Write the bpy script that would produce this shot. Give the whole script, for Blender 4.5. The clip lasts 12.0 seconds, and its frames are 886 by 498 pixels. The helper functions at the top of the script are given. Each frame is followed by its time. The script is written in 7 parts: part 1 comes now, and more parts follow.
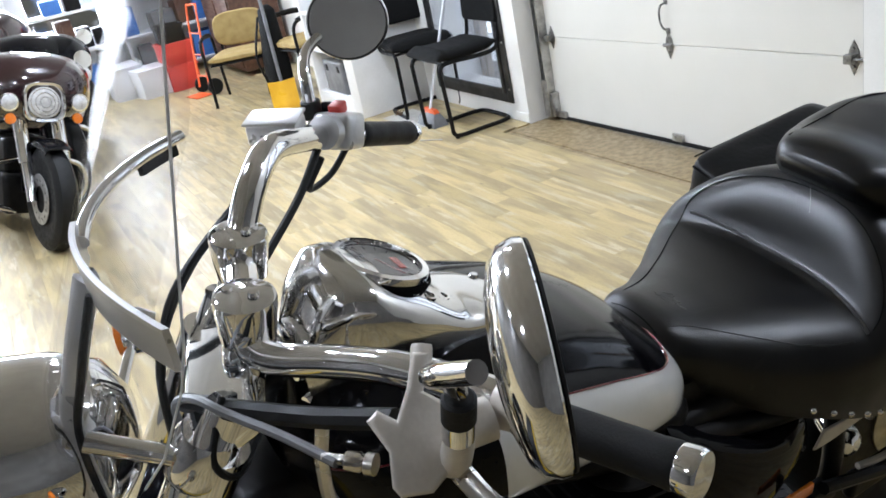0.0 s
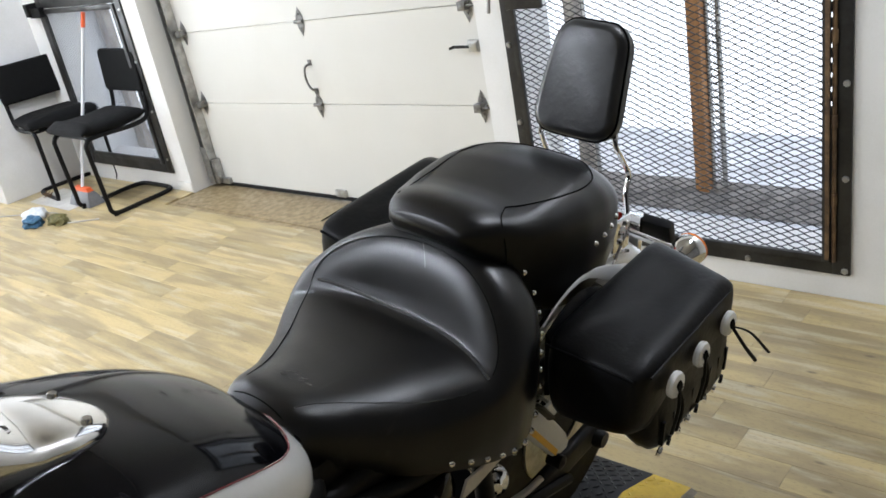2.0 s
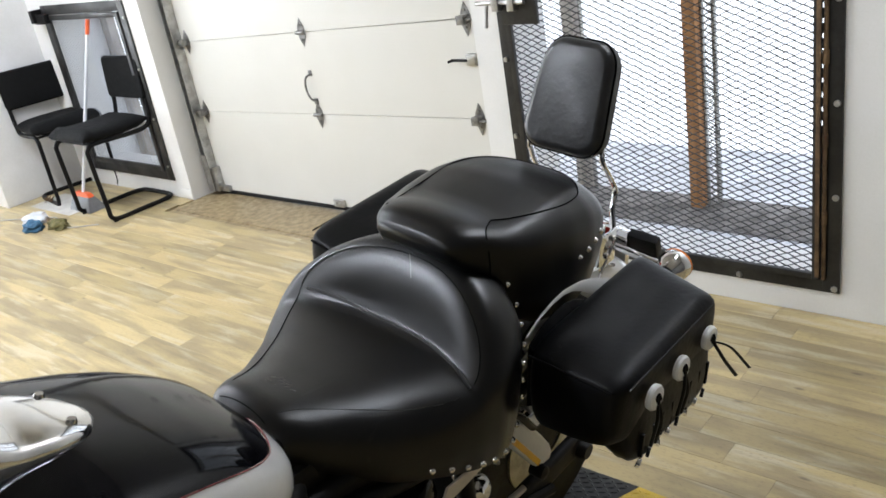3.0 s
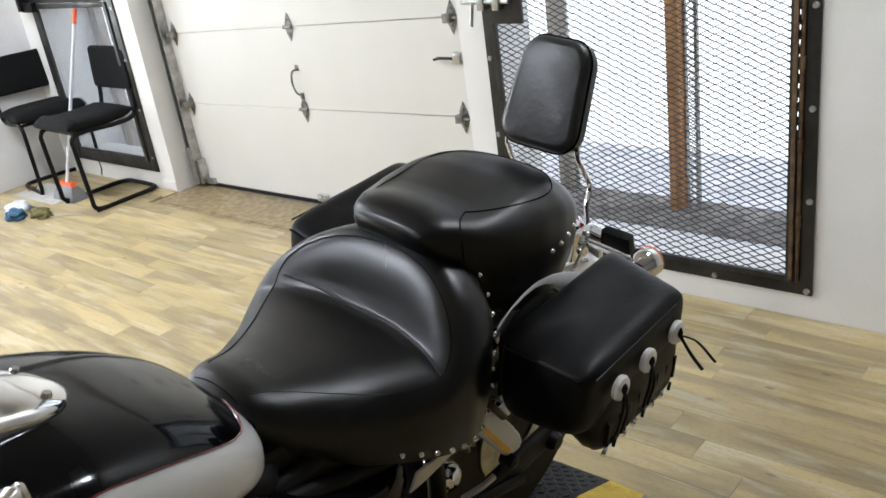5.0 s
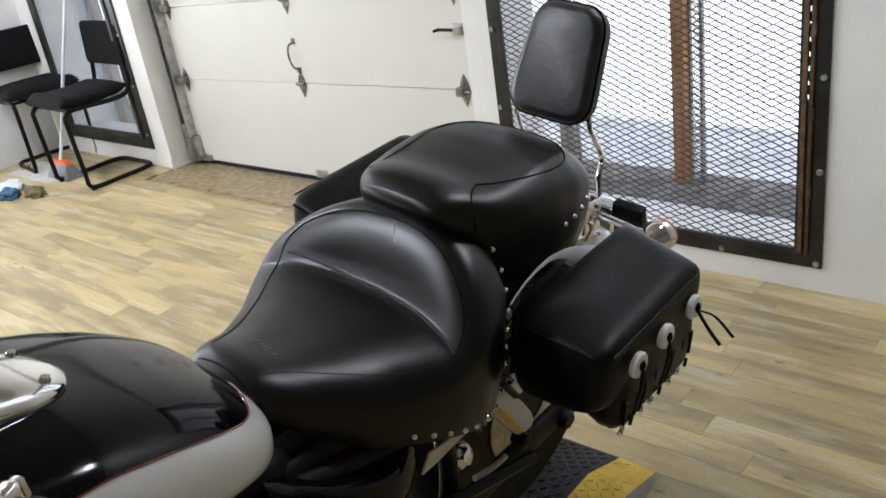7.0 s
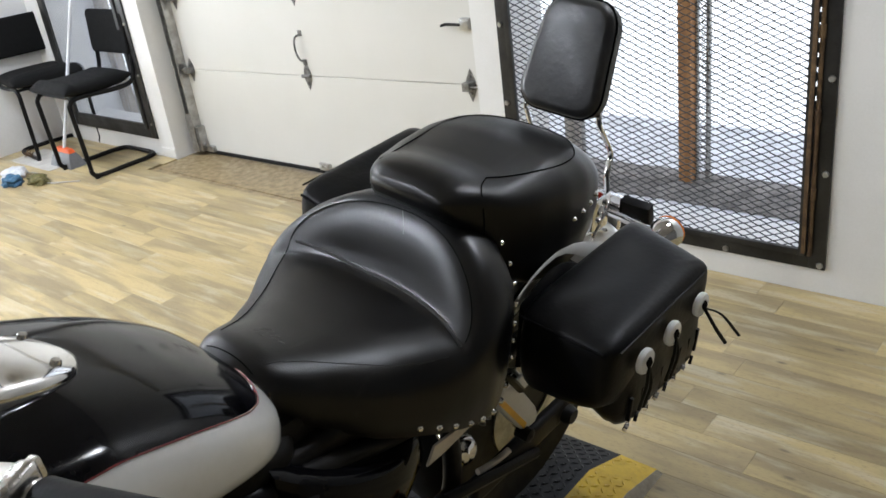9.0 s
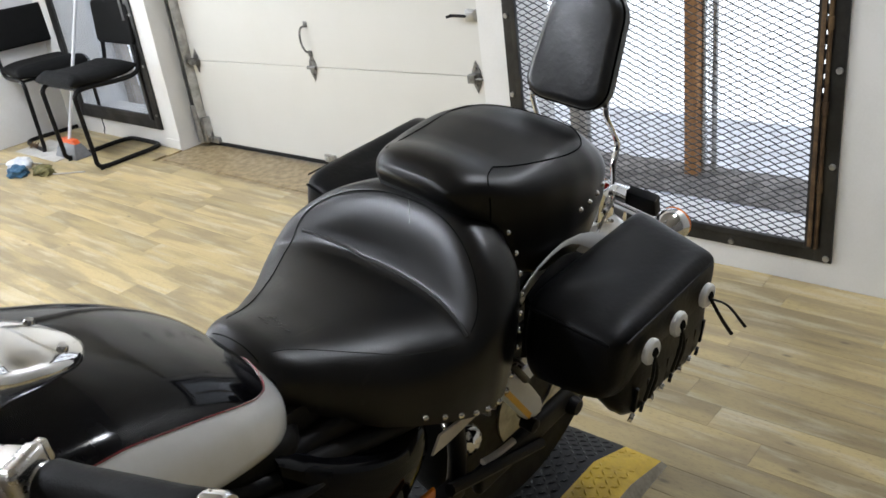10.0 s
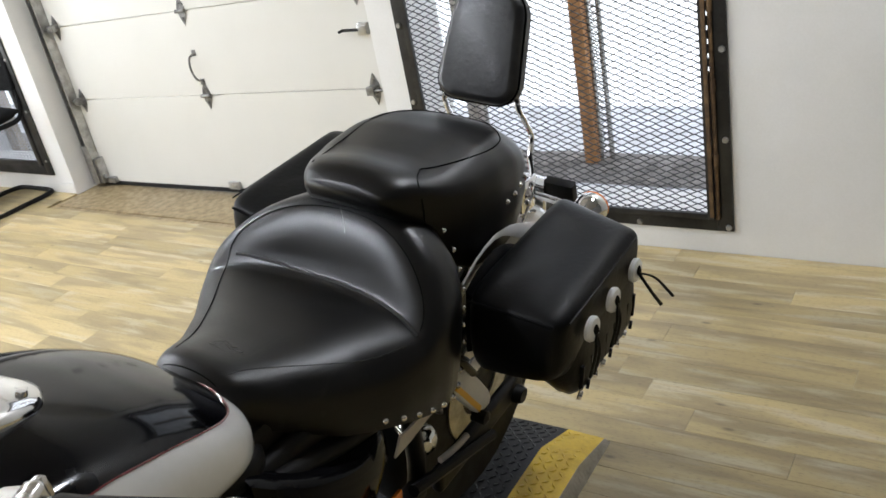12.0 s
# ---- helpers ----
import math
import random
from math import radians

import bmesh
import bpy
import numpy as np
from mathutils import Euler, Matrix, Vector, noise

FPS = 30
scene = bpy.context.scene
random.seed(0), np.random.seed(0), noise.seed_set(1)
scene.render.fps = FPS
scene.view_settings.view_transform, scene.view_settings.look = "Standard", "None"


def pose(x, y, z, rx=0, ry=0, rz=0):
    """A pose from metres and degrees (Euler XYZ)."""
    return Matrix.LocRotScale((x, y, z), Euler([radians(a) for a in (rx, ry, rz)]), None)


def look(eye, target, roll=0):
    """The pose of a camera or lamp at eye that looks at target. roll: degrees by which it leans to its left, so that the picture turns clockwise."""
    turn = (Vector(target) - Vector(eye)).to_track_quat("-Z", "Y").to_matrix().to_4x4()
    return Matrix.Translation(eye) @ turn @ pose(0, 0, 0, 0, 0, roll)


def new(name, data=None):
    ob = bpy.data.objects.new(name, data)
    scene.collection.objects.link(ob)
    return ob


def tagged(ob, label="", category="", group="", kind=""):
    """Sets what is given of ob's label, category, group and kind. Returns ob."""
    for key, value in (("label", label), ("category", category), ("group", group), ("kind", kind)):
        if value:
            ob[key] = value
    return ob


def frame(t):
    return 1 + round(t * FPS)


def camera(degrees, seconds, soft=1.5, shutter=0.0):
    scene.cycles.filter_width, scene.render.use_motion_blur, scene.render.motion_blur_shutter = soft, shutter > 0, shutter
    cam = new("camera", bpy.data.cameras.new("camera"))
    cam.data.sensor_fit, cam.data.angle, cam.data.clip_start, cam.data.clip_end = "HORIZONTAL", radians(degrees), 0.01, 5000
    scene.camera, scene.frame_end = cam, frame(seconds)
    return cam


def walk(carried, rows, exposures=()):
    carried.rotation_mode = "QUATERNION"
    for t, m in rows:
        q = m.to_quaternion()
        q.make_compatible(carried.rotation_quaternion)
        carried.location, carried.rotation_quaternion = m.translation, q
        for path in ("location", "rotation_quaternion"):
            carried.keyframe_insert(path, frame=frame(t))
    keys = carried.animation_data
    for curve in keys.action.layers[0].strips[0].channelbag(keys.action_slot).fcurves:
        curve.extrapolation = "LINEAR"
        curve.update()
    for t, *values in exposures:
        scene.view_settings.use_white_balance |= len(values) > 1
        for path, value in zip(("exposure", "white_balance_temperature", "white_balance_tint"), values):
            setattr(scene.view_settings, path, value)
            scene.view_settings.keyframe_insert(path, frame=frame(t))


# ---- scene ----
cam = camera(54.0, 12.0, soft=1.65)
PATH = [
    (0, (3.36, -2.989, 1.571), (1.692, -2.227, 0.774), -12.1),
    (0.5, (3.369, -2.933, 1.551), (1.83, -1.991, 0.688), -13.2),
    (1, (3.368, -2.885, 1.537), (1.958, -1.779, 0.648), -12.0),
    (1.5, (3.37, -2.85, 1.551), (2.063, -1.57, 0.743), -11.1),
    (2, (3.381, -2.838, 1.548), (2.114, -1.517, 0.741), -11.0),
    (2.5, (3.4, -2.836, 1.549), (2.136, -1.5, 0.765), -10.8),
    (3, (3.419, -2.84, 1.555), (2.146, -1.511, 0.772), -10.0),
    (3.2, (3.419, -2.84, 1.553), (2.149, -1.507, 0.771), -9.9),
    (4.8, (3.463, -2.857, 1.559), (2.199, -1.513, 0.786), -9.0),
    (5, (3.456, -2.855, 1.55), (2.208, -1.506, 0.762), -8.4),
    (5.5, (3.442, -2.845, 1.554), (2.195, -1.483, 0.784), -8.9),
    (6, (3.422, -2.819, 1.537), (2.247, -1.432, 0.704), -8.2),
    (6.5, (3.414, -2.825, 1.531), (2.22, -1.464, 0.681), -8.5),
    (7, (3.405, -2.836, 1.529), (2.173, -1.503, 0.691), -8.9),
    (7.2, (3.404, -2.836, 1.529), (2.174, -1.498, 0.694), -8.6),
    (8.8, (3.394, -2.848, 1.526), (2.162, -1.514, 0.686), -7.7),
    (9, (3.394, -2.848, 1.525), (2.164, -1.517, 0.679), -7.8),
    (9.5, (3.393, -2.849, 1.523), (2.158, -1.524, 0.675), -7.7),
    (10, (3.391, -2.851, 1.518), (2.157, -1.532, 0.66), -7.7),
    (10.5, (3.389, -2.852, 1.517), (2.156, -1.536, 0.651), -7.9),
    (11, (3.392, -2.853, 1.517), (2.184, -1.508, 0.663), -9.1),
    (11.5, (3.381, -2.909, 1.524), (2.181, -1.525, 0.72), -10.3),
    (12, (3.367, -2.908, 1.522), (2.303, -1.452, 0.657), -11.4),
]
walk(cam, [(t, look(eye, target, roll)) for t, eye, target, roll in PATH], [(0.0, 1.05, 5850, 10), (1.0, 1.03, 5950, 10), (2.5, 1.08, 6150, 10), (5.5, 1.03, 6200, 10), (6.5, 0.90, 6200, 10), (9.0, 0.97, 6170, 10), (10.5, 0.94, 6200, 10), (12.0, 1.08, 6280, 10)])

# ---------------------------------------------------------------- light
world = bpy.data.worlds.new("world")
scene.world = world
world.use_nodes = True
wn = world.node_tree
sky = wn.nodes.new("ShaderNodeTexSky")
sky.sky_type, sky.sun_disc = "NISHITA", False
sky.sun_elevation, sky.sun_rotation = radians(32), radians(20)
sky.air_density, sky.dust_density = 1.0, 3.0
wn.nodes["Background"].inputs["Strength"].default_value = 0.15
wn.links.new(sky.outputs["Color"], wn.nodes["Background"].inputs["Color"])
sun = new("sun", bpy.data.lights.new("sun", "SUN"))
sun.data.energy, sun.data.angle, sun.data.color = 1.0, radians(15), (1.0, 0.95, 0.88)
sun.matrix_world = look((0, 0, 0), (-0.3, -0.85, -0.55))

CEIL = 2.9
# Spots guessed from glints in chrome; the last two are added fill.
LAMP_AND_FILL_SPOTS = [(-5.2, -1.7), (-1.9, -1.6), (-0.4, -1.8), (-4.2, -4.0), (-1.5, -4.0), (1.2, -3.3), (3.0, -4.8), (0.9, -5.6), (3.1, -0.6)]


def area(name, loc, target, power, sx, sy=0.0, color=(1, 1, 1)):
    lamp = bpy.data.lights.new(name, "AREA")
    lamp.energy, lamp.color = power, color
    if sy:
        lamp.shape, lamp.size, lamp.size_y = "RECTANGLE", sx, sy
    else:
        lamp.shape, lamp.size = "DISK", sx
    ob = new(name, lamp)
    ob.matrix_world = look(loc, target)
    return ob


for lx, ly in LAMP_AND_FILL_SPOTS:
    area("ceiling_and_fill_light", (lx, ly, CEIL - 0.12), (lx, ly + 0.001, 0), 11 if ly > -1 else 3 if lx > 2 else 23, 0.17, color=(0.89, 0.925, 1.0))
# Area lamp in the assumed end-wall window, for glare on floor and leather.
area("assumed_window_light", (-7.12, -3.69, 1.45), (0, -3.2, 0.9), 265, 4.1, 1.7, (0.95, 0.98, 1.0))


# ---------------------------------------------------------------- materials
def mat(name, col, col2=None, rough=0.5, metal=0.0, scale=6.0, fine=120.0, bump=0.0, coat=0.0, rough_var=0.08,
        emit=0.0, stretch=(1, 1, 1), spec=0.5, mix_lo=0.35, mix_hi=0.65, sheen=0.0, rand=0.0):
    """A surface with two scales of variation in colour and gloss, and fine relief."""
    m = bpy.data.materials.new(name)
    m.use_nodes = True
    n, l = m.node_tree.nodes, m.node_tree.links
    b = n["Principled BSDF"]
    col2 = col2 or tuple(c * 0.8 for c in col)
    tc, mp = n.new("ShaderNodeTexCoord"), n.new("ShaderNodeMapping")
    mp.inputs["Scale"].default_value = stretch
    l.new(tc.outputs["Object"], mp.inputs["Vector"])
    big, small = n.new("ShaderNodeTexNoise"), n.new("ShaderNodeTexNoise")
    big.inputs["Scale"].default_value, big.inputs["Detail"].default_value = scale, 6
    small.inputs["Scale"].default_value, small.inputs["Detail"].default_value = fine, 3
    l.new(mp.outputs[0], big.inputs["Vector"]), l.new(mp.outputs[0], small.inputs["Vector"])
    add = n.new("ShaderNodeMath")
    add.operation = "MULTIPLY_ADD"
    add.inputs[1].default_value = 0.3
    l.new(small.outputs["Fac"], add.inputs[0]), l.new(big.outputs["Fac"], add.inputs[2])
    ramp = n.new("ShaderNodeMapRange")
    ramp.inputs["From Min"].default_value, ramp.inputs["From Max"].default_value = mix_lo + 0.15, mix_hi + 0.15
    l.new(add.outputs[0], ramp.inputs["Value"])
    mixer = n.new("ShaderNodeMix")
    mixer.data_type = "RGBA"
    mixer.inputs["A"].default_value, mixer.inputs["B"].default_value = (*col, 1), (*col2, 1)
    l.new(ramp.outputs[0], mixer.inputs["Factor"])
    out = mixer.outputs["Result"]
    if rand:
        info, hsv, vr = n.new("ShaderNodeObjectInfo"), n.new("ShaderNodeHueSaturation"), n.new("ShaderNodeMapRange")
        vr.inputs["To Min"].default_value, vr.inputs["To Max"].default_value = 1 - rand, 1 + rand
        l.new(info.outputs["Random"], vr.inputs["Value"]), l.new(vr.outputs[0], hsv.inputs["Value"])
        l.new(out, hsv.inputs["Color"])
        out = hsv.outputs["Color"]
    l.new(out, b.inputs["Base Color"])
    rr = n.new("ShaderNodeMapRange")
    rr.inputs["To Min"].default_value, rr.inputs["To Max"].default_value = max(rough - rough_var, 0.02), min(rough + rough_var, 1)
    rr.inputs["From Min"].default_value, rr.inputs["From Max"].default_value = 0.35, 0.65
    l.new(big.outputs["Fac"], rr.inputs["Value"]), l.new(rr.outputs[0], b.inputs["Roughness"])
    b.inputs["Metallic"].default_value, b.inputs["Coat Weight"].default_value = metal, coat
    b.inputs["Coat Roughness"].default_value = 0.04
    b.inputs["Specular IOR Level"].default_value = spec
    b.inputs["Sheen Weight"].default_value = sheen
    if bump:
        bp = n.new("ShaderNodeBump")
        bp.inputs["Strength"].default_value, bp.inputs["Distance"].default_value = bump, 0.002
        l.new(small.outputs["Fac"], bp.inputs["Height"]), l.new(bp.outputs[0], b.inputs["Normal"])
    if emit:
        b.inputs["Emission Color"].default_value, b.inputs["Emission Strength"].default_value = (*col, 1), emit
    return m


def glass(name, col, rough=0.02, ior=0.25):
    """A thin clear sheet: mostly see-through, with a glossy face."""
    m = bpy.data.materials.new(name)
    m.use_nodes = True
    n, l = m.node_tree.nodes, m.node_tree.links
    n.remove(n["Principled BSDF"])
    tr, gl, mx, fr = n.new("ShaderNodeBsdfTransparent"), n.new("ShaderNodeBsdfGlossy"), n.new("ShaderNodeMixShader"), n.new("ShaderNodeLayerWeight")
    tr.inputs["Color"].default_value = (*col, 1)
    gl.inputs["Roughness"].default_value = rough
    fr.inputs["Blend"].default_value = 0.25
    mul = n.new("ShaderNodeMath")
    mul.operation = "MULTIPLY_ADD"
    mul.inputs[1].default_value, mul.inputs[2].default_value = ior, 0.022
    l.new(fr.outputs["Facing"], mul.inputs[0])
    l.new(mul.outputs[0], mx.inputs[0]), l.new(tr.outputs[0], mx.inputs[1]), l.new(gl.outputs[0], mx.inputs[2])
    l.new(mx.outputs[0], n["Material Output"].inputs["Surface"])
    return m


def plank_material():
    """Washed rustic boards: golden wood with soft grey and pale washed patches, fine grain and small knots."""
    m = bpy.data.materials.new("washed_plank")
    m.use_nodes = True
    n, l = m.node_tree.nodes, m.node_tree.links
    b = n["Principled BSDF"]
    tc, info, geo, both = n.new("ShaderNodeTexCoord"), n.new("ShaderNodeObjectInfo"), n.new("ShaderNodeNewGeometry"), n.new("ShaderNodeMath")
    l.new(info.outputs["Random"], both.inputs[0]), l.new(geo.outputs["Random Per Island"], both.inputs[1])
    comb, off = n.new("ShaderNodeCombineXYZ"), n.new("ShaderNodeVectorMath")
    off.operation = "MULTIPLY_ADD"
    off.inputs[1].default_value = (37, 61, 0)
    for k in range(3):
        l.new(both.outputs[0], comb.inputs[k])
    l.new(comb.outputs[0], off.inputs[0]), l.new(tc.outputs["Object"], off.inputs[2])

    def noise_at(stretch, scale, detail, distort=0.0):
        mp, t = n.new("ShaderNodeMapping"), n.new("ShaderNodeTexNoise")
        mp.inputs["Scale"].default_value = stretch
        t.inputs["Scale"].default_value, t.inputs["Detail"].default_value, t.inputs["Distortion"].default_value = scale, detail, distort
        l.new(off.outputs[0], mp.inputs["Vector"]), l.new(mp.outputs[0], t.inputs["Vector"])
        return t

    def span(src, lo, hi, a=0.0, z=1.0):
        r = n.new("ShaderNodeMapRange")
        r.interpolation_type = "SMOOTHSTEP"
        r.inputs["From Min"].default_value, r.inputs["From Max"].default_value = lo, hi
        r.inputs["To Min"].default_value, r.inputs["To Max"].default_value = a, z
        l.new(src, r.inputs["Value"])
        return r.outputs[0]

    def blend(fac, a, col):
        x = n.new("ShaderNodeMix")
        x.data_type = "RGBA"
        x.inputs["B"].default_value = (*col, 1)
        if isinstance(a, tuple):
            x.inputs["A"].default_value = (*a, 1)
        else:
            l.new(a, x.inputs["A"])
        l.new(fac, x.inputs["Factor"])
        return x.outputs["Result"]

    wash, pale, grain, fine = noise_at((0.8, 5.0, 1), 2.6, 5, 0.3), noise_at((0.9, 6.0, 1), 3.2, 5, 0.3), noise_at((1.1, 17, 1), 3.0, 5, 0.4), noise_at((6, 30, 1), 9.0, 3)
    col = blend(span(wash.outputs["Fac"], 0.40, 0.62), (0.50, 0.392, 0.190), (0.34, 0.268, 0.145))
    col = blend(span(pale.outputs["Fac"], 0.50, 0.68, 0.0, 0.8), col, (0.55, 0.482, 0.325))
    col = blend(span(grain.outputs["Fac"], 0.54, 0.76, 0.0, 0.45), col, (0.22, 0.165, 0.095))
    col = blend(span(fine.outputs["Fac"], 0.52, 0.74, 0.0, 0.5), col, (0.20, 0.155, 0.095))
    mpk, knots = n.new("ShaderNodeMapping"), n.new("ShaderNodeTexVoronoi")
    mpk.inputs["Scale"].default_value = (1.6, 4.0, 1)
    knots.inputs["Scale"].default_value = 2.2
    l.new(off.outputs[0], mpk.inputs["Vector"]), l.new(mpk.outputs[0], knots.inputs["Vector"])
    col = blend(span(knots.outputs["Distance"], 0.085, 0.015, 0.0, 0.6), col, (0.08, 0.065, 0.05))
    hsv = n.new("ShaderNodeHueSaturation")
    l.new(span(both.outputs[0], 0.1, 1.9, 0.70, 1.08), hsv.inputs["Value"]), l.new(col, hsv.inputs["Color"])
    l.new(hsv.outputs["Color"], b.inputs["Base Color"])
    l.new(span(pale.outputs["Fac"], 0.3, 0.7, 0.33, 0.47), b.inputs["Roughness"])
    b.inputs["Specular IOR Level"].default_value = 0.40
    bp = n.new("ShaderNodeBump")
    bp.inputs["Strength"].default_value, bp.inputs["Distance"].default_value = 0.2, 0.001
    l.new(grain.outputs["Fac"], bp.inputs["Height"]), l.new(bp.outputs[0], b.inputs["Normal"])
    return m


def scuff(m):
    """Faint grey rub marks and short scratches on worn leather."""
    n, l = m.node_tree.nodes, m.node_tree.links
    b = n["Principled BSDF"]
    src = b.inputs["Base Color"].links[0].from_socket
    tc, mp, mp2, a, s1 = n.new("ShaderNodeTexCoord"), n.new("ShaderNodeMapping"), n.new("ShaderNodeMapping"), n.new("ShaderNodeTexNoise"), n.new("ShaderNodeTexNoise")
    mp.inputs["Scale"].default_value, mp.inputs["Rotation"].default_value = (60, 5, 20), (0, 0, 0.5)
    mp2.inputs["Scale"].default_value = (9, 9, 9)
    l.new(tc.outputs["Object"], mp.inputs["Vector"]), l.new(tc.outputs["Object"], mp2.inputs["Vector"])
    l.new(mp.outputs[0], a.inputs["Vector"]), l.new(mp2.outputs[0], s1.inputs["Vector"])
    a.inputs["Scale"].default_value, a.inputs["Detail"].default_value = 1.6, 5
    s1.inputs["Scale"].default_value, s1.inputs["Detail"].default_value = 1.0, 6
    r1, r2, mul, mx = n.new("ShaderNodeMapRange"), n.new("ShaderNodeMapRange"), n.new("ShaderNodeMath"), n.new("ShaderNodeMix")
    r1.inputs["From Min"].default_value, r1.inputs["From Max"].default_value = 0.60, 0.80
    r2.inputs["From Min"].default_value, r2.inputs["From Max"].default_value = 0.50, 0.75
    mul.operation = "MULTIPLY"
    l.new(a.outputs["Fac"], r1.inputs["Value"]), l.new(s1.outputs["Fac"], r2.inputs["Value"])
    l.new(r1.outputs[0], mul.inputs[0]), l.new(r2.outputs[0], mul.inputs[1])
    mx.data_type = "RGBA"
    mx.inputs["B"].default_value = (0.035, 0.034, 0.032, 1)
    l.new(mul.outputs[0], mx.inputs["Factor"]), l.new(src, mx.inputs["A"]), l.new(mx.outputs["Result"], b.inputs["Base Color"])


PLANK = plank_material()
WALL = mat("white_wall_paint", (0.80, 0.79, 0.76), (0.74, 0.73, 0.69), rough=0.55, scale=2.5, fine=160, bump=0.12)
UNITW = mat("white_unit_paint", (0.80, 0.80, 0.80), (0.72, 0.72, 0.71), rough=0.4, scale=4, fine=90, bump=0.05)
CEILM = mat("ceiling_paint", (0.44, 0.43, 0.415), (0.40, 0.39, 0.375), rough=0.8, scale=2)
# Grey chosen for the unseen walls so black leather reflects little of them.
DARKW = mat("unseen_wall_grey", (0.13, 0.123, 0.115), (0.10, 0.095, 0.089), rough=0.6, scale=2)
DOORM = mat("cream_door_steel", (0.68, 0.665, 0.61), (0.65, 0.635, 0.575), rough=0.38, scale=2.2, fine=240, bump=0.10)
TILE = mat("brown_threshold_stone", (0.30, 0.225, 0.115), (0.20, 0.150, 0.080), rough=0.42, scale=28, fine=150, bump=0.5)
HINGEST = mat("weathered_hinge_steel", (0.30, 0.295, 0.28), (0.14, 0.135, 0.125), rough=0.42, metal=0.8, scale=40, bump=0.2)
STEELG = mat("galvanised_steel", (0.52, 0.52, 0.50), (0.36, 0.35, 0.33), rough=0.38, metal=0.9, scale=25, bump=0.1)
DARKST = mat("dark_mill_steel", (0.045, 0.044, 0.042), (0.025, 0.024, 0.022), rough=0.42, metal=0.5, scale=9, fine=70, bump=0.25)
RUST = mat("rusty_bar", (0.20, 0.125, 0.06), (0.09, 0.055, 0.03), rough=0.65, metal=0.3, scale=18, bump=0.4)
MESHST = mat("expanded_metal", (0.075, 0.072, 0.070), (0.045, 0.043, 0.041), rough=0.6, metal=0.5, scale=30)
RUBBER = mat("black_rubber", (0.008, 0.008, 0.008), (0.013, 0.013, 0.013), rough=0.55, scale=30, fine=300, bump=0.2, spec=0.2)
LEATHER = mat("black_leather", (0.0012, 0.0012, 0.0013), (0.0035, 0.0033, 0.0031), rough=0.35, scale=5, fine=420, bump=0.16, rough_var=0.07, spec=0.42)
scuff(LEATHER)
LEATHER2 = mat("matt_black_leather", (0.0025, 0.0025, 0.0028), (0.005, 0.005, 0.005), rough=0.42, scale=7, fine=90, bump=0.30, spec=0.16, rough_var=0.10)
# Backrest leather, its base colour lightened to imitate a grey sheen.
PADL = mat("lightened_black_leather", (0.009, 0.009, 0.0095), (0.022, 0.022, 0.021), rough=0.40, scale=14, fine=75, bump=0.45, spec=0.55, rough_var=0.10)
THREAD = mat("black_piping", (0.003, 0.003, 0.003), (0.005, 0.005, 0.005), rough=0.8, scale=60, spec=0.06)
# Paler than the seat: the crease's highlight is put into its colour, with rub.
CREASE = mat("highlit_rubbed_leather", (0.020, 0.0198, 0.0195), (0.045, 0.044, 0.042), rough=0.36, scale=9, fine=200, bump=0.2, spec=0.6)
WORN = mat("scuffed_leather", (0.15, 0.147, 0.142), rough=0.6, scale=40)
CHROME = mat("chrome", (0.84, 0.84, 0.85), (0.78, 0.78, 0.79), rough=0.06, metal=1.0, scale=14, rough_var=0.03)
POLISH = mat("polished_aluminium", (0.80, 0.80, 0.80), (0.72, 0.72, 0.72), rough=0.17, metal=1.0, scale=16, rough_var=0.04)
SILVER = mat("silver_lacquered_alloy", (0.62, 0.62, 0.62), (0.52, 0.52, 0.52), rough=0.32, metal=0.6, scale=16, rough_var=0.05)
CONSOLE = mat("dulled_chrome", (0.72, 0.715, 0.71), (0.64, 0.635, 0.63), rough=0.09, metal=1.0, scale=12, rough_var=0.03)
SATIN = mat("cast_aluminium", (0.66, 0.64, 0.61), (0.56, 0.54, 0.51), rough=0.28, metal=1.0, scale=22, fine=200, bump=0.08)
CAST = mat("matt_cast_aluminium", (0.66, 0.62, 0.56), (0.56, 0.52, 0.47), rough=0.42, metal=0.3, scale=22, fine=200, bump=0.12)
BLACKP = mat("black_gloss_paint", (0.003, 0.003, 0.004), (0.005, 0.005, 0.006), rough=0.09, coat=0.03, scale=20, rough_var=0.03, spec=0.12)
WHITEP = mat("pearl_white_paint", (0.74, 0.74, 0.73), (0.70, 0.70, 0.68), rough=0.22, coat=1.0, scale=12, rough_var=0.04)
REDP = mat("red_pinstripe", (0.16, 0.010, 0.016), rough=0.25, coat=0.8)
MAROON = mat("maroon_paint", (0.016, 0.003, 0.004), (0.010, 0.002, 0.003), rough=0.16, coat=1.0, scale=12)
BLACKM = mat("black_metal", (0.006, 0.006, 0.007), (0.012, 0.011, 0.010), spec=0.16, rough=0.45, scale=14, metal=0.2, bump=0.1)
ENGINE = mat("engine_black", (0.006, 0.006, 0.006), (0.012, 0.011, 0.010), spec=0.12, rough=0.5, metal=0.2, scale=18, bump=0.2)
MIRROR = mat("mirror_glass", (0.90, 0.90, 0.90), (0.89, 0.89, 0.89), rough=0.015, metal=1.0, rough_var=0.0)
GLASS = glass("windshield_acrylic", (0.945, 0.945, 0.95), ior=0.03)
CLEAR = glass("clear_lens", (0.93, 0.93, 0.93), rough=0.03)
AMBER = mat("amber_lens", (0.75, 0.20, 0.02), (0.62, 0.14, 0.01), rough=0.15, coat=0.6)
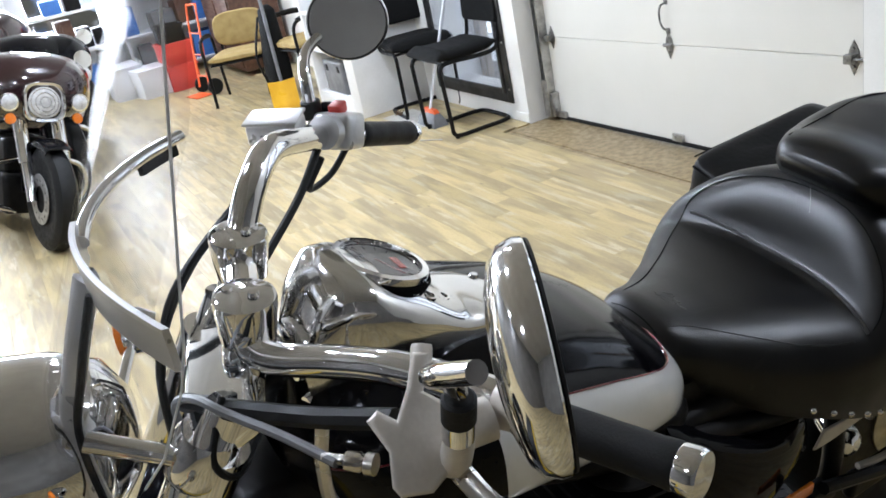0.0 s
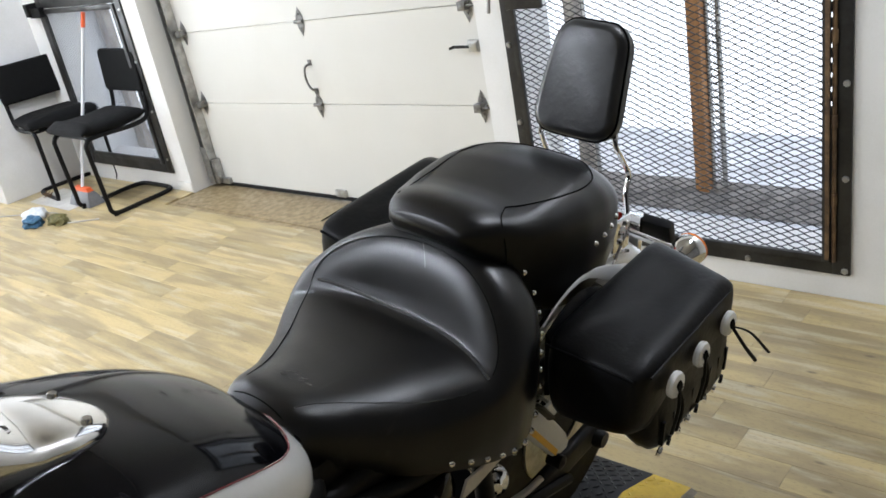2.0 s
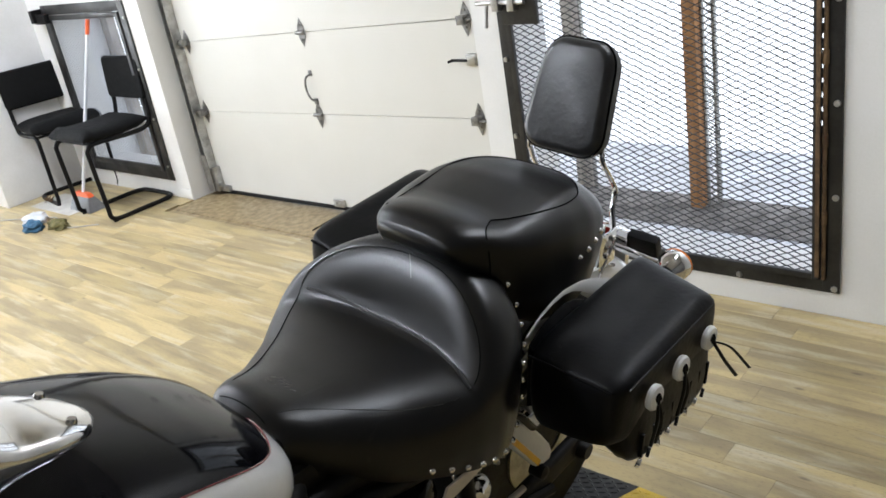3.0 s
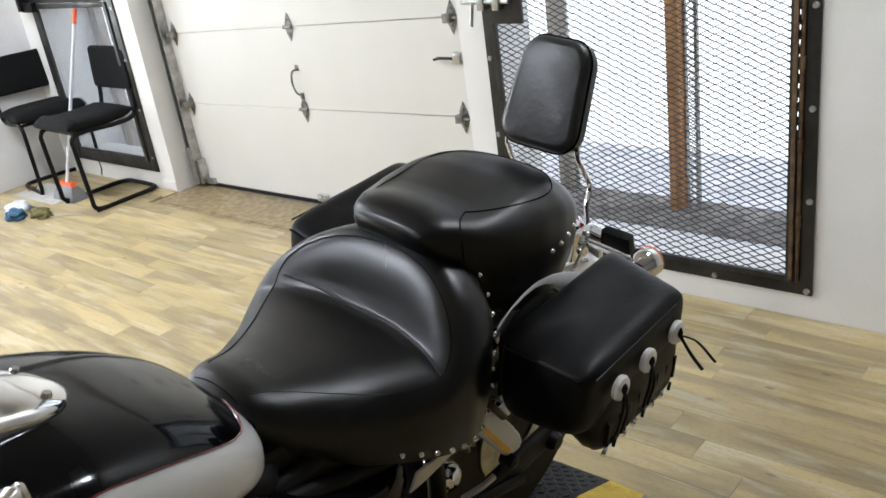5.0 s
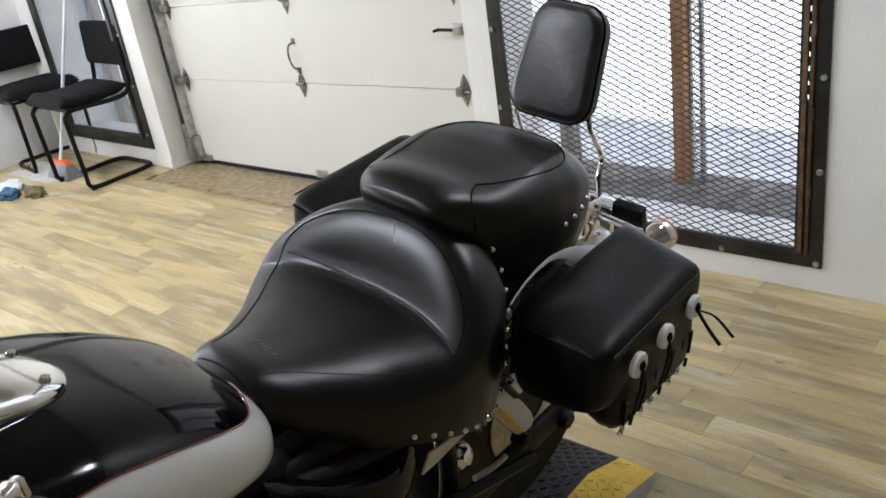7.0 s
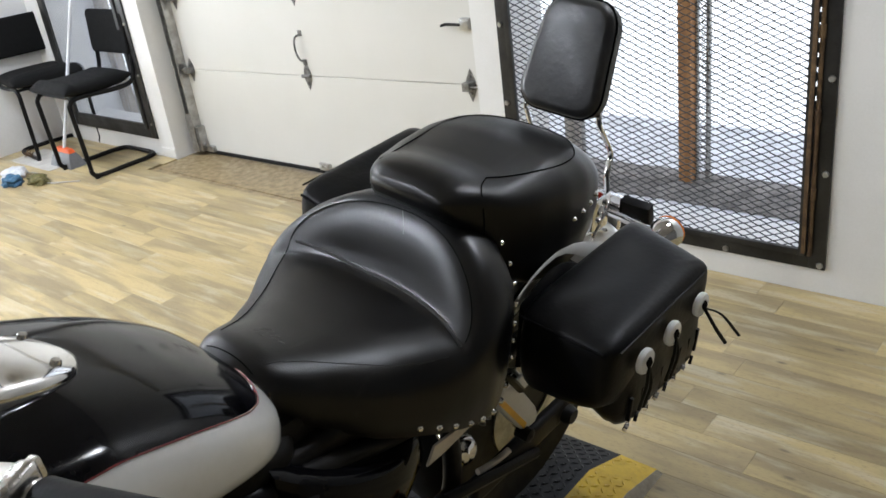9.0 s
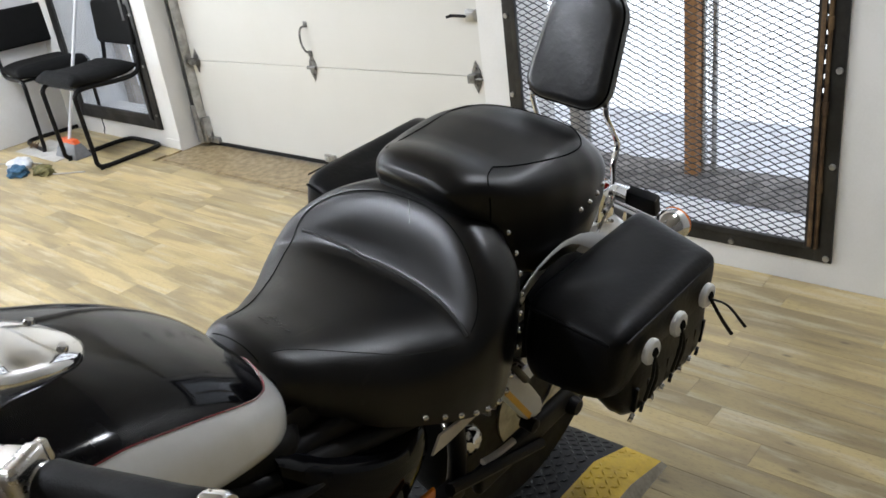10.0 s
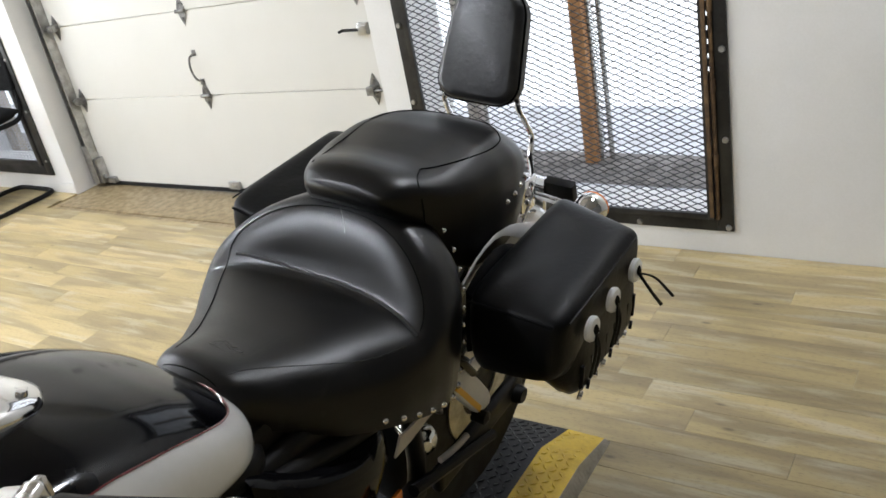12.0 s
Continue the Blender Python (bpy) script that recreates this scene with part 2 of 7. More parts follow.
REDL = mat("red_lens", (0.50, 0.03, 0.02), rough=0.15, coat=0.6)
LENSW = mat("clear_lamp_lens", (0.60, 0.60, 0.60), (0.42, 0.42, 0.42), rough=0.15, coat=0.5, scale=40)
# Dial face darkened and browned to imitate reflections on its glass.
FACEW = mat("dial_face", (0.22, 0.205, 0.19), (0.17, 0.16, 0.15), rough=0.3)
BLACKF = mat("black_woven_fabric", (0.0045, 0.0045, 0.0045), (0.008, 0.008, 0.008), rough=0.85, scale=30, fine=500, bump=0.5, sheen=0.01, spec=0.12)
TANF = mat("tan_upholstery", (0.38, 0.275, 0.10), (0.30, 0.21, 0.075), rough=0.8, scale=12, fine=400, bump=0.4)
ORANGE = mat("orange_plastic", (0.80, 0.13, 0.03), (0.68, 0.10, 0.02), rough=0.4, scale=9)
YELLOW = mat("yellow_plastic", (0.86, 0.50, 0.03), (0.78, 0.42, 0.02), rough=0.35, scale=9)
REDPL = mat("red_plastic", (0.62, 0.05, 0.03), (0.5, 0.04, 0.03), rough=0.4, scale=9)
BLUEPL = mat("blue_plastic", (0.05, 0.16, 0.45), (0.04, 0.12, 0.34), rough=0.4, scale=9)
WHITEPL = mat("white_plastic", (0.72, 0.73, 0.74), (0.62, 0.63, 0.65), rough=0.45, scale=6)
GREYPL = mat("grey_plastic", (0.16, 0.165, 0.17), (0.11, 0.11, 0.115), rough=0.5, scale=9)
BLUEC = mat("blue_cloth", (0.06, 0.15, 0.24), (0.03, 0.08, 0.14), rough=0.9, scale=40, fine=300, bump=0.6)
OLIVEC = mat("olive_cloth", (0.16, 0.14, 0.05), (0.09, 0.08, 0.03), rough=0.9, scale=40, fine=300, bump=0.6)
PALEG = mat("pale_grey_sheet", (0.46, 0.445, 0.41), (0.38, 0.365, 0.33), rough=0.7, scale=9)
WHITEC = mat("white_cloth", (0.70, 0.71, 0.72), (0.55, 0.57, 0.6), rough=0.9, scale=40, fine=300, bump=0.6)
YPLATE = mat("yellow_painted_plate", (0.62, 0.41, 0.012), (0.44, 0.29, 0.015), rough=0.5, scale=14, fine=80, bump=0.3)
BPLATE = mat("black_painted_plate", (0.014, 0.0145, 0.015), (0.026, 0.026, 0.027), rough=0.42, scale=12, fine=90, bump=0.25, spec=0.10)
SPLATE = mat("bare_tread_plate", (0.50, 0.50, 0.49), (0.34, 0.33, 0.31), rough=0.35, metal=0.9, scale=14, bump=0.2)
PALEWOOD = mat("pale_grey_timber", (0.42, 0.38, 0.33), (0.30, 0.27, 0.24), rough=0.75, scale=5, fine=60, bump=0.4, stretch=(6, 6, 0.6))
CONCHO = mat("bright_nickel", (0.88, 0.88, 0.87), (0.80, 0.80, 0.79), rough=0.30, metal=0.0, scale=30)
WOODP = mat("weathered_orange_wood", (0.44, 0.21, 0.07), (0.30, 0.14, 0.05), rough=0.7, scale=5, fine=60, bump=0.4, stretch=(6, 6, 0.6))
SNOWG = mat("trodden_snow", (0.80, 0.81, 0.83), (0.62, 0.62, 0.62), rough=0.9, scale=7, fine=55, bump=0.8)
GRAVEL = mat("grey_gravel", (0.26, 0.24, 0.22), (0.13, 0.12, 0.11), rough=0.9, scale=14, fine=70, bump=1.0)
OLDWOOD = mat("rough_grey_brown_wood", (0.40, 0.35, 0.29), (0.20, 0.17, 0.13), rough=0.85, scale=9, fine=60, bump=0.8, stretch=(4, 4, 0.8))
GRILLE = mat("zinc_mesh", (0.40, 0.41, 0.43), (0.30, 0.31, 0.33), rough=0.5, metal=0.4, scale=30)
TIMBER = mat("brown_timber", (0.12, 0.055, 0.03), (0.07, 0.03, 0.018), rough=0.55, scale=5, stretch=(1, 6, 6))
LAMPM = mat("lamp_diffuser", (1.0, 0.95, 0.86), rough=0.4, emit=22.0)
BACKD = mat("glowing_white_backdrop", (0.96, 0.98, 1.0), (0.93, 0.96, 1.0), rough=1.0, scale=0.6, emit=0.58)


# ---------------------------------------------------------------- mesh helpers
def part(name, bm, material, parent=None, label="", angle=38):
    """Links a bmesh as one mesh object, under a thing or under a part."""
    me = bpy.data.meshes.new(name)
    bmesh.ops.recalc_face_normals(bm, faces=bm.faces)
    bm.to_mesh(me)
    bm.free()
    me.materials.append(material)
    me.shade_smooth()
    me.set_sharp_from_angle(angle=radians(angle))
    ob = new(name, me)
    if parent:
        ob.parent = parent
    return tagged(ob, label) if label else ob


def thing(name, m, label, category, group="", kind=""):
    ob = new(name)
    ob.empty_display_size = 0.1
    ob.matrix_world = m
    return tagged(ob, label, category, group, kind)


def move(bm, m):
    bmesh.ops.transform(bm, matrix=m, verts=bm.verts)
    return bm


def join(*bms):
    """All the given pieces in the first one."""
    first = bms[0]
    for other in bms[1:]:
        me = bpy.data.meshes.new("tmp")
        other.to_mesh(me)
        other.free()
        first.from_mesh(me)
        bpy.data.meshes.remove(me)
    return first


def box(x0, x1, y0, y1, z0, z1, bev=0.0, seg=2):
    bm = bmesh.new()
    bmesh.ops.create_cube(bm, size=1, matrix=Matrix.Translation(((x0 + x1) / 2, (y0 + y1) / 2, (z0 + z1) / 2)) @ Matrix.Diagonal((x1 - x0, y1 - y0, z1 - z0, 1)))
    if bev:
        bmesh.ops.bevel(bm, geom=list(bm.edges), offset=bev, segments=seg, affect="EDGES", profile=0.6)
    return bm


def loft(rings, cap=True, closed=True):
    bm = bmesh.new()
    rows = [[bm.verts.new(p) for p in ring] for ring in rings]
    n = len(rows[0])
    for a, b in zip(rows, rows[1:]):
        for k in range(n if closed else n - 1):
            bm.faces.new((a[k], a[(k + 1) % n], b[(k + 1) % n], b[k]))
    if cap:
        bm.faces.new(rows[0]), bm.faces.new(rows[-1])
    return bm


def curve(pts, steps=6):
    """A smooth line through the points."""
    p = [Vector(q) for q in pts]
    if len(p) < 3 or steps < 2:
        return p
    p = [p[0] * 2 - p[1], *p, p[-1] * 2 - p[-2]]
    out = []
    for a, b, c, d in zip(p, p[1:], p[2:], p[3:]):
        for k in range(steps):
            t = k / steps
            out.append(0.5 * (2 * b + (c - a) * t + (2 * a - 5 * b + 4 * c - d) * t * t + (3 * b - a - 3 * c + d) * t ** 3))
    return [*out, p[-2]]


def tube(pts, r, seg=10, steps=6, cap=True, flat=1.0):
    """A round bar along the points; r may be a number or one for each end."""
    line = curve(pts, steps)
    r0, r1 = r if isinstance(r, tuple) else (r, r)
    ways = [(line[min(i + 1, len(line) - 1)] - line[max(i - 1, 0)]).normalized() for i in range(len(line))]
    side = ways[0].orthogonal().normalized()
    rings = []
    for i, (q, w) in enumerate(zip(line, ways)):
        side = (side - w * side.dot(w)).normalized()
        up = w.cross(side)
        rad = r0 + (r1 - r0) * i / max(len(line) - 1, 1)
        rings.append([q + side * math.cos(2 * math.pi * k / seg) * rad + up * math.sin(2 * math.pi * k / seg) * rad * flat for k in range(seg)])
    return loft(rings, cap)


def lathe(profile, m=Matrix(), seg=28, cap=True):
    """A turned form: (radius, height) pairs about the z axis of m."""
    rings = [[m @ Vector((max(r, 1e-4) * math.cos(2 * math.pi * k / seg), max(r, 1e-4) * math.sin(2 * math.pi * k / seg), h)) for k in range(seg)] for r, h in profile]
    return loft(rings, cap)


def axis(at, way, spin=0.0):
    """A pose at a point whose z axis points along way."""
    q = Vector(way).to_track_quat("Z", "Y")
    return Matrix.Translation(at) @ q.to_matrix().to_4x4() @ Matrix.Rotation(spin, 4, "Z")


def extrude_outline(outline, depth, m=Matrix(), bev=0.0, seg=3):
    """A slab of the given outline (x, y), depth thick along z, with softened rims."""
    bm = bmesh.new()
    low = [bm.verts.new((x, y, 0)) for x, y in outline]
    face = bm.faces.new(low)
    up = bmesh.ops.extrude_face_region(bm, geom=[face])
    bmesh.ops.translate(bm, vec=(0, 0, depth), verts=[v for v in up["geom"] if isinstance(v, bmesh.types.BMVert)])
    if bev:
        rim = [e for e in bm.edges if abs(e.verts[0].co.z - e.verts[1].co.z) < 1e-6]
        bmesh.ops.bevel(bm, geom=rim, offset=bev, segments=seg, affect="EDGES", profile=0.5)
    return move(bm, m)


def round_rect(w, h, r, n=6, taper=1.0):
    """An outline with round corners; the upper side is taper times as wide."""
    out = []
    for cx, cy, a0 in ((1, 1, 0), (-1, 1, 90), (-1, -1, 180), (1, -1, 270)):
        for k in range(n + 1):
            a = radians(a0 + 90 * k / n)
            out.append((cx * (w / 2 - r) + r * math.cos(a), cy * (h / 2 - r) + r * math.sin(a)))
    return [(x * (1 + (taper - 1) * (y / h + 0.5)), y) for x, y in out]


def lerp_table(table, t):
    """Smoothly read a table of (t, value, ...) rows."""
    if t <= table[0][0]:
        return table[0][1:]
    for a, b in zip(table, table[1:]):
        if t <= b[0]:
            k = (t - a[0]) / (b[0] - a[0])
            return tuple(u + (v - u) * k for u, v in zip(a[1:], b[1:]))
    return table[-1][1:]


def smooth_table(table, t, reach=0.02):
    rows = [lerp_table(table, t + d * reach) for d in (-1, -0.5, 0, 0.5, 1)]
    return tuple(sum(c) / 5 for c in zip(*rows))


def bolt(at, way, r=0.008, h=0.006):
    return lathe([(r, 0), (r, h * 0.5), (r * 0.8, h), (0.0, h)], axis(at, way), 10)


def lattice(x0, x1, z0, z1, y, pw, ph, t=0.003, d=0.005):
    """Expanded metal between the given sides: zigzag strands, each a flat bar."""
    verts, faces = [], []
    nx, nz = max(2, round((x1 - x0) / (pw / 2))), max(1, round((z1 - z0) / ph))
    dx, dz = (x1 - x0) / nx, (z1 - z0) / nz
    for r in range(nz + 1):
        for sgn in (1, -1):
            if (r == 0 and sgn < 0) or (r == nz and sgn > 0):
                continue
            base = len(verts)
            for k in range(nx + 1):
                x, z = x0 + k * dx, z0 + r * dz + sgn * dz / 2 * (k % 2)
                yy = y + 0.002 * sgn
                verts += [(x, yy - d / 2, z - t / 2), (x, yy + d / 2, z - t / 2), (x, yy + d / 2, z + t / 2), (x, yy - d / 2, z + t / 2)]
            for k in range(nx):
                a, b = base + 4 * k, base + 4 * k + 4
                faces += [(a + i, a + (i + 1) % 4, b + (i + 1) % 4, b + i) for i in range(4)]
    me = bpy.data.meshes.new("lattice")
    me.from_pydata(verts, [], faces)
    bm = bmesh.new()
    bm.from_mesh(me)
    bpy.data.meshes.remove(me)
    return bm


# ---------------------------------------------------------------- the room
WY = -0.16            # inner face of the door wall
XL, XR, YN = -7.2, 5.6, -6.2
DOOR_L, DOOR_R, DOOR_H = -1.14, 1.22, 2.15
GATE_L, GATE_R, GATE_B, GATE_T = 1.353, 2.607, 0.09, 2.12
GRL, GRR, GRB, GRT = -2.27, -1.285, 0.11, 1.20
tagged(part("floor", box(XL, XR, YN, WY + 0.02, -0.12, -0.0125), TILE), "brown subfloor under washed plank boards", "floor", kind="structure")


def wall(name, pieces, material=None, label="painted white plaster wall with scuffs"):
    ob = part(name, join(*[box(*p) for p in pieces]), material or WALL)
    return tagged(ob, label, "wall", kind="structure")


wall("wall_north", [
    (XL, GRL + 0.04, WY, 0.06, -0.1, CEIL), (GRL + 0.04, GRR - 0.04, WY, 0.06, -0.1, GRB + 0.04), (GRL + 0.04, GRR - 0.04, WY, 0.06, GRT - 0.04, CEIL),
    (GRR - 0.04, DOOR_L, WY, 0.06, -0.1, CEIL), (DOOR_L, DOOR_R, WY, 0.06, DOOR_H, CEIL), (DOOR_R, GATE_L + 0.05, WY, 0.06, -0.1, CEIL),
    (GATE_L + 0.05, GATE_R - 0.05, WY, 0.06, -0.1, GATE_B + 0.04), (GATE_L + 0.05, GATE_R - 0.05, WY, 0.06, GATE_T - 0.04, CEIL), (GATE_R - 0.05, XR, WY, 0.06, -0.1, CEIL)])
WN, WS = -1.6, -5.78   # the assumed end-wall window, out of view, reaches from WS to WN
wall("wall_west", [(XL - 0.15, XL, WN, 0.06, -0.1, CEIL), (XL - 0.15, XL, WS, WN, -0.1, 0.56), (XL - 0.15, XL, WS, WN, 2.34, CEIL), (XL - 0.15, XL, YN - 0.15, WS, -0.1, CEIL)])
win = thing("assumed_window", pose(0, 0, 0), "assumed white-framed shop window in the end wall, out of view", "window", kind="structure")
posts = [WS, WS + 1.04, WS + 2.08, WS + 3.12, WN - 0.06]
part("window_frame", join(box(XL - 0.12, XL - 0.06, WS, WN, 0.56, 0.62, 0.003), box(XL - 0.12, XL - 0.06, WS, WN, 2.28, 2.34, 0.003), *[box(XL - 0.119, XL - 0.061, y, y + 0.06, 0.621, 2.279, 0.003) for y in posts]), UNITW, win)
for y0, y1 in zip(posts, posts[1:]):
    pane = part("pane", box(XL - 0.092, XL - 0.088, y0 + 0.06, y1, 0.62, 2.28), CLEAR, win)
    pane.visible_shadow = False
wall("wall_east", [(XR, XR + 0.15, YN - 0.15, 0.06, -0.1, CEIL)], DARKW, "plain wall out of view, dark grey to dim reflections")
wall("wall_south", [(XL, XR, YN - 0.15, YN, -0.1, CEIL)], DARKW, "plain wall out of view, dark grey to dim reflections")
tagged(part("ceiling", box(XL, XR, YN, WY, CEIL, CEIL + 0.1), CEILM), "flat grey painted ceiling", "ceiling", kind="structure")
tagged(part("threshold", box(DOOR_L, DOOR_R, WY - 0.15, 0.04, -0.02, -0.006, 0.002), TILE), "worn brown stone strip before the garage door", "threshold", kind="structure")
tagged(part("baseboard", box(GRR + 0.01, DOOR_L - 0.002, WY - 0.006, WY, 0.0, 0.06, 0.002), WALL), "low white skirting by the door jamb", "baseboard", kind="structure")

# outside
tagged(part("ground", join(box(-60, 60, 0.06, 80, -0.16, -0.05)), SNOWG), "trodden snow and gravel outside the openings", "ground", kind="structure")
for k, (x0, x1) in enumerate(((0.9, 3.4), (-3.2, -0.9))):
    ob = part("gravel_bank", loft([[(x0 + (x1 - x0) * u / 24, y, h * (0.6 + 0.8 * noise.noise((u * 0.9, y * 9, k * 7))) - 0.04) for u in range(25)] for y, h in ((0.46, -0.012), (0.54, 0.03), (0.64, 0.045), (0.74, 0.03), (0.82, -0.012))], cap=False, closed=False), GRAVEL)
    tagged(ob, "low bank of grey gravel and dirt outside", "gravel", kind="stuff")
# Glowing sheet close outside, added for the white beyond gate and grille.
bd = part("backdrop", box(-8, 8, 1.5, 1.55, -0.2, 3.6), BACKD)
tagged(bd, "glowing white sheet standing in for daylight beyond the openings", "backdrop", kind="structure")

for lx, ly in LAMP_AND_FILL_SPOTS:
    lamp = thing("ceiling_lamp", pose(lx, ly, CEIL), "round white ceiling lamp out of view, some added as fill, with a glowing diffuser", "lamp", "ceiling lamps")
    part("housing", lathe([(0.12, 0), (0.12, -0.03), (0.11, -0.05), (0.10, -0.05)], seg=24), WHITEPL, lamp)
    part("diffuser", lathe([(0.1, -0.045), (0.09, -0.065), (0.05, -0.08), (0.0, -0.085)], seg=24), LAMPM, lamp)


# ---------------------------------------------------------------- garage door
def out_of_level(bm):
    """The door's seams climb slightly to the right."""
    for v in bm.verts:
        v.co.z += (0.010 + 0.029 * v.co.z) * (v.co.x + 1.0)
    return bm


def garage_door():
    d = thing("garage_door", pose(0, 0, 0), "cream sectional steel garage door, closed, with steel hinges", "garage door")
    seams = [0.015, 0.510, 0.919, 1.36, 1.78, 2.1]
    for z0, z1 in zip(seams, seams[1:]):
        sec = join(box(DOOR_L - 0.05, DOOR_R + 0.05, 0.0, 0.045, z0 + 0.0008, z1 - 0.0008, 0.003, 1))
        part("section", out_of_level(sec), DOORM, d)
    part("bottom_seal", out_of_level(box(DOOR_L - 0.04, DOOR_R + 0.04, -0.004, 0.05, -0.004, 0.018, 0.004)), RUBBER, d, "black rubber bottom seal")
    for z in seams[1:4]:
        for x, s in ((-1.005, 1), (0.004, 1.0), (1.058, 1)):
            hinge(d, x, z, s, abs(x) > 0.5)
    # pull handle above the middle hinge
    h = part("pull_handle", join(tube([(0.0, 0, 0.745), (-0.008, -0.028, 0.735), (-0.014, -0.036, 0.70), (-0.010, -0.036, 0.655), (0.006, -0.03, 0.622), (0.010, 0, 0.61)], 0.0055, 8, 5),
             box(-0.013, 0.013, -0.004, 0.001, 0.735, 0.765, 0.003), box(-0.013, 0.017, -0.004, 0.001, 0.59, 0.62, 0.003)), HINGEST, d, "bent steel pull handle")
    # slide latch at the right edge
    lt = part("latch", join(box(1.045, 1.10, -0.024, 0.0, 0.80, 0.85, 0.004), box(1.055, 1.10, -0.034, -0.024, 0.807, 0.843, 0.004)), STEELG, d, "galvanised slide latch")
    part("latch_bolt", join(tube([(0.97, -0.03, 0.825), (1.06, -0.03, 0.825)], 0.0065, 8, 1), tube([(0.98, -0.03, 0.825), (0.965, -0.05, 0.822)], 0.006, 8, 1)), BLACKM, lt)
    # bottom bracket, small floor catch
    part("bottom_bracket", join(box(-1.035, -0.95, -0.025, 0.0, 0.015, 0.05, 0.003), box(-1.05, -1.02, -0.05, 0.0, 0.02, 0.17, 0.003), tube([(-1.06, -0.03, 0.06), (-1.0, -0.03, 0.06)], 0.012, 10, 1)), STEELG, d, "galvanised bottom roller bracket")
    part("floor_catch", join(box(-0.02, 0.055, -0.02, 0.0, 0.030, 0.070, 0.003), bolt((0.004, -0.02, 0.052), (0, -1, 0)), bolt((0.032, -0.02, 0.052), (0, -1, 0))), STEELG, d)
    # guide tracks
    for x, s in ((-1.075, 1), (1.165, -1)):
        part("guide_track", join(box(x - 0.022, x - 0.018, -0.06, 0.0, 0.02, 2.2), box(x - 0.02, x + 0.022, -0.003, 0.001, 0.02, 2.2), box(x + 0.018, x + 0.022, -0.06, -0.002, 0.02, 2.2), box(x - 0.03, x + 0.03, -0.06, -0.056, 0.02, 0.25, 0.001)), STEELG, d, "galvanised guide track")
    part("weather_strip", box(DOOR_L + 0.001, DOOR_L + 0.03, -0.012, 0.0, 0.01, 2.1, 0.003), RUBBER, d)
    return d


def hinge(d, x, z, s, roller):
    """A diamond-shaped steel hinge across a seam."""
    pts = [(0.0, 0.075), (0.03, 0.03), (0.038, 0.0), (0.03, -0.03), (0.0, -0.078), (-0.03, -0.03), (-0.038, 0.0), (-0.03, 0.03)]
    m = Matrix.Translation((x, 0.0, z)) @ Matrix.Rotation(radians(90), 4, "X")
    bm = extrude_outline([(a * s * 0.75, b * 0.9) for a, b in pts], 0.004, m, 0.001, 1)
    pieces = [bm, tube([(x - 0.03, -0.012, z), (x + 0.03, -0.012, z)], 0.009, 10, 1), bolt((x, -0.004, z + 0.035), (0, -1, 0), 0.006), bolt((x, -0.004, z - 0.035), (0, -1, 0), 0.006)]
    if roller:
        k = -1 if x < 0 else 1
        pieces += [box(x - 0.02, x + 0.02, -0.045, -0.005, z - 0.018, z + 0.018, 0.004), tube([(x, -0.032, z), (x + 0.09 * k, -0.032, z)], 0.006, 8, 1)]
    h = part("hinge", out_of_level(join(*pieces)), HINGEST, d)
    return h


garage_door()


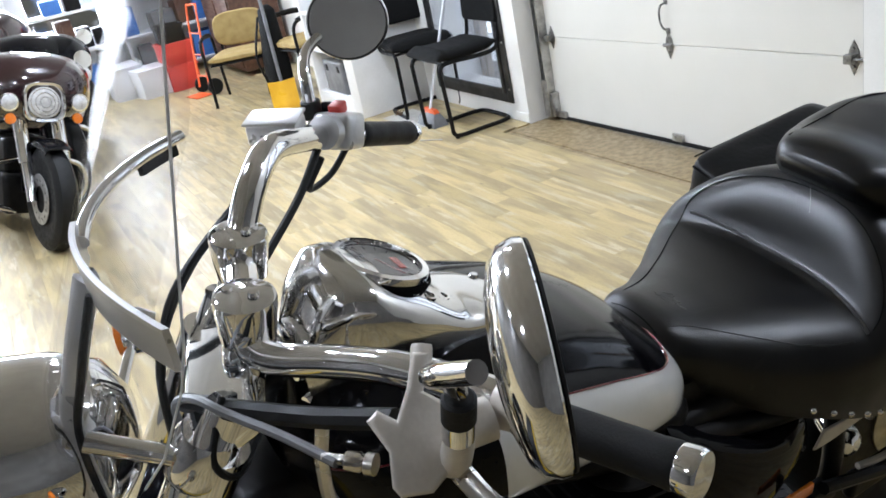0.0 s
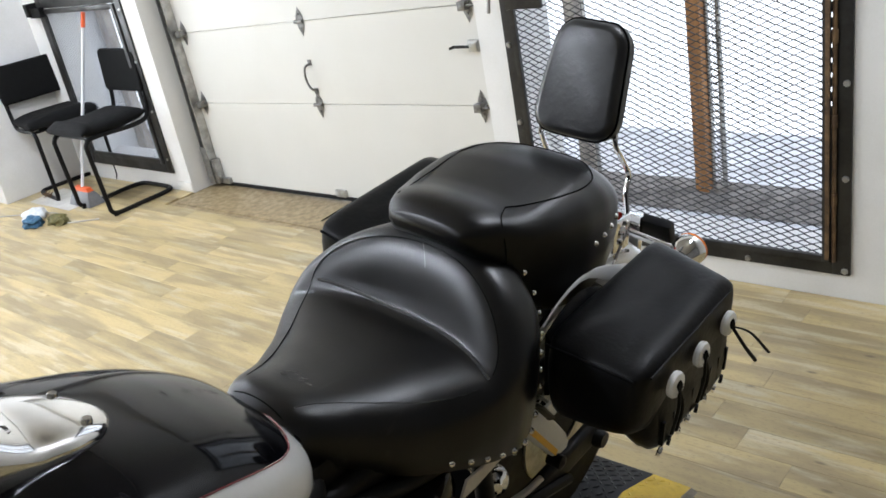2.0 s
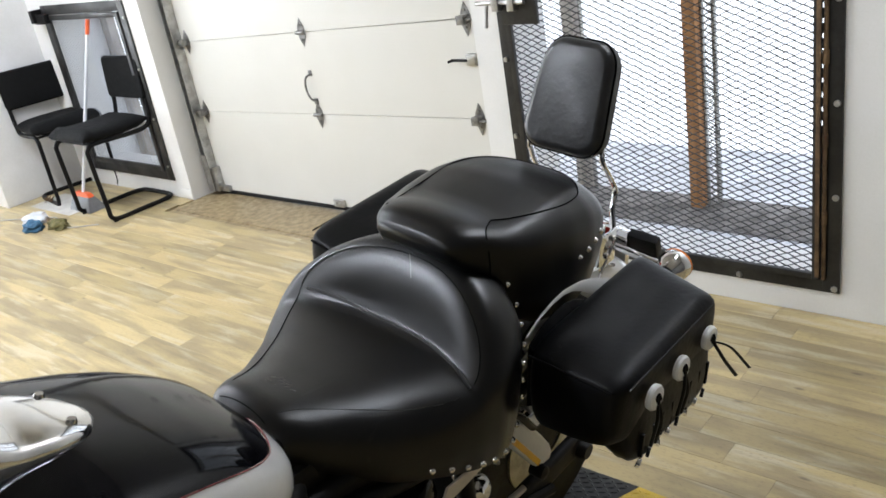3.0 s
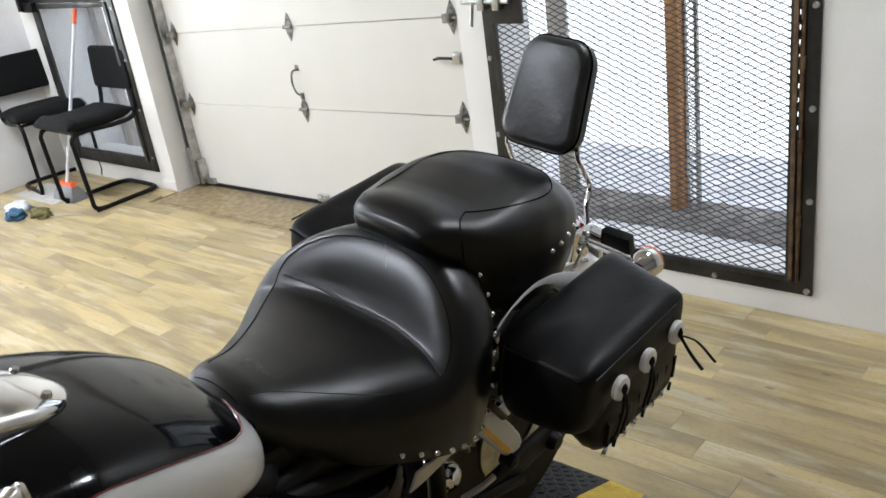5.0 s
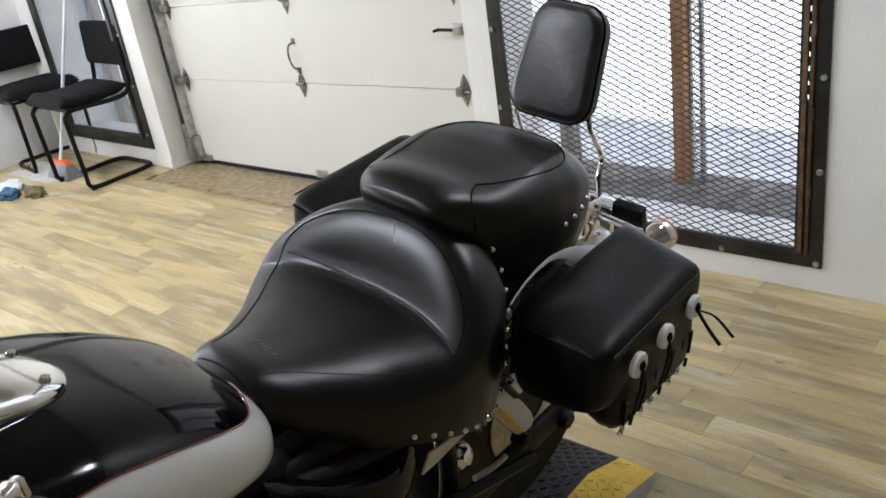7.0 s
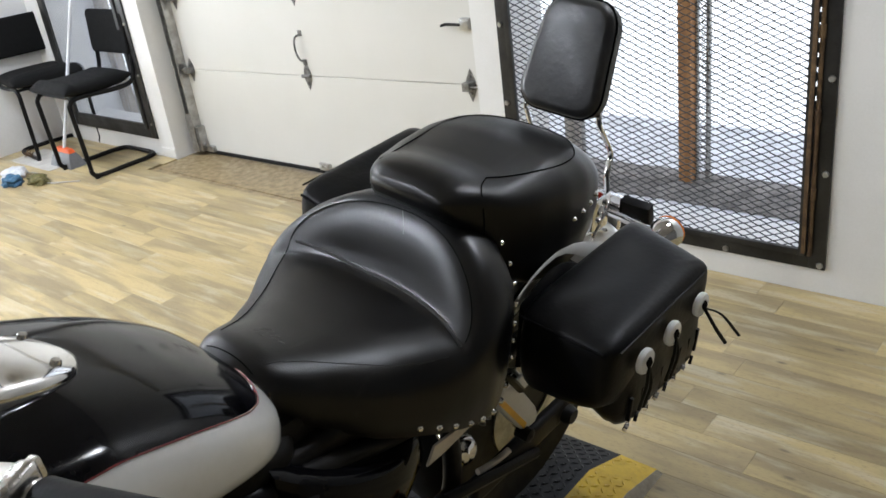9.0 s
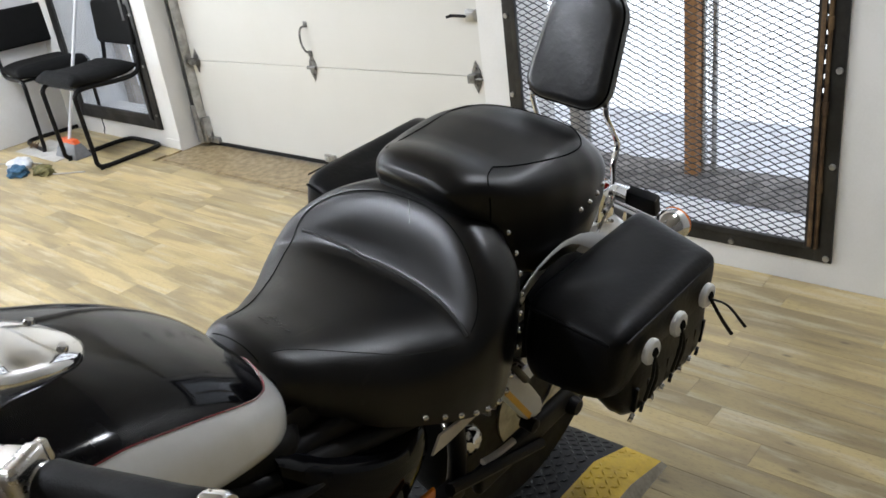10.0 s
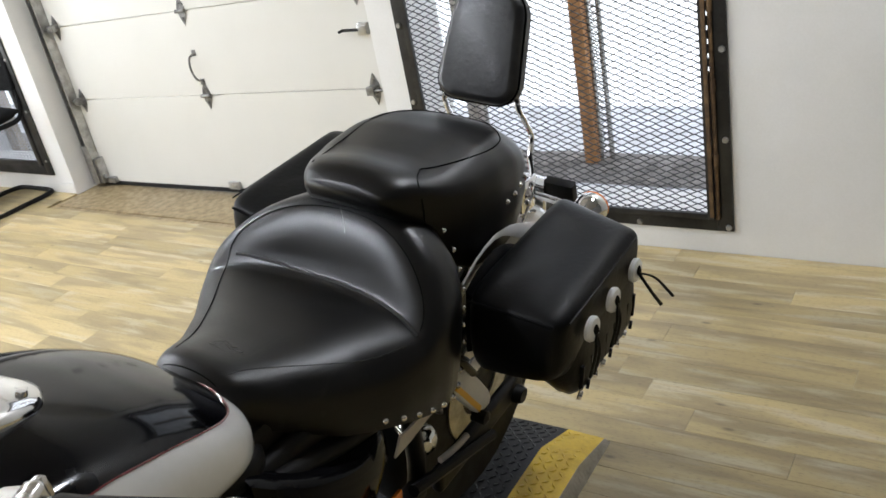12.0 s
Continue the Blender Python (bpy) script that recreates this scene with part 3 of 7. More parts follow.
# ---------------------------------------------------------------- barred openings
def gate_big():
    g = thing("security_gate", pose(0, 0, 0), "dark steel security gate of expanded metal, bolted to the wall", "gate")
    y0, y1 = WY - 0.012, WY - 0.001
    w = 0.055
    part("wall_frame", join(box(GATE_L, GATE_L + w, y0, y1, GATE_B, GATE_T, 0.001), box(GATE_R - w, GATE_R, y0, y1, GATE_B, GATE_T, 0.001),
         box(GATE_L + w, GATE_R - w, y0, y1, GATE_B, GATE_B + w, 0.001), box(GATE_L + w, GATE_R - w, y0, y1, GATE_T - w, GATE_T, 0.001)), DARKST, g, "flat dark steel frame")
    a, b, c, e = GATE_L + w - 0.006, GATE_R - w - 0.006, GATE_B + w - 0.006, GATE_T - w
    s = 0.022
    part("leaf_frame", join(box(a, a + s, WY - 0.03, WY - 0.013, c, e, 0.002), box(b - s, b, WY - 0.03, WY - 0.013, c, e, 0.002),
         box(a + s, b - s, WY - 0.03, WY - 0.013, c, c + s, 0.002), box(a + s, b - s, WY - 0.03, WY - 0.013, e - s, e, 0.002)), DARKST, g, "dark angle-iron leaf frame")
    part("mesh_infill", lattice(a + 0.01, b - 0.01, c + 0.01, e - 0.01, WY + 0.0, 0.052, 0.0235, 0.0030, 0.004), MESHST, g, "grey expanded metal infill")
    part("stop_strip", join(box(b - 0.008, GATE_R - w + 0.02, WY + 0.002, WY + 0.006, GATE_B + 0.05, 0.66), *[box(b - 0.008, GATE_R - w + 0.02, WY + 0.002, WY + 0.006, 0.675 + 0.045 * k, 0.705 + 0.045 * k) for k in range(32)]), DARKST, g, "perforated dark steel stop strip")
    part("hinge_rod", tube([(GATE_R - w + 0.006, WY - 0.020, GATE_B + 0.05), (GATE_R - w + 0.006, WY - 0.020, GATE_T - 0.05)], 0.007, 10, 1), RUST, g, "rusty full-height hinge rod")
    part("rust_strip", box(GATE_R - w - 0.018, GATE_R - w - 0.004, WY - 0.034, WY - 0.0305, GATE_B + 0.06, GATE_T - 0.06, 0.001), RUST, g, "rust-brown flat bar")
    for z in (0.106, 0.43, 0.737, 1.05, 1.4, 1.75, 2.07):
        part("bolt_head", bolt((GATE_R - 0.016, y0, z), (0, -1, 0), 0.011, 0.008), STEELG, g)
        if z > 0.2:
            part("bolt_head", bolt((GATE_L + 0.018, y0, z + 0.13), (0, -1, 0), 0.011, 0.008), STEELG, g)
    for x in (1.62, 1.95, 2.27):
        part("bolt_head", bolt((x, y0, 0.105), (0, -1, 0), 0.011, 0.008), STEELG, g)
    for z in (0.36, 0.62, 0.88, 1.14):
        part("knuckle", tube([(GATE_R - w + 0.006, WY - 0.020, z - 0.02), (GATE_R - w + 0.006, WY - 0.020, z + 0.02)], 0.010, 10, 1), RUST, g)
    part("lock_box", join(box(1.40, 1.56, WY - 0.045, WY - 0.031, 1.005, 1.16, 0.003)), DARKST, g, "sheet-steel lock plate")
    part("lock_bolt", join(tube([(1.30, WY - 0.06, 1.09), (1.52, WY - 0.06, 1.09)], 0.009, 8, 1), box(1.38, 1.41, WY - 0.075, WY - 0.031, 1.06, 1.12, 0.003), box(1.45, 1.48, WY - 0.075, WY - 0.045, 1.06, 1.12, 0.003), tube([(1.35, WY - 0.06, 1.09), (1.338, WY - 0.065, 1.00)], 0.007, 8, 1)), STEELG, g, "galvanised slide bolt")


def grille_small():
    g = thing("window_grille", pose(0, 0, 0), "low window opening with a dark steel mesh grille", "window grille")
    y0, y1 = WY - 0.012, WY - 0.001
    w = 0.06
    part("wall_frame", join(box(GRL, GRL + w, y0, y1, GRB, GRT, 0.001), box(GRR - w, GRR, y0, y1, GRB, GRT, 0.001),
         box(GRL + w, GRR - w, y0, y1, GRB, GRB + w, 0.001), box(GRL + w, GRR - w, y0, y1, GRT - w, GRT, 0.001)), DARKST, g, "flat dark steel frame")
    a, b, c, e = GRL + w - 0.004, GRR - w - 0.008, GRB + w - 0.002, GRT - w - 0.003
    s = 0.03
    part("leaf_frame", join(box(a, a + s, WY - 0.02, WY - 0.002, c, e, 0.002), box(b - s, b, WY - 0.02, WY - 0.002, c, e, 0.002),
         box(a + s, b - s, WY - 0.02, WY - 0.002, c, c + s, 0.002), box(a + s, b - s, WY - 0.02, WY - 0.002, e - s, e, 0.002)), DARKST, g)
    part("mesh_infill", lattice(a + 0.01, b - 0.01, c + 0.01, e - 0.01, WY + 0.012, 0.034, 0.016, 0.0016, 0.003), GRILLE, g, "grey expanded metal infill")
    part("lock", join(box(GRL - 0.05, GRL + 0.09, WY - 0.05, WY - 0.013, 1.09, 1.15, 0.005), box(GRL - 0.06, GRL - 0.02, WY - 0.07, WY - 0.001, 1.10, 1.18, 0.004)), BLACKM, g)
    for z in (0.2, 0.5, 0.8, 1.1):
        part("bolt_head", bolt((GRR - 0.02, y0, z), (0, -1, 0), 0.008, 0.006), STEELG, g)


gate_big()
grille_small()


def outside_cage():
    """The wooden post and the wire cage beyond the gate."""
    p = thing("wooden_post", pose(1.74, 0.66, -0.05), "weathered orange-brown wooden post outside the gate", "post")
    part("post", box(-0.030, 0.030, -0.045, 0.045, 0, 2.3, 0.006), WOODP, p)
    c = thing("wire_fence", pose(0, 0, 0), "narrow galvanised wire mesh panel beside the post", "wire fence")
    part("fence_post", tube([(1.815, 0.70, -0.05), (1.815, 0.70, 2.3)], 0.012, 10, 1), STEELG, c)
    part("fence_post", tube([(1.777, 0.67, -0.05), (1.777, 0.67, 2.3)], 0.009, 10, 1), STEELG, c)
    part("wire_infill", lattice(1.777, 1.815, 0.0, 2.3, 0.69, 0.04, 0.03, 0.005, 0.004), HINGEST, c)
    p2 = thing("timber_stud", pose(1.085, 0.74, -0.05), "pale timber stud outside the gate", "post")
    part("post", box(-0.03, 0.03, -0.04, 0.04, 0, 2.3, 0.005), PALEWOOD, p2)
    part("metal_edge", tube([(0.055, 0, 0), (0.055, 0, 2.3)], 0.011, 8, 1), STEELG, p2)
    q = thing("timber_stud", pose(GRL + 0.055, 0.215, -0.05), "rough grey timber stud outside the grille", "post")
    part("post", box(-0.055, 0.045, -0.025, 0.035, 0, 1.6, 0.006), OLDWOOD, q)
    part("casing", box(-0.055, -0.035, -0.152, -0.027, 0, 1.6, 0.002), UNITW, q, "white board casing")


outside_cage()


# ---------------------------------------------------------------- the motorcycle (its own axes: x to its left, y to its rear, z up)
BIKE = thing("motorcycle", Matrix.Translation((2.295, -2.0, 0.10)) @ Matrix.Rotation(radians(10), 4, "Y"),
             "black and pearl white cruiser motorcycle leaning on its side stand", "motorcycle")


def sgn_pow(v, p):
    return math.copysign(abs(v) ** p, v)


# rider seat: (y, half width, shoulder z, lower edge z, half width of the top between its seams)
SEAT = [(-0.300, 0.058, 0.785, 0.765, 0.040), (-0.285, 0.078, 0.785, 0.752, 0.046), (-0.25, 0.102, 0.765, 0.725, 0.055), (-0.20, 0.126, 0.735, 0.690, 0.078), (-0.15, 0.158, 0.715, 0.655, 0.112),
        (-0.10, 0.181, 0.705, 0.635, 0.146), (-0.05, 0.206, 0.705, 0.620, 0.176), (0.0, 0.222, 0.720, 0.605, 0.200), (0.05, 0.229, 0.745, 0.59, 0.21), (0.10, 0.217, 0.765, 0.585, 0.2),
        (0.135, 0.201, 0.772, 0.59, 0.19), (0.16, 0.178, 0.775, 0.62, 0.17), (0.175, 0.14, 0.775, 0.66, 0.12)]
SEAT_TOP = [(-0.300, 0.806), (-0.288, 0.824), (-0.265, 0.830), (-0.22, 0.818), (-0.18, 0.806), (-0.10, 0.792), (-0.03, 0.785), (0.04, 0.784), (0.2, 0.784)]


def crease_y(l):
    """Where the crease across the seat lies; it runs flatter on the right."""
    return 0.036 - (0.036 if l > 0 else 0.012) * (l / 0.2) ** 2


def seat_top(l, y):
    """Height of the rider seat: a dished base, a crease, a raised half-round back panel and a rolled rim."""
    base = smooth_table(SEAT_TOP, y)[0] + 0.10 * min(abs(l), 0.2) ** 2
    crease = crease_y(l)
    if y > crease:
        k = min((y - crease) / 0.098, 1.0)
        base += 0.112 * max(1 - abs(l / 0.232) ** 2.5, 0.0) ** 0.5 * math.sin(k * math.pi / 2) ** 0.9
    return base + 0.0055 * max(1 - (l / 0.19) ** 4, 0) * math.exp(-((y - crease + 0.002) / 0.008) ** 2) * (1 if y < 0.06 else 0)


def seat_section(y, c):
    """Half section of the seat: c from 0 on the centre line to 1 at the widest line."""
    w, zs, zb, lc = smooth_table(SEAT, y, 0.012)
    l_old = w * c ** 0.80
    z_old = zs + (seat_top(l_old, y) - zs) * math.sqrt(max(1 - c * c, 0)) ** 0.71
    l_new = w * c ** 0.77
    z_new = zs + (seat_top(l_new, y) - zs) * math.sqrt(max(1 - c * c, 0)) ** 0.92
    k = min(max((y + 0.10) / 0.11, 0.0), 1.0)
    k = k * k * (3 - 2 * k)
    return l_new + (l_old - l_new) * k, z_new + (z_old - z_new) * k, w, zs, zb


def seat_far(y):
    """How much wider the seat bulges on its right."""
    return 1 + 0.09 * math.exp(-((y + 0.06) / 0.10) ** 2) + 0.16 * math.exp(-((y - 0.06) / 0.10) ** 2)


CS = [0.66 * k / 16 for k in range(17)] + [0.66 + 0.34 * math.sin(math.pi / 2 * k / 11) for k in range(1, 12)]


def seat_ring(y):
    half = [seat_section(y, c) for c in CS]
    w, zs, zb = half[-1][2:]
    far = seat_far(y)
    ring = [(h[0], y, h[1]) for h in reversed(half)] + [(-h[0] * far, y, h[1]) for h in half[1:]]
    ring += [(-w * far, y, zs - (zs - zb) * 0.35), (-w * 0.98 * far, y, zs - (zs - zb) * 0.7), (-w * 0.94, y, zb), (-w * 0.6, y, zb + 0.008),
             (w * 0.6, y, zb + 0.008), (w * 0.94, y, zb), (w * 0.98, y, zs - (zs - zb) * 0.7), (w * 1.0, y, zs - (zs - zb) * 0.35)]
    return ring


ys = [-0.300 + 0.475 * k / 90 for k in range(91)]
seat = part("rider_seat", loft([seat_ring(y) for y in ys]), LEATHER, BIKE, "black leather bucket seat with piping and chrome studs", 60)


def on_seat(l, y, lift=0.0):
    lo, hi = 0.0, 1.0
    for _ in range(24):
        mid = (lo + hi) / 2
        lo, hi = (mid, hi) if seat_section(y, mid)[0] * (1 if l > 0 else seat_far(y)) < abs(l) else (lo, mid)
    return Vector((l, y, seat_section(y, lo)[1] + lift))


arc_pts = []
for k in range(41):
    a = math.pi * k / 40
    l = 0.197 * math.cos(a) if k <= 20 else 0.212 * math.cos(a)
    arc_pts.append(on_seat(l, crease_y(l) + 0.006 + 0.064 * math.sin(a) ** 0.8, 0.0012))
for l, y in ((-0.208, 0.010), (-0.196, -0.016), (-0.180, -0.044), (-0.152, -0.086), (-0.122, -0.132), (-0.096, -0.172), (-0.074, -0.212), (-0.060, -0.250)):
    arc_pts.append(on_seat(l, y, 0.0006))
part("piping", tube(arc_pts, 0.0009, 6, 2), THREAD, seat, "black stitched piping round the back panel")
part("seam", tube([on_seat(-0.196 + 0.390 * k / 30, crease_y(-0.196 + 0.390 * k / 30) - 0.001, 0.0008) for k in range(31)], 0.0026, 8, 1), CREASE, seat, "raised crease seam, paler for its highlight and rub")
part("side_seam", tube([on_seat(smooth_table(SEAT, y, 0.012)[3] + 0.001, y, 0.0002) for y in [-0.262 + 0.024 * k for k in range(11)]], 0.0009, 6, 3), LEATHER, seat)
part("nose_seam", tube([on_seat(-0.050 + 0.100 * k / 12, -0.284 + 0.004 * math.cos(math.pi * (k / 12 - 0.5)), 0.0004) for k in range(13)], 0.0010, 6, 2), THREAD, seat)


rng = random.Random(8)
for k in range(16):
    l, y = rng.uniform(-0.03, 0.03), rng.uniform(-0.225, -0.195)
    d = rng.uniform(0.004, 0.010)
    part("scratch", tube([on_seat(l, y, 0.0003), on_seat(l + d * 0.5, y + d * rng.uniform(-0.4, 0.4), 0.0005), on_seat(l + d * 0.9, y + d * 0.4, 0.0003)], 0.0005, 5, 2), WORN, seat)
part("scratch", tube([on_seat(-0.018, 0.108, 0.0001), on_seat(-0.004, 0.094, 0.0002), on_seat(0.008, 0.080, 0.0001)], 0.0006, 5, 4), WORN, seat)


def stud(at, way, parent, r=0.0062):
    part("stud", lathe([(r, 0), (r * 0.92, r * 0.4), (r * 0.6, r * 0.8), (0.0, r)], axis(at, way), 10), CHROME, parent)


for s in (1, -1):
    for y, z in ((-0.085, 0.652), (-0.055, 0.641), (-0.026, 0.630), (0.003, 0.620), (0.03, 0.612), (0.06, 0.607), (0.09, 0.607), (0.115, 0.62)):
        w, zs, zb, _ = smooth_table(SEAT, y, 0.012)
        stud((s * w * 0.975, y, z), (s, 0, 0.05), seat)
    for l, y, z in ((0.197, 0.121, 0.635), (0.205, 0.129, 0.672), (0.205, 0.130, 0.707), (0.205, 0.130, 0.742), (0.205, 0.130, 0.780), (0.198, 0.131, 0.817), (0.187, 0.132, 0.850), (0.168, 0.134, 0.880)):
        if s > 0:
            stud((s * l, y, z), (s * 0.85, 0.45, 0.2), seat, 0.005)

# passenger seat
PSEAT = [(0.090, 0.062, 0.930, 0.920), (0.098, 0.082, 0.926, 0.906), (0.115, 0.099, 0.920, 0.888), (0.145, 0.115, 0.912, 0.862), (0.17, 0.132, 0.902, 0.82), (0.20, 0.148, 0.892, 0.765), (0.25, 0.166, 0.880, 0.735), (0.32, 0.177, 0.868, 0.725), (0.39, 0.176, 0.858, 0.74), (0.45, 0.162, 0.842, 0.765), (0.50, 0.136, 0.825, 0.785), (0.530, 0.10, 0.812, 0.798)]
PTOP = [(0.088, 0.934), (0.098, 0.946), (0.115, 0.957), (0.14, 0.962), (0.165, 0.959), (0.19, 0.952), (0.22, 0.950), (0.26, 0.953), (0.30, 0.956), (0.33, 0.958), (0.40, 0.950), (0.45, 0.934), (0.50, 0.904), (0.53, 0.870)]


def pseat_top(l, y):
    r = (abs(l / 0.124) ** 2.4 + abs((y - 0.29) / 0.185) ** 2.4) ** (1 / 2.4)
    fade = min(max((y - 0.17) / 0.06, 0.15), 1)
    ridge = fade * (0.0030 * math.exp(-((r - 1.06) / 0.11) ** 2) - 0.004 * max(1 - r * r, 0))
    return smooth_table(PTOP, y, 0.012)[0] + ridge - 0.25 * l * l


def pseat_ring(y, n=40):
    w, zs, zb = smooth_table(PSEAT, y, 0.012)
    ring = []
    for k in range(n + 1):
        a = math.pi * k / n
        l = w * sgn_pow(math.cos(a), 0.86)
        ring.append((l, y, zs + (pseat_top(l, y) - zs) * math.sin(a) ** 0.62))
    ring += [(-w * 1.01, y, zs - (zs - zb) * 0.4), (-w * 0.97, y, zb + 0.01), (-w * 0.9, y, zb), (w * 0.9, y, zb), (w * 0.97, y, zb + 0.01), (w * 1.01, y, zs - (zs - zb) * 0.4)]
    return ring


pseat = part("passenger_seat", loft([pseat_ring(0.092 + 0.438 * k / 60) for k in range(61)]), LEATHER, BIKE, "black leather passenger pad with a rolled front lip", 60)


def on_pseat(l, y, lift=0.0):
    w, zs, zb = smooth_table(PSEAT, y, 0.012)
    c = min(abs(l / w), 1.0) ** (1 / 0.86)
    return Vector((l, y, zs + (pseat_top(l, y) - zs) * math.sqrt(max(1 - c * c, 0)) ** 0.62 + lift))


ring = [(-0.092, 0.135), (-0.100, 0.184), (-0.110, 0.26), (-0.114, 0.346), (-0.096, 0.41), (-0.062, 0.446), (-0.02, 0.463), (0.023, 0.466), (0.062, 0.460), (0.096, 0.444), (0.124, 0.416), (0.138, 0.385), (0.141, 0.335), (0.126, 0.275), (0.104, 0.232), (0.086, 0.200)]
part("piping", tube([on_pseat(l, y, 0.0006) for l, y in ring], 0.0013, 6, 4), THREAD, pseat)
for s in (1, -1):
    if s > 0:
        part("side_seam", tube([on_pseat(s * 0.086, 0.200, 0.0006), on_pseat(s * 0.098, 0.172, 0.0008), on_pseat(s * 0.110, 0.156, 0.0008), Vector((s * 0.1205, 0.150, 0.908)), Vector((s * 0.1225, 0.150, 0.885)), Vector((s * 0.121, 0.151, 0.865))], 0.0013, 6, 4), THREAD, pseat)
    for y, z in ((0.345, 0.835), (0.375, 0.838), (0.405, 0.842), (0.435, 0.846)):
        w, zs, zb = smooth_table(PSEAT, y, 0.012)
        stud((s * w * 1.0, y, z), (s, 0.1, 0), pseat, 0.006)

# backrest
PADM = Matrix.Translation((0.005, 0.6135, 1.019)) @ Matrix.Rotation(radians(68), 4, "X")
bm = extrude_outline(round_rect(0.188, 0.222, 0.050, 8, 0.80), 0.056, Matrix(), 0.017, 5)
bmesh.ops.subdivide_edges(bm, edges=[e for e in bm.edges if e.calc_length() > 0.05], cuts=5, use_grid_fill=True)
for v in bm.verts:
    d = 1 - (v.co.x / 0.10) ** 2 - (v.co.y / 0.12) ** 2
    if d > 0 and v.co.z > 0.04:
        v.co.z += 0.010 * d
back = part("backrest", move(bm, PADM), PADL, BIKE, "black leather sissy-bar backrest pad", 60)
rim = round_rect(0.190, 0.224, 0.050, 8, 0.80)
part("piping", tube([PADM @ Vector((x, y, 0.040)) for x, y in [*rim, rim[0]]], 0.0022, 6, 1), THREAD, back)
part("sissy_bar", join(
    *[tube([(s * 0.120, 0.52, 0.68), (s * 0.118, 0.575, 0.735), (s * 0.112, 0.590, 0.762), (s * 0.102, 0.598, 0.805), (s * 0.096, 0.615, 0.842), (s * 0.092, 0.590, 0.884), (s * 0.084, 0.572, 0.925), (s * 0.066, 0.605, 0.985), (s * 0.055, 0.628, 1.05)], 0.0085, 10, 6, True, 0.7) for s in (1, -1)],
    extrude_outline(round_rect(0.12, 0.14, 0.02), 0.006, PADM @ Matrix.Translation((0, 0, -0.008)))), CHROME, BIKE, "chrome sissy bar")
part("sissy_mount", join(box(0.117, 0.123, 0.52, 0.585, 0.70, 0.775, 0.002), bolt((0.123, 0.545, 0.725), (1, 0, 0), 0.007), bolt((0.123, 0.565, 0.76), (1, 0, 0), 0.007)), CHROME, BIKE, "chrome sissy-bar side plate")

# rear fender, wheel
RAX = (0.42, 0.32)


def fender(cy, cz, r, a0, a1, w, n=30, drop=0.05):
    rings = []
    for k in range(n + 1):
        a = radians(a0 + (a1 - a0) * k / n)
        ring = []
        for j in range(13):
            t = -1 + 2 * j / 12
            rr = r + 0.012 - drop * abs(t) ** 3.2 * 1.0
            ring.append((w * sgn_pow(math.sin(t * math.pi / 2), 0.9), cy + rr * math.cos(a), cz + rr * math.sin(a)))
        ring += [(x * 0.97, cy + (y - cy) * 0.985, cz + (z - cz) * 0.985) for x, y, z in reversed(ring)]
        rings.append(ring)
    return loft(rings)


part("rear_fender", fender(*RAX, 0.408, 116, 5, 0.125), WHITEP, BIKE, "pearl white rear fender", 50)
for s in (1, -1):
    arc = [(0.182, 0.752, 0.003), (0.203, 0.764, 0.003), (0.225, 0.774, 0.004), (0.262, 0.784, 0.006), (0.298, 0.788, 0.009), (0.328, 0.786, 0.014), (0.357, 0.779, 0.022), (0.39, 0.767, 0.032), (0.421, 0.753, 0.040), (0.455, 0.738, 0.042), (0.49, 0.722, 0.040), (0.56, 0.685, 0.036)]
    part("fender_strut", loft([[(s * 0.1735, y, z - d), (s * 0.177, y, z - d), (s * 0.1765, y, z - 0.001), (s * 0.175, y, z), (s * 0.1735, y, z - 0.001)] for y, z, d in arc]), WHITEP, BIKE, "white fender strut cover", 60)
part("fender_trim", tube([(0.120, RAX[0] + 0.40 * math.cos(radians(a)), RAX[1] + 0.40 * math.sin(radians(a))) for a in range(135, 60, -5)], 0.004, 6, 2), CHROME, BIKE, "chrome fender edge trim")


def wheel(parent, cy, cz, r, wd, tilt=Matrix()):
    t = part("tyre", lathe([(r - 0.07, -wd * 0.45), (r - 0.03, -wd * 0.5), (r - 0.008, -wd * 0.36), (r, 0), (r - 0.008, wd * 0.36), (r - 0.03, wd * 0.5), (r - 0.07, wd * 0.45)], tilt @ axis((0, cy, cz), (1, 0, 0)), 44), RUBBER, parent, "black road tyre")
    rim = part("rim", join(lathe([(r - 0.07, -wd * 0.42), (r - 0.085, -wd * 0.3), (r - 0.085, wd * 0.3), (r - 0.07, wd * 0.42)], tilt @ axis((0, cy, cz), (1, 0, 0)), 40, False),
               *[tube([tilt @ Vector((0, cy, cz)), tilt @ Vector((0, cy + (r - 0.08) * math.cos(k * math.pi / 5), cz + (r - 0.08) * math.sin(k * math.pi / 5)))], (0.022, 0.014), 8, 1) for k in range(10)],
               lathe([(0.0, -0.07), (0.05, -0.07), (0.05, 0.07), (0.0, 0.07)], tilt @ axis((0, cy, cz), (1, 0, 0)), 20)), ENGINE, t, "black cast spoke rim")
    part("brake_disc", lathe([(0.08, 0.072), (0.14, 0.072), (0.14, 0.077), (0.08, 0.077), (0.08, 0.072)], tilt @ axis((0, cy, cz), (1, 0, 0)), 36, False), STEELG, t, "drilled brake disc")
    return t


wheel(BIKE, RAX[0], RAX[1], 0.315, 0.16)

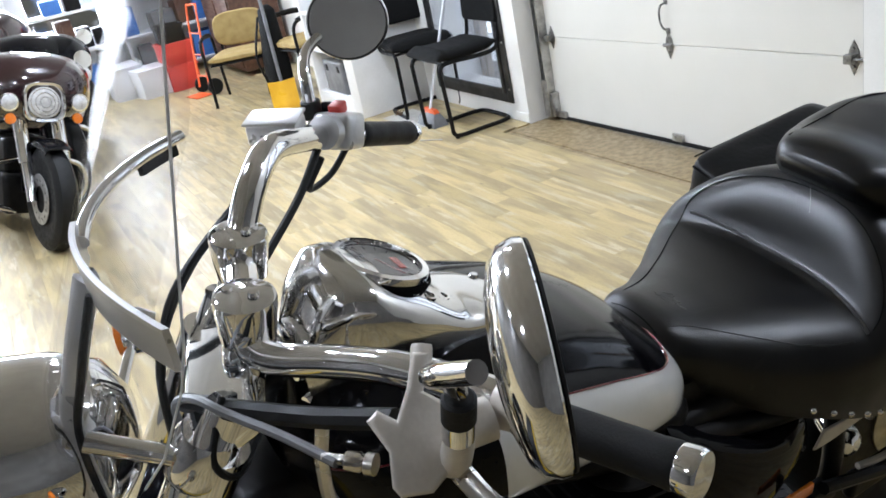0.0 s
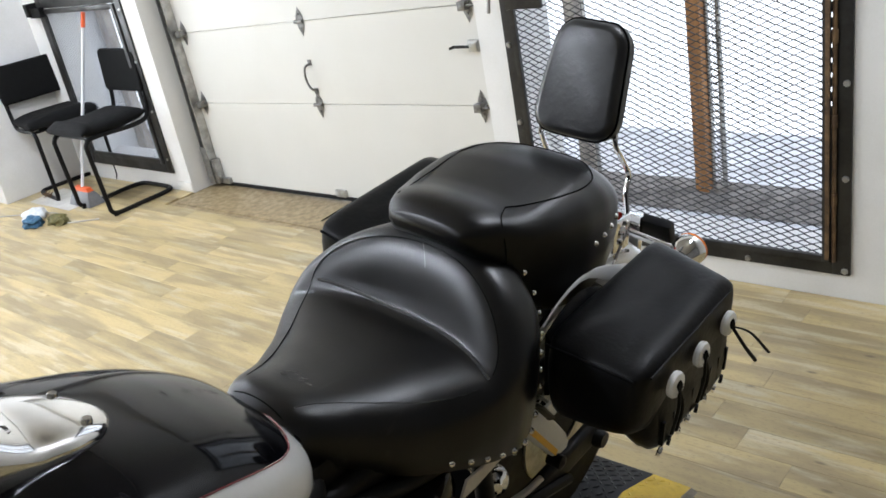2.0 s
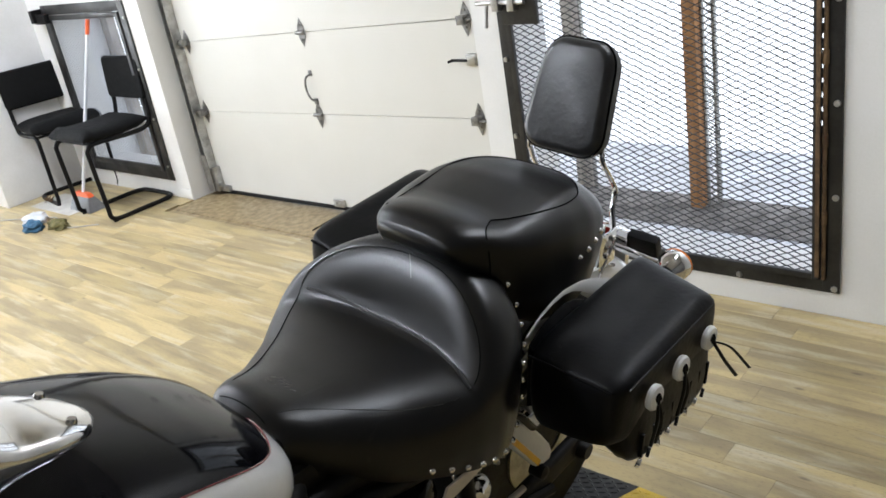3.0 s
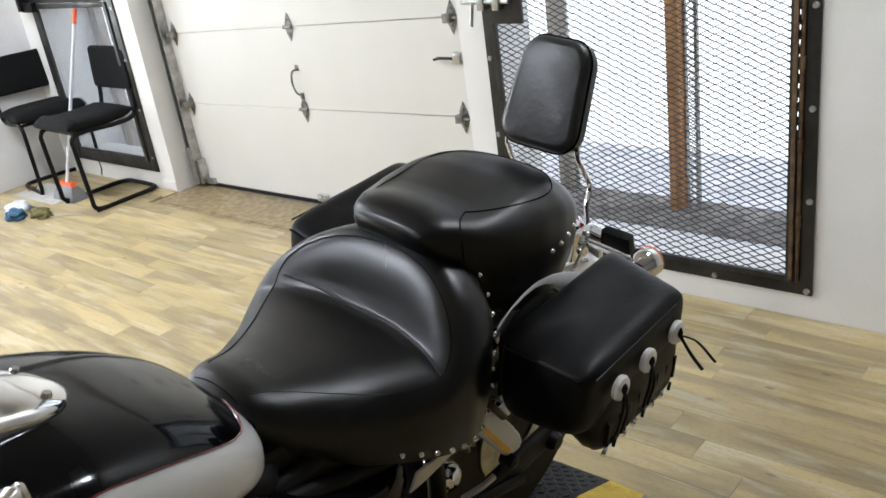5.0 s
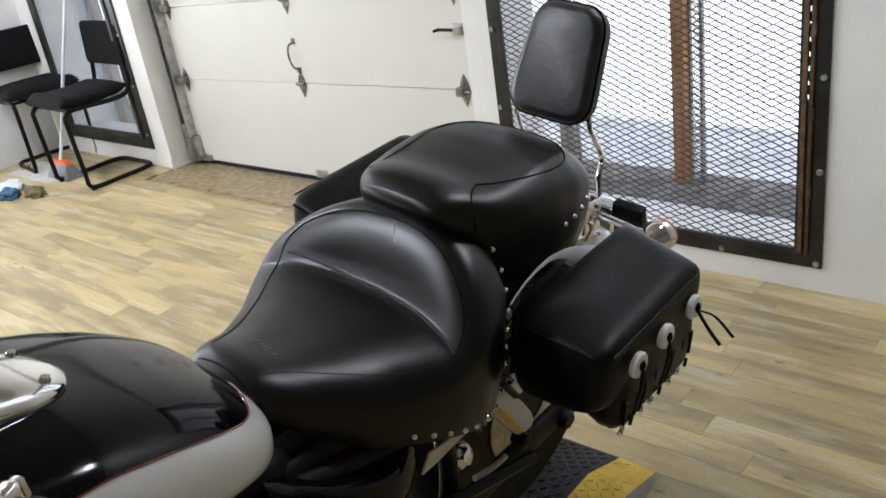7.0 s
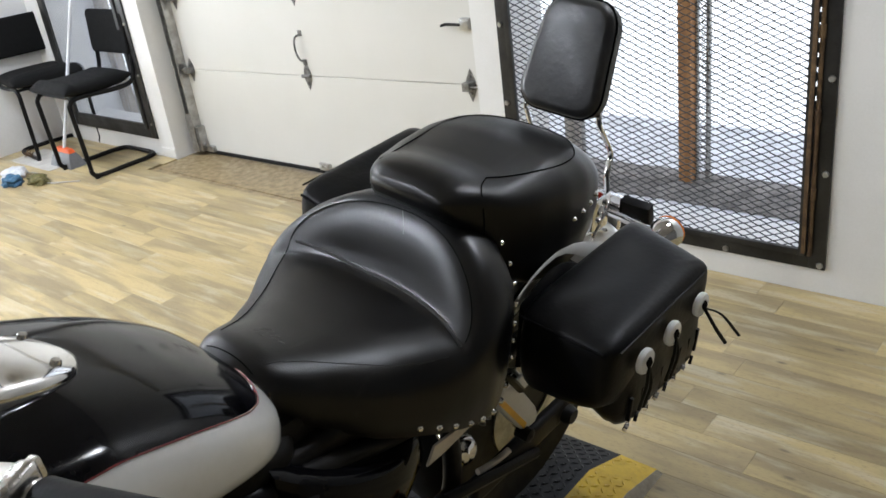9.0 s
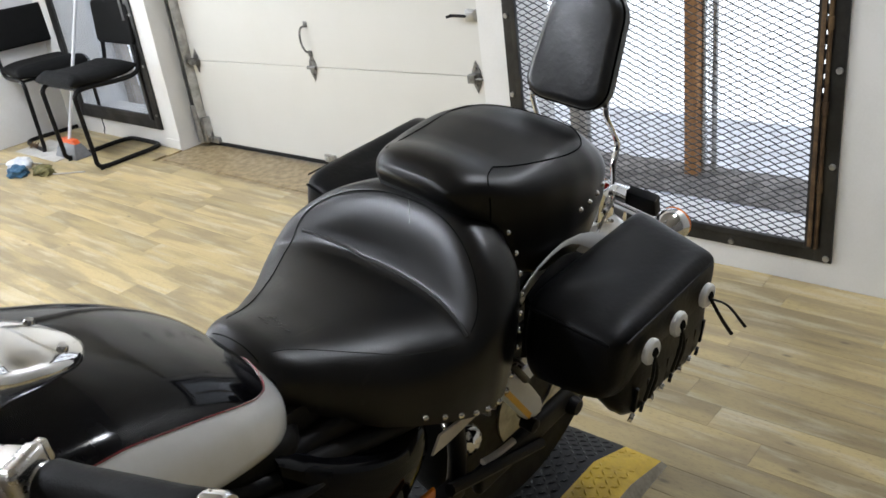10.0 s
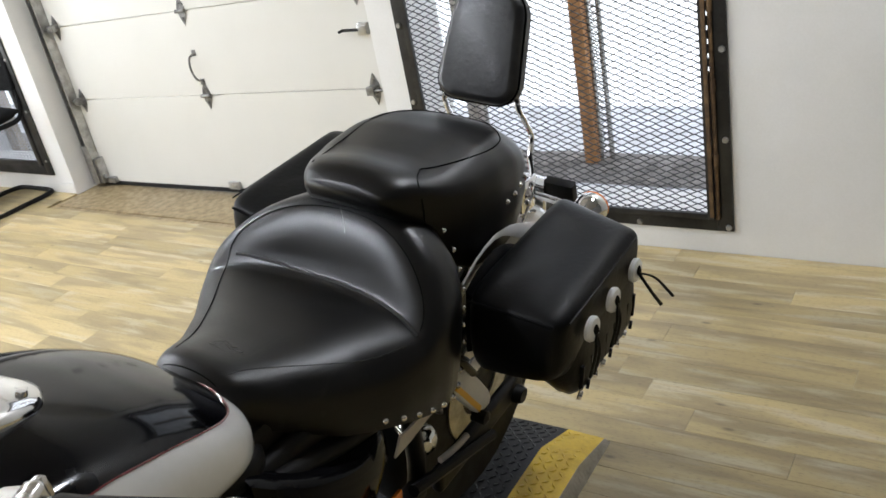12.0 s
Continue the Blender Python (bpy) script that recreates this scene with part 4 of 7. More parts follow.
# frame, side covers, engine and running gear
part("frame", join(*[tube(p, 0.018, 10, 6) for s in (1, -1) for p in (
    [(s * 0.03, -0.80, 0.86), (s * 0.10, -0.55, 0.74), (s * 0.13, -0.25, 0.66), (s * 0.13, 0.05, 0.58), (s * 0.13, 0.4, 0.60)],
    [(s * 0.04, -0.82, 0.80), (s * 0.12, -0.72, 0.40), (s * 0.14, -0.60, 0.20), (s * 0.14, -0.1, 0.18), (s * 0.14, 0.05, 0.35), (s * 0.13, 0.05, 0.58)])]), BLACKM, BIKE, "black tubular frame")
for s in (1, -1):
    rings = []
    for k in range(15):
        t = k / 14
        y = -0.335 + 0.30 * t
        top, low = 0.728 - 0.24 * t + 0.10 * t * t, 0.46 + 0.04 * abs(2 * t - 1) ** 2
        wd = 0.135 + 0.040 * math.sin(math.pi * t) ** 0.7
        rings.append([(s * (0.09), y, low), (s * wd, y, low + 0.01), (s * (wd + 0.014), y, (top + low) / 2), (s * (wd + 0.004), y, top - 0.015), (s * (wd - 0.012), y, top), (s * 0.09, y, top)])
    sc = part("side_cover", loft(rings), BLACKP, BIKE, "gloss black side cover", 50)
# Black filler, added to close the bright gap between tank, seat and side cover.
part("seat_filler", join(box(-0.10, 0.10, -0.46, 0.10, 0.56, 0.745, 0.01, 2), box(-0.125, 0.125, -0.40, -0.05, 0.54, 0.70, 0.02, 3)), BLACKM, BIKE, "black filler block under the seat and tank")
# Black filler, added so no floor shows below the front of the tank.
part("neck_filler", join(box(-0.12, 0.12, -0.86, -0.62, 0.46, 0.80, 0.03, 3), box(-0.06, 0.06, -0.92, -0.80, 0.60, 0.88, 0.02, 3)), BLACKM, BIKE, "black filler block around the steering neck")
part("engine_case", join(box(-0.17, 0.17, -0.72, -0.12, 0.20, 0.44, 0.04, 4), lathe([(0.0, 0.0), (0.12, 0.0), (0.13, -0.02), (0.13, -0.06)], axis((0.225, -0.30, 0.34), (1, 0, 0)), 32)), ENGINE, BIKE, "black engine crankcase")
for lean, cy in ((-18, -0.60), (20, -0.42)):
    m = Matrix.Translation((0.02, cy, 0.375)) @ Matrix.Rotation(radians(-lean * 0.6), 4, "X")
    cyl = part("cylinder", move(lathe([(0.085, 0), (0.085, 0.30)], seg=24), m), ENGINE, BIKE, "finned black cylinder")
    for k in range(11):
        part("fin", move(extrude_outline(round_rect(0.30, 0.235, 0.06), 0.0065, Matrix.Translation((0, 0, 0.03 + 0.027 * k)), 0.0025, 1), m), SATIN if k % 2 == 9 else ENGINE, cyl)
    part("rocker_cover", move(extrude_outline(round_rect(0.22, 0.18, 0.06), 0.05, Matrix.Translation((0, 0, 0.325)), 0.02, 3), m), ENGINE, cyl, "black rocker cover")
ac = part("air_cleaner", lathe([(0.0, 0.035), (0.06, 0.034), (0.085, 0.026), (0.10, 0.008), (0.10, -0.03), (0.09, -0.05)], Matrix.Translation((0.215, -0.665, 0.70)) @ Matrix.Rotation(radians(90), 4, "Y") @ Matrix.Diagonal((0.75, 1.25, 1, 1)), 36), CHROME, BIKE, "oval chrome side cover with a cream badge")
part("badge", lathe([(0.0, 0.0), (0.055, 0.0), (0.06, -0.004)], Matrix.Translation((0.253, -0.665, 0.70)) @ Matrix.Rotation(radians(90), 4, "Y") @ Matrix.Diagonal((0.75, 1.25, 1, 1)), 28), WHITEP, ac)
part("exhaust", join(tube([(-0.15, -0.66, 0.62), (-0.21, -0.70, 0.40), (-0.22, -0.5, 0.26), (-0.22, 0.0, 0.24), (-0.23, 0.75, 0.28)], (0.025, 0.045), 14, 8), tube([(-0.15, -0.38, 0.62), (-0.22, -0.32, 0.44), (-0.23, -0.1, 0.36), (-0.24, 0.70, 0.38)], (0.025, 0.045), 14, 8)), CHROME, BIKE, "twin chrome exhaust pipes")
# chrome and black pieces below the seat, left side
SIDE = Matrix(((0, 0, 1, 0), (1, 0, 0, 0), (0, 1, 0, 0), (0, 0, 0, 1)))
part("belt_guard", extrude_outline([(-0.074, 0.564), (-0.033, 0.563), (0.035, 0.570), (0.106, 0.550), (0.091, 0.567), (0.02, 0.590), (-0.056, 0.596)], 0.005, Matrix.Translation((0.186, 0, 0)) @ SIDE, 0.001, 1), CAST, BIKE, "bare metal frame cover plate")
part("starter_end", lathe([(0.0, 0.036), (0.011, 0.035), (0.016, 0.027), (0.024, 0.024), (0.032, 0.012), (0.033, 0.0), (0.027, -0.005), (0.030, -0.06)], axis((0.125, 0.095, 0.437), (0.7, -0.5, 0.2)), 24), CHROME, BIKE, "chrome starter end cap")
shock = part("rear_shock", tube([(0.120, 0.16, 0.46), (0.125, 0.27, 0.50)], 0.012, 14, 1), CHROME, BIKE, "chrome rear spring unit")
for k in range(8):
    part("coil", lathe([(0.016, -0.003), (0.019, 0), (0.016, 0.003)], axis(Vector((0.120, 0.16, 0.46)).lerp(Vector((0.125, 0.27, 0.50)), k / 7), (0.005, 0.11, 0.04)), 14, False), STEELG, shock)
tool = part("tool_cover", extrude_outline([(0.159, 0.569), (0.185, 0.558), (0.209, 0.536), (0.250, 0.482), (0.279, 0.440), (0.288, 0.416), (0.280, 0.400), (0.255, 0.402), (0.233, 0.412), (0.190, 0.468), (0.152, 0.520), (0.148, 0.552)], 0.026, Matrix.Translation((0.150, 0, 0)) @ SIDE, 0.008, 3), UNITW, BIKE, "rounded cream cover with a yellow label")
part("yellow_label", extrude_outline([(0.146, 0.536), (0.158, 0.540), (0.244, 0.424), (0.236, 0.414)], 0.003, Matrix.Translation((0.1735, 0, 0)) @ SIDE, 0.0004, 1), YELLOW, tool, "yellow warning label")
part("cover_knob", lathe([(0.010, -0.012), (0.014, 0.0), (0.011, 0.008), (0.0, 0.011)], axis((0.180, 0.107, 0.613), (1, -0.3, 0.2)), 16), UNITW, BIKE, "cream plastic knob")
part("strap_hook", tube([(0.182, 0.118, 0.628), (0.190, 0.147, 0.606), (0.188, 0.172, 0.576), (0.182, 0.206, 0.534)], 0.008, 8, 5, True, 0.5), BLACKM, BIKE, "black rubber hook")
part("bracket_tab", extrude_outline([(0.225, 0.535), (0.247, 0.538), (0.270, 0.500), (0.251, 0.497)], 0.006, Matrix.Translation((0.155, 0, 0)) @ SIDE, 0.001, 1), UNITW, BIKE)
part("guard_rod", tube([(0.15, 0.124, 0.368), (0.155, 0.17, 0.362), (0.16, 0.212, 0.366)], 0.007, 8, 4), CAST, BIKE)
part("axle_plate", join(box(0.14, 0.165, 0.10, 0.46, 0.30, 0.36, 0.012, 3), tube([(0.17, 0.0, 0.41), (0.17, 0.30, 0.30)], 0.012, 8, 1), bolt((0.165, 0.42, 0.32), (1, 0, 0), 0.022, 0.02), lathe([(0.015, 0), (0.015, 0.03), (0.0, 0.035)], axis((0.16, 0.24, 0.40), (1, 0, 0)), 12)), BLACKM, BIKE, "black swingarm end")
part("passenger_peg", join(tube([(0.15, -0.02, 0.36), (0.26, 0.02, 0.37)], 0.016, 12, 1), box(0.13, 0.16, -0.08, 0.06, 0.34, 0.38, 0.006)), BLACKM, BIKE)
part("side_reflector", box(0.204, 0.212, -0.165, -0.09, 0.495, 0.520, 0.004), AMBER, BIKE, "amber side reflector")
part("side_stand", tube([(0.15, -0.25, 0.22), (0.27, -0.36, 0.09), (0.34, -0.42, -0.055)], 0.014, 10, 6), BLACKM, BIKE, "black side stand")
part("foot_board", join(box(0.18, 0.30, -0.80, -0.48, 0.262, 0.285, 0.01, 3), *[box(0.185, 0.295, -0.79 + 0.03 * k, -0.775 + 0.03 * k, 0.285, 0.289) for k in range(10)]), RUBBER, BIKE, "black rider floorboard")


# fuel tank: (y, half width, top z, bottom z, height share of the widest line, split angle)
TANK = [(-0.286, 0.064, 0.800, 0.755, 0.5, 89), (-0.292, 0.098, 0.816, 0.745, 0.5, 88), (-0.304, 0.130, 0.836, 0.738, 0.48, 76), (-0.33, 0.154, 0.858, 0.738, 0.46, 44), (-0.36, 0.169, 0.880, 0.745, 0.43, 36), (-0.40, 0.181, 0.906, 0.755, 0.42, 34), (-0.45, 0.190, 0.932, 0.766, 0.41, 34),
        (-0.55, 0.203, 0.974, 0.790, 0.40, 34), (-0.65, 0.212, 1.002, 0.812, 0.40, 30), (-0.74, 0.198, 1.010, 0.835, 0.40, 24), (-0.80, 0.156, 0.988, 0.855, 0.42, 20), (-0.835, 0.11, 0.965, 0.875, 0.45, 20), (-0.85, 0.06, 0.945, 0.90, 0.5, 20)]

TANK.sort()


def tank_point(y, a, lift=0.0):
    """A point of the tank's skin: a runs from -90 (bottom) over 0 (side) to 90 (top), beyond that the other side."""
    w, zt, zb, mid, _ = smooth_table(TANK, y, 0.012)
    zm = zb + (zt - zb) * mid
    c, s = math.cos(radians(a)), math.sin(radians(a))
    x = (w + lift) * sgn_pow(c, 0.66)
    z = zm + ((zt - zm + lift) if s > 0 else (zm - zb + lift)) * sgn_pow(s, 0.66)
    return Vector((x, y, z))


tys = [-0.286 - 0.564 * (k / 60) ** 1.15 for k in range(61)]
upper = loft([[tank_point(y, (b := smooth_table(TANK, y, 0.012)[4]) + (180 - 2 * b) * k / 40) for k in range(41)] for y in tys], False, False)
tank = part("fuel_tank", upper, BLACKP, BIKE, "gloss black teardrop fuel tank with white lower panels", 60)
for name, rows, paint, label in (("tank_lower_panel", [y for y in tys if y > -0.66], WHITEP, "pearl white lower tank panel"), ("tank_front_panel", [y for y in tys if y < -0.645], BLACKP, "")):
    low = loft([[tank_point(y, (b := smooth_table(TANK, y, 0.012)[4]) - (180 + 2 * b) * k / 40) for k in range(41)] for y in rows], False, False)
    part(name, low, paint, tank, label, 60)
part("pinstripe", tube([tank_point(y, smooth_table(TANK, y, 0.012)[4], 0.0012) for y in tys[2:-2]], 0.0013, 6, 1), REDP, tank)
part("tank_tail_rim", loft([[tank_point(tys[0], 360 * k / 40) + Vector((0, d, 0)) for k in range(40)] for d in (0.0, 0.006)]), BLACKP, tank)

# chrome console with speedometer and fuel cap
CONS = [(-0.497, 0.012, 0.0), (-0.503, 0.03, 0.004), (-0.52, 0.052, 0.010), (-0.56, 0.068, 0.016), (-0.60, 0.074, 0.022), (-0.635, 0.082, 0.034), (-0.67, 0.088, 0.055), (-0.71, 0.088, 0.083), (-0.745, 0.080, 0.090), (-0.775, 0.066, 0.072), (-0.80, 0.052, 0.03)]

CONS = sorted((y, w, h + (0.016 if y < -0.62 else 0.002)) for y, w, h in CONS)


def console_ring(y, n=24):
    w, h = smooth_table(CONS, y, 0.008)
    zt = smooth_table(TANK, y, 0.012)[1]
    ring = [(w * sgn_pow(math.cos(math.pi * k / n), 0.7), y, zt - 0.012 + (h + 0.016) * math.sin(math.pi * k / n) ** 0.45) for k in range(n + 1)]
    return [*ring, (-w, y, zt - 0.03), (w, y, zt - 0.03)]


cons = part("console", loft([console_ring(-0.497 - 0.305 * k / 50) for k in range(51)]), CONSOLE, BIKE, "chrome tank console with speedometer and fuel cap", 60)
gm = axis((0.0, -0.674, 1.078), (0.0, 0.42, 0.9))
gauge = part("speedometer", lathe([(0.058, -0.04), (0.060, 0.004), (0.058, 0.012), (0.050, 0.013), (0.049, 0.008)], gm, 40, False), CHROME, cons, "round speedometer in a chrome ring")
part("dial", lathe([(0.0, 0.006), (0.049, 0.006)], gm, 36, False), FACEW, gauge)
part("gasket", lathe([(0.062, -0.006), (0.064, 0.0), (0.062, 0.004)], gm, 36, False), THREAD, cons)
part("needle", move(box(-0.0012, 0.0012, -0.008, 0.036, 0.0075, 0.0085), gm @ Matrix.Rotation(radians(120), 4, "Z")), REDP, gauge)
for k in range(13):
    part("tick", move(box(-0.0008, 0.0008, 0.036, 0.044, 0.0065, 0.0072), gm @ Matrix.Rotation(radians(-130 + 260 * k / 12), 4, "Z")), BLACKM, gauge)
part("trip_window", move(box(-0.014, 0.014, -0.030, -0.020, 0.0064, 0.0072), gm), REDL, gauge)
part("lens", lathe([(0.0, 0.0125), (0.03, 0.012), (0.0495, 0.0095)], gm, 36, False), CLEAR, gauge)
for k, (x, y) in enumerate(((0.030, -0.612), (0.052, -0.64), (-0.030, -0.612), (-0.052, -0.64))):
    zt = smooth_table(TANK, y, 0.012)[1]
    h = smooth_table(CONS, y, 0.008)[1]
    part("warning_lamp", join(lathe([(0.009, 0.0), (0.009, 0.004), (0.006, 0.0045), (0.006, 0.001), (0.0, 0.001)], axis((x, y, zt + h * 0.93), (x * 2.2, 0.5, 1)), 14)), CHROME, cons)
cap = part("fuel_cap", lathe([(0.036, -0.004), (0.036, 0.004), (0.031, 0.008), (0.030, 0.005), (0.016, 0.0055), (0.012, 0.012), (0.0, 0.013)], axis((0.0, -0.575, 0.983), (0, 0.30, 1)), 36), CHROME, cons, "round chrome fuel cap")
part("cap_grip", move(box(-0.004, 0.004, -0.024, 0.024, 0.004, 0.013, 0.003), axis((0.0, -0.575, 0.983), (0, 0.30, 1))), CHROME, cap)
for x, y in ((0.036, -0.53), (-0.036, -0.53)):
    zt, h = smooth_table(TANK, y, 0.012)[1], smooth_table(CONS, y, 0.008)[1]
    part("screw", bolt((x, y, zt + h * 0.95), (0, 0.3, 1), 0.0065, 0.007), CHROME, cons)
for x, z in ((0.035, 1.01), (0.048, 0.975), (-0.03, 1.01)):
    part("console_screw", join(bolt((x, -0.798, z), (x * 6, -1, 0.2), 0.011, 0.012)), CHROME, cons)

# steering head, bars, risers
part("triple_clamp", join(move(box(-0.125, 0.125, -0.05, 0.045, -0.016, 0.016, 0.012, 3), Matrix.Translation((0, -0.875, 1.03)) @ Matrix.Rotation(radians(-17), 4, "Z") @ Matrix.Rotation(radians(30), 4, "X")),
     move(box(-0.118, 0.118, -0.045, 0.04, -0.014, 0.014, 0.012, 3), Matrix.Translation((0, -0.955, 0.84)) @ Matrix.Rotation(radians(-17), 4, "Z") @ Matrix.Rotation(radians(30), 4, "X"))), CHROME, BIKE, "chrome fork clamps")
RISE = ((0.045, -0.845, 1.115), (-0.062, -0.812, 1.125))
for (x, y, z) in RISE:
    a = Vector((x - 0.004, y - 0.018, z - 0.085))
    top = Vector((x, y, z))
    rs = part("riser", lathe([(0.018, -0.006), (0.019, 0.0), (0.027, 0.035), (0.026, 0.052), (0.022, 0.060), (0.022, 0.070)], axis(a, top - a), 28), CHROME, BIKE, "chrome handlebar riser")
    part("clamp_cap", lathe([(0.023, -0.030), (0.0295, -0.026), (0.0335, 0.020), (0.0325, 0.026), (0.028, 0.029), (0.0, 0.030)], axis(top, Vector((0.06, 0.12, 1))), 28), CHROME, rs, "turned chrome clamp cap")
    for q in (-1, 1):
        part("clamp_bolt", bolt(top + Vector((0.012 * q, 0.010 * q, 0.029)), (0.06, 0.12, 1), 0.006, 0.005), CHROME, rs)
bar_l = [(-0.062, -0.812, 1.125), (0.045, -0.845, 1.118), (0.062, -0.853, 1.092), (0.085, -0.835, 1.080), (0.13, -0.793, 1.084), (0.20, -0.752, 1.101), (0.28, -0.708, 1.106), (0.34, -0.684, 1.104), (0.462, -0.636, 1.117)]
bar_r = [(0.045, -0.845, 1.115), (-0.062, -0.812, 1.125), (-0.075, -0.80, 1.145), (-0.10, -0.77, 1.182), (-0.145, -0.728, 1.195), (-0.21, -0.667, 1.165), (-0.285, -0.600, 1.121), (-0.340, -0.529, 1.081)]
bar = part("handlebar", join(tube(bar_l, 0.0175, 16, 7), tube(bar_r, 0.0175, 16, 7)), CHROME, BIKE, "chrome pull-back handlebar")


def grip(a, b, parent):
    a, b = Vector(a), Vector(b)
    g = part("grip", lathe([(0.018, 0), (0.0205, 0.004), (0.0196, 0.02), (0.0196, (b - a).length - 0.02), (0.0205, (b - a).length - 0.005), (0.019, (b - a).length)], axis(a, b - a), 22), RUBBER, parent, "black rubber grip")
    part("end_cap", lathe([(0.0200, -0.001), (0.0208, 0.001), (0.0210, 0.012), (0.0207, 0.016), (0.0190, 0.018), (0.0, 0.0185)], axis(b, b - a), 36), CHROME, g, "chrome bar end")


grip((0.335, -0.686, 1.1035), (0.456, -0.638, 1.1163), bar)
grip((-0.331, -0.541, 1.088), (-0.429, -0.410, 1.013), bar)

# left switchgear: clutch perch and mirror
wl = (Vector((0.46, -0.627, 1.136)) - Vector((0.34, -0.684, 1.113))).normalized()
pl = Matrix.Translation((0.312, -0.70, 1.110)) @ Matrix.Rotation(radians(24), 4, "Z") @ Matrix.Rotation(radians(-10), 4, "Y")
FR, FU, FD = (0.49, 0.863, -0.125), (-0.564, 0.416, 0.713), (-0.667, 0.275, -0.692)
face = Matrix(((FR[0], FU[0], -FD[0], 0.302), (FR[1], FU[1], -FD[1], -0.785), (FR[2], FU[2], -FD[2], 1.113), (0, 0, 0, 1)))
PERCH = [(-0.006, 0.070), (-0.010, 0.040), (-0.018, 0.014), (-0.0345, 0.022), (-0.043, 0.013), (-0.024, -0.012), (-0.021, -0.040), (-0.014, -0.048), (0.012, -0.044), (0.024, -0.030), (0.029, -0.012), (0.028, 0.024), (0.020, 0.030), (0.004, 0.038), (0.009, 0.070)]
perch = part("clutch_perch", join(
    extrude_outline([(x, z) for x, z in reversed(PERCH)], 0.018, face, 0.005, 3),
    move(lathe([(0.0, 0.006), (0.0085, 0.005), (0.0095, 0.002), (0.0095, -0.028)], axis((0.0025, 0.073, 0.0), (0.04, 1, 0)), 18), face),
    tube([(0.302, -0.785, 1.105), (0.312, -0.72, 1.106)], 0.020, 14, 1),
    tube([(0.303, -0.783, 1.105), (0.330, -0.770, 1.10), (0.342, -0.766, 1.14)], (0.016, 0.013), 12, 4),
    lathe([(0.018, -0.012), (0.0225, -0.010), (0.0225, 0.010), (0.018, 0.012)], axis((0.312, -0.697, 1.106), wl), 20)), CAST, bar, "flat cast aluminium clutch perch")
part("pivot_bolt", move(lathe([(0.009, 0.006), (0.009, 0.0115), (0.007, 0.013), (0.003, 0.0125), (0.0, 0.012)], axis((-0.003, -0.003, 0.0), (0, 0, 1)), 18), face), STEELG, perch)
part("clutch_lever", move(tube([(-0.02, -0.065, -0.02), (0.03, -0.075, -0.045), (0.09, -0.062, -0.055), (0.15, -0.048, -0.055)], (0.011, 0.007), 10, 6, True, 0.6), pl), SATIN, perch, "polished clutch lever")
part("switch_housing", move(join(box(0.006, 0.024, -0.019, 0.019, -0.020, 0.019, 0.007, 3), box(0.010, 0.020, 0.016, 0.025, -0.004, 0.016, 0.003)), pl), SATIN, bar, "alloy switch housing")
part("cable_adjuster", lathe([(0.010, 0), (0.010, 0.008), (0.006, 0.010), (0.009, 0.014), (0.009, 0.026), (0.005, 0.03), (0.004, 0.05)], axis((0.288, -0.822, 1.092), (-0.75, -0.66, -0.02)), 14), SATIN, perch)


def mirror(at, back, up, rx, ry, stem, parent):
    """A round-backed mirror: back is the way its shell points."""
    b = Vector(back).normalized()
    u = (Vector(up) - b * Vector(up).dot(b)).normalized()
    m = Matrix((*[[u.cross(b)[k], u[k], b[k], at[k]] for k in range(3)], [0, 0, 0, 1]))
    shell = part("mirror", lathe([(0.985, -0.004), (1.02, -0.002), (1.025, 0.003), (0.98, 0.011), (0.86, 0.017), (0.6, 0.022), (0.3, 0.0245), (0.0, 0.025)], m @ Matrix.Diagonal((rx, ry, 1, 1)), 40), CHROME, parent, "round chrome mirror on a stem")
    part("bezel", lathe([(0.945, -0.0045), (0.965, -0.0058), (0.99, -0.0056), (1.0, -0.004)], m @ Matrix.Diagonal((rx, ry, 1, 1)), 40, False), RUBBER, shell)
    part("mirror_glass", lathe([(0.0, -0.0055), (0.95, -0.0055)], m @ Matrix.Diagonal((rx, ry, 1, 1)), 40, False), MIRROR, shell)
    part("stem", join(tube(stem, (0.0095, 0.007), 12, 6), lathe([(0.0135, 0), (0.0135, 0.022), (0.010, 0.024)], axis(stem[0], Vector(stem[1]) - Vector(stem[0])), 16)), CHROME, shell)
    part("lock_nut", lathe([(0.0145, 0.022), (0.0145, 0.045), (0.012, 0.047)], axis(stem[0], Vector(stem[1]) - Vector(stem[0])), 14), RUBBER, shell)
    return shell


mirror((0.508, -0.797, 1.345), (-0.43, -0.895, -0.09), (0.0, 0.1, 1), 0.060, 0.061, [(0.341, -0.767, 1.135), (0.348, -0.766, 1.18), (0.38, -0.79, 1.24), (0.44, -0.828, 1.30), (0.492, -0.826, 1.338)], bar)
mirror((-0.36, -0.512, 1.248), (-0.88, 0.40, -0.24), (0.0, 0.1, 1), 0.058, 0.054, [(-0.305, -0.61, 1.125), (-0.31, -0.61, 1.19), (-0.345, -0.59, 1.225), (-0.385, -0.54, 1.235), (-0.392, -0.505, 1.242)], bar)

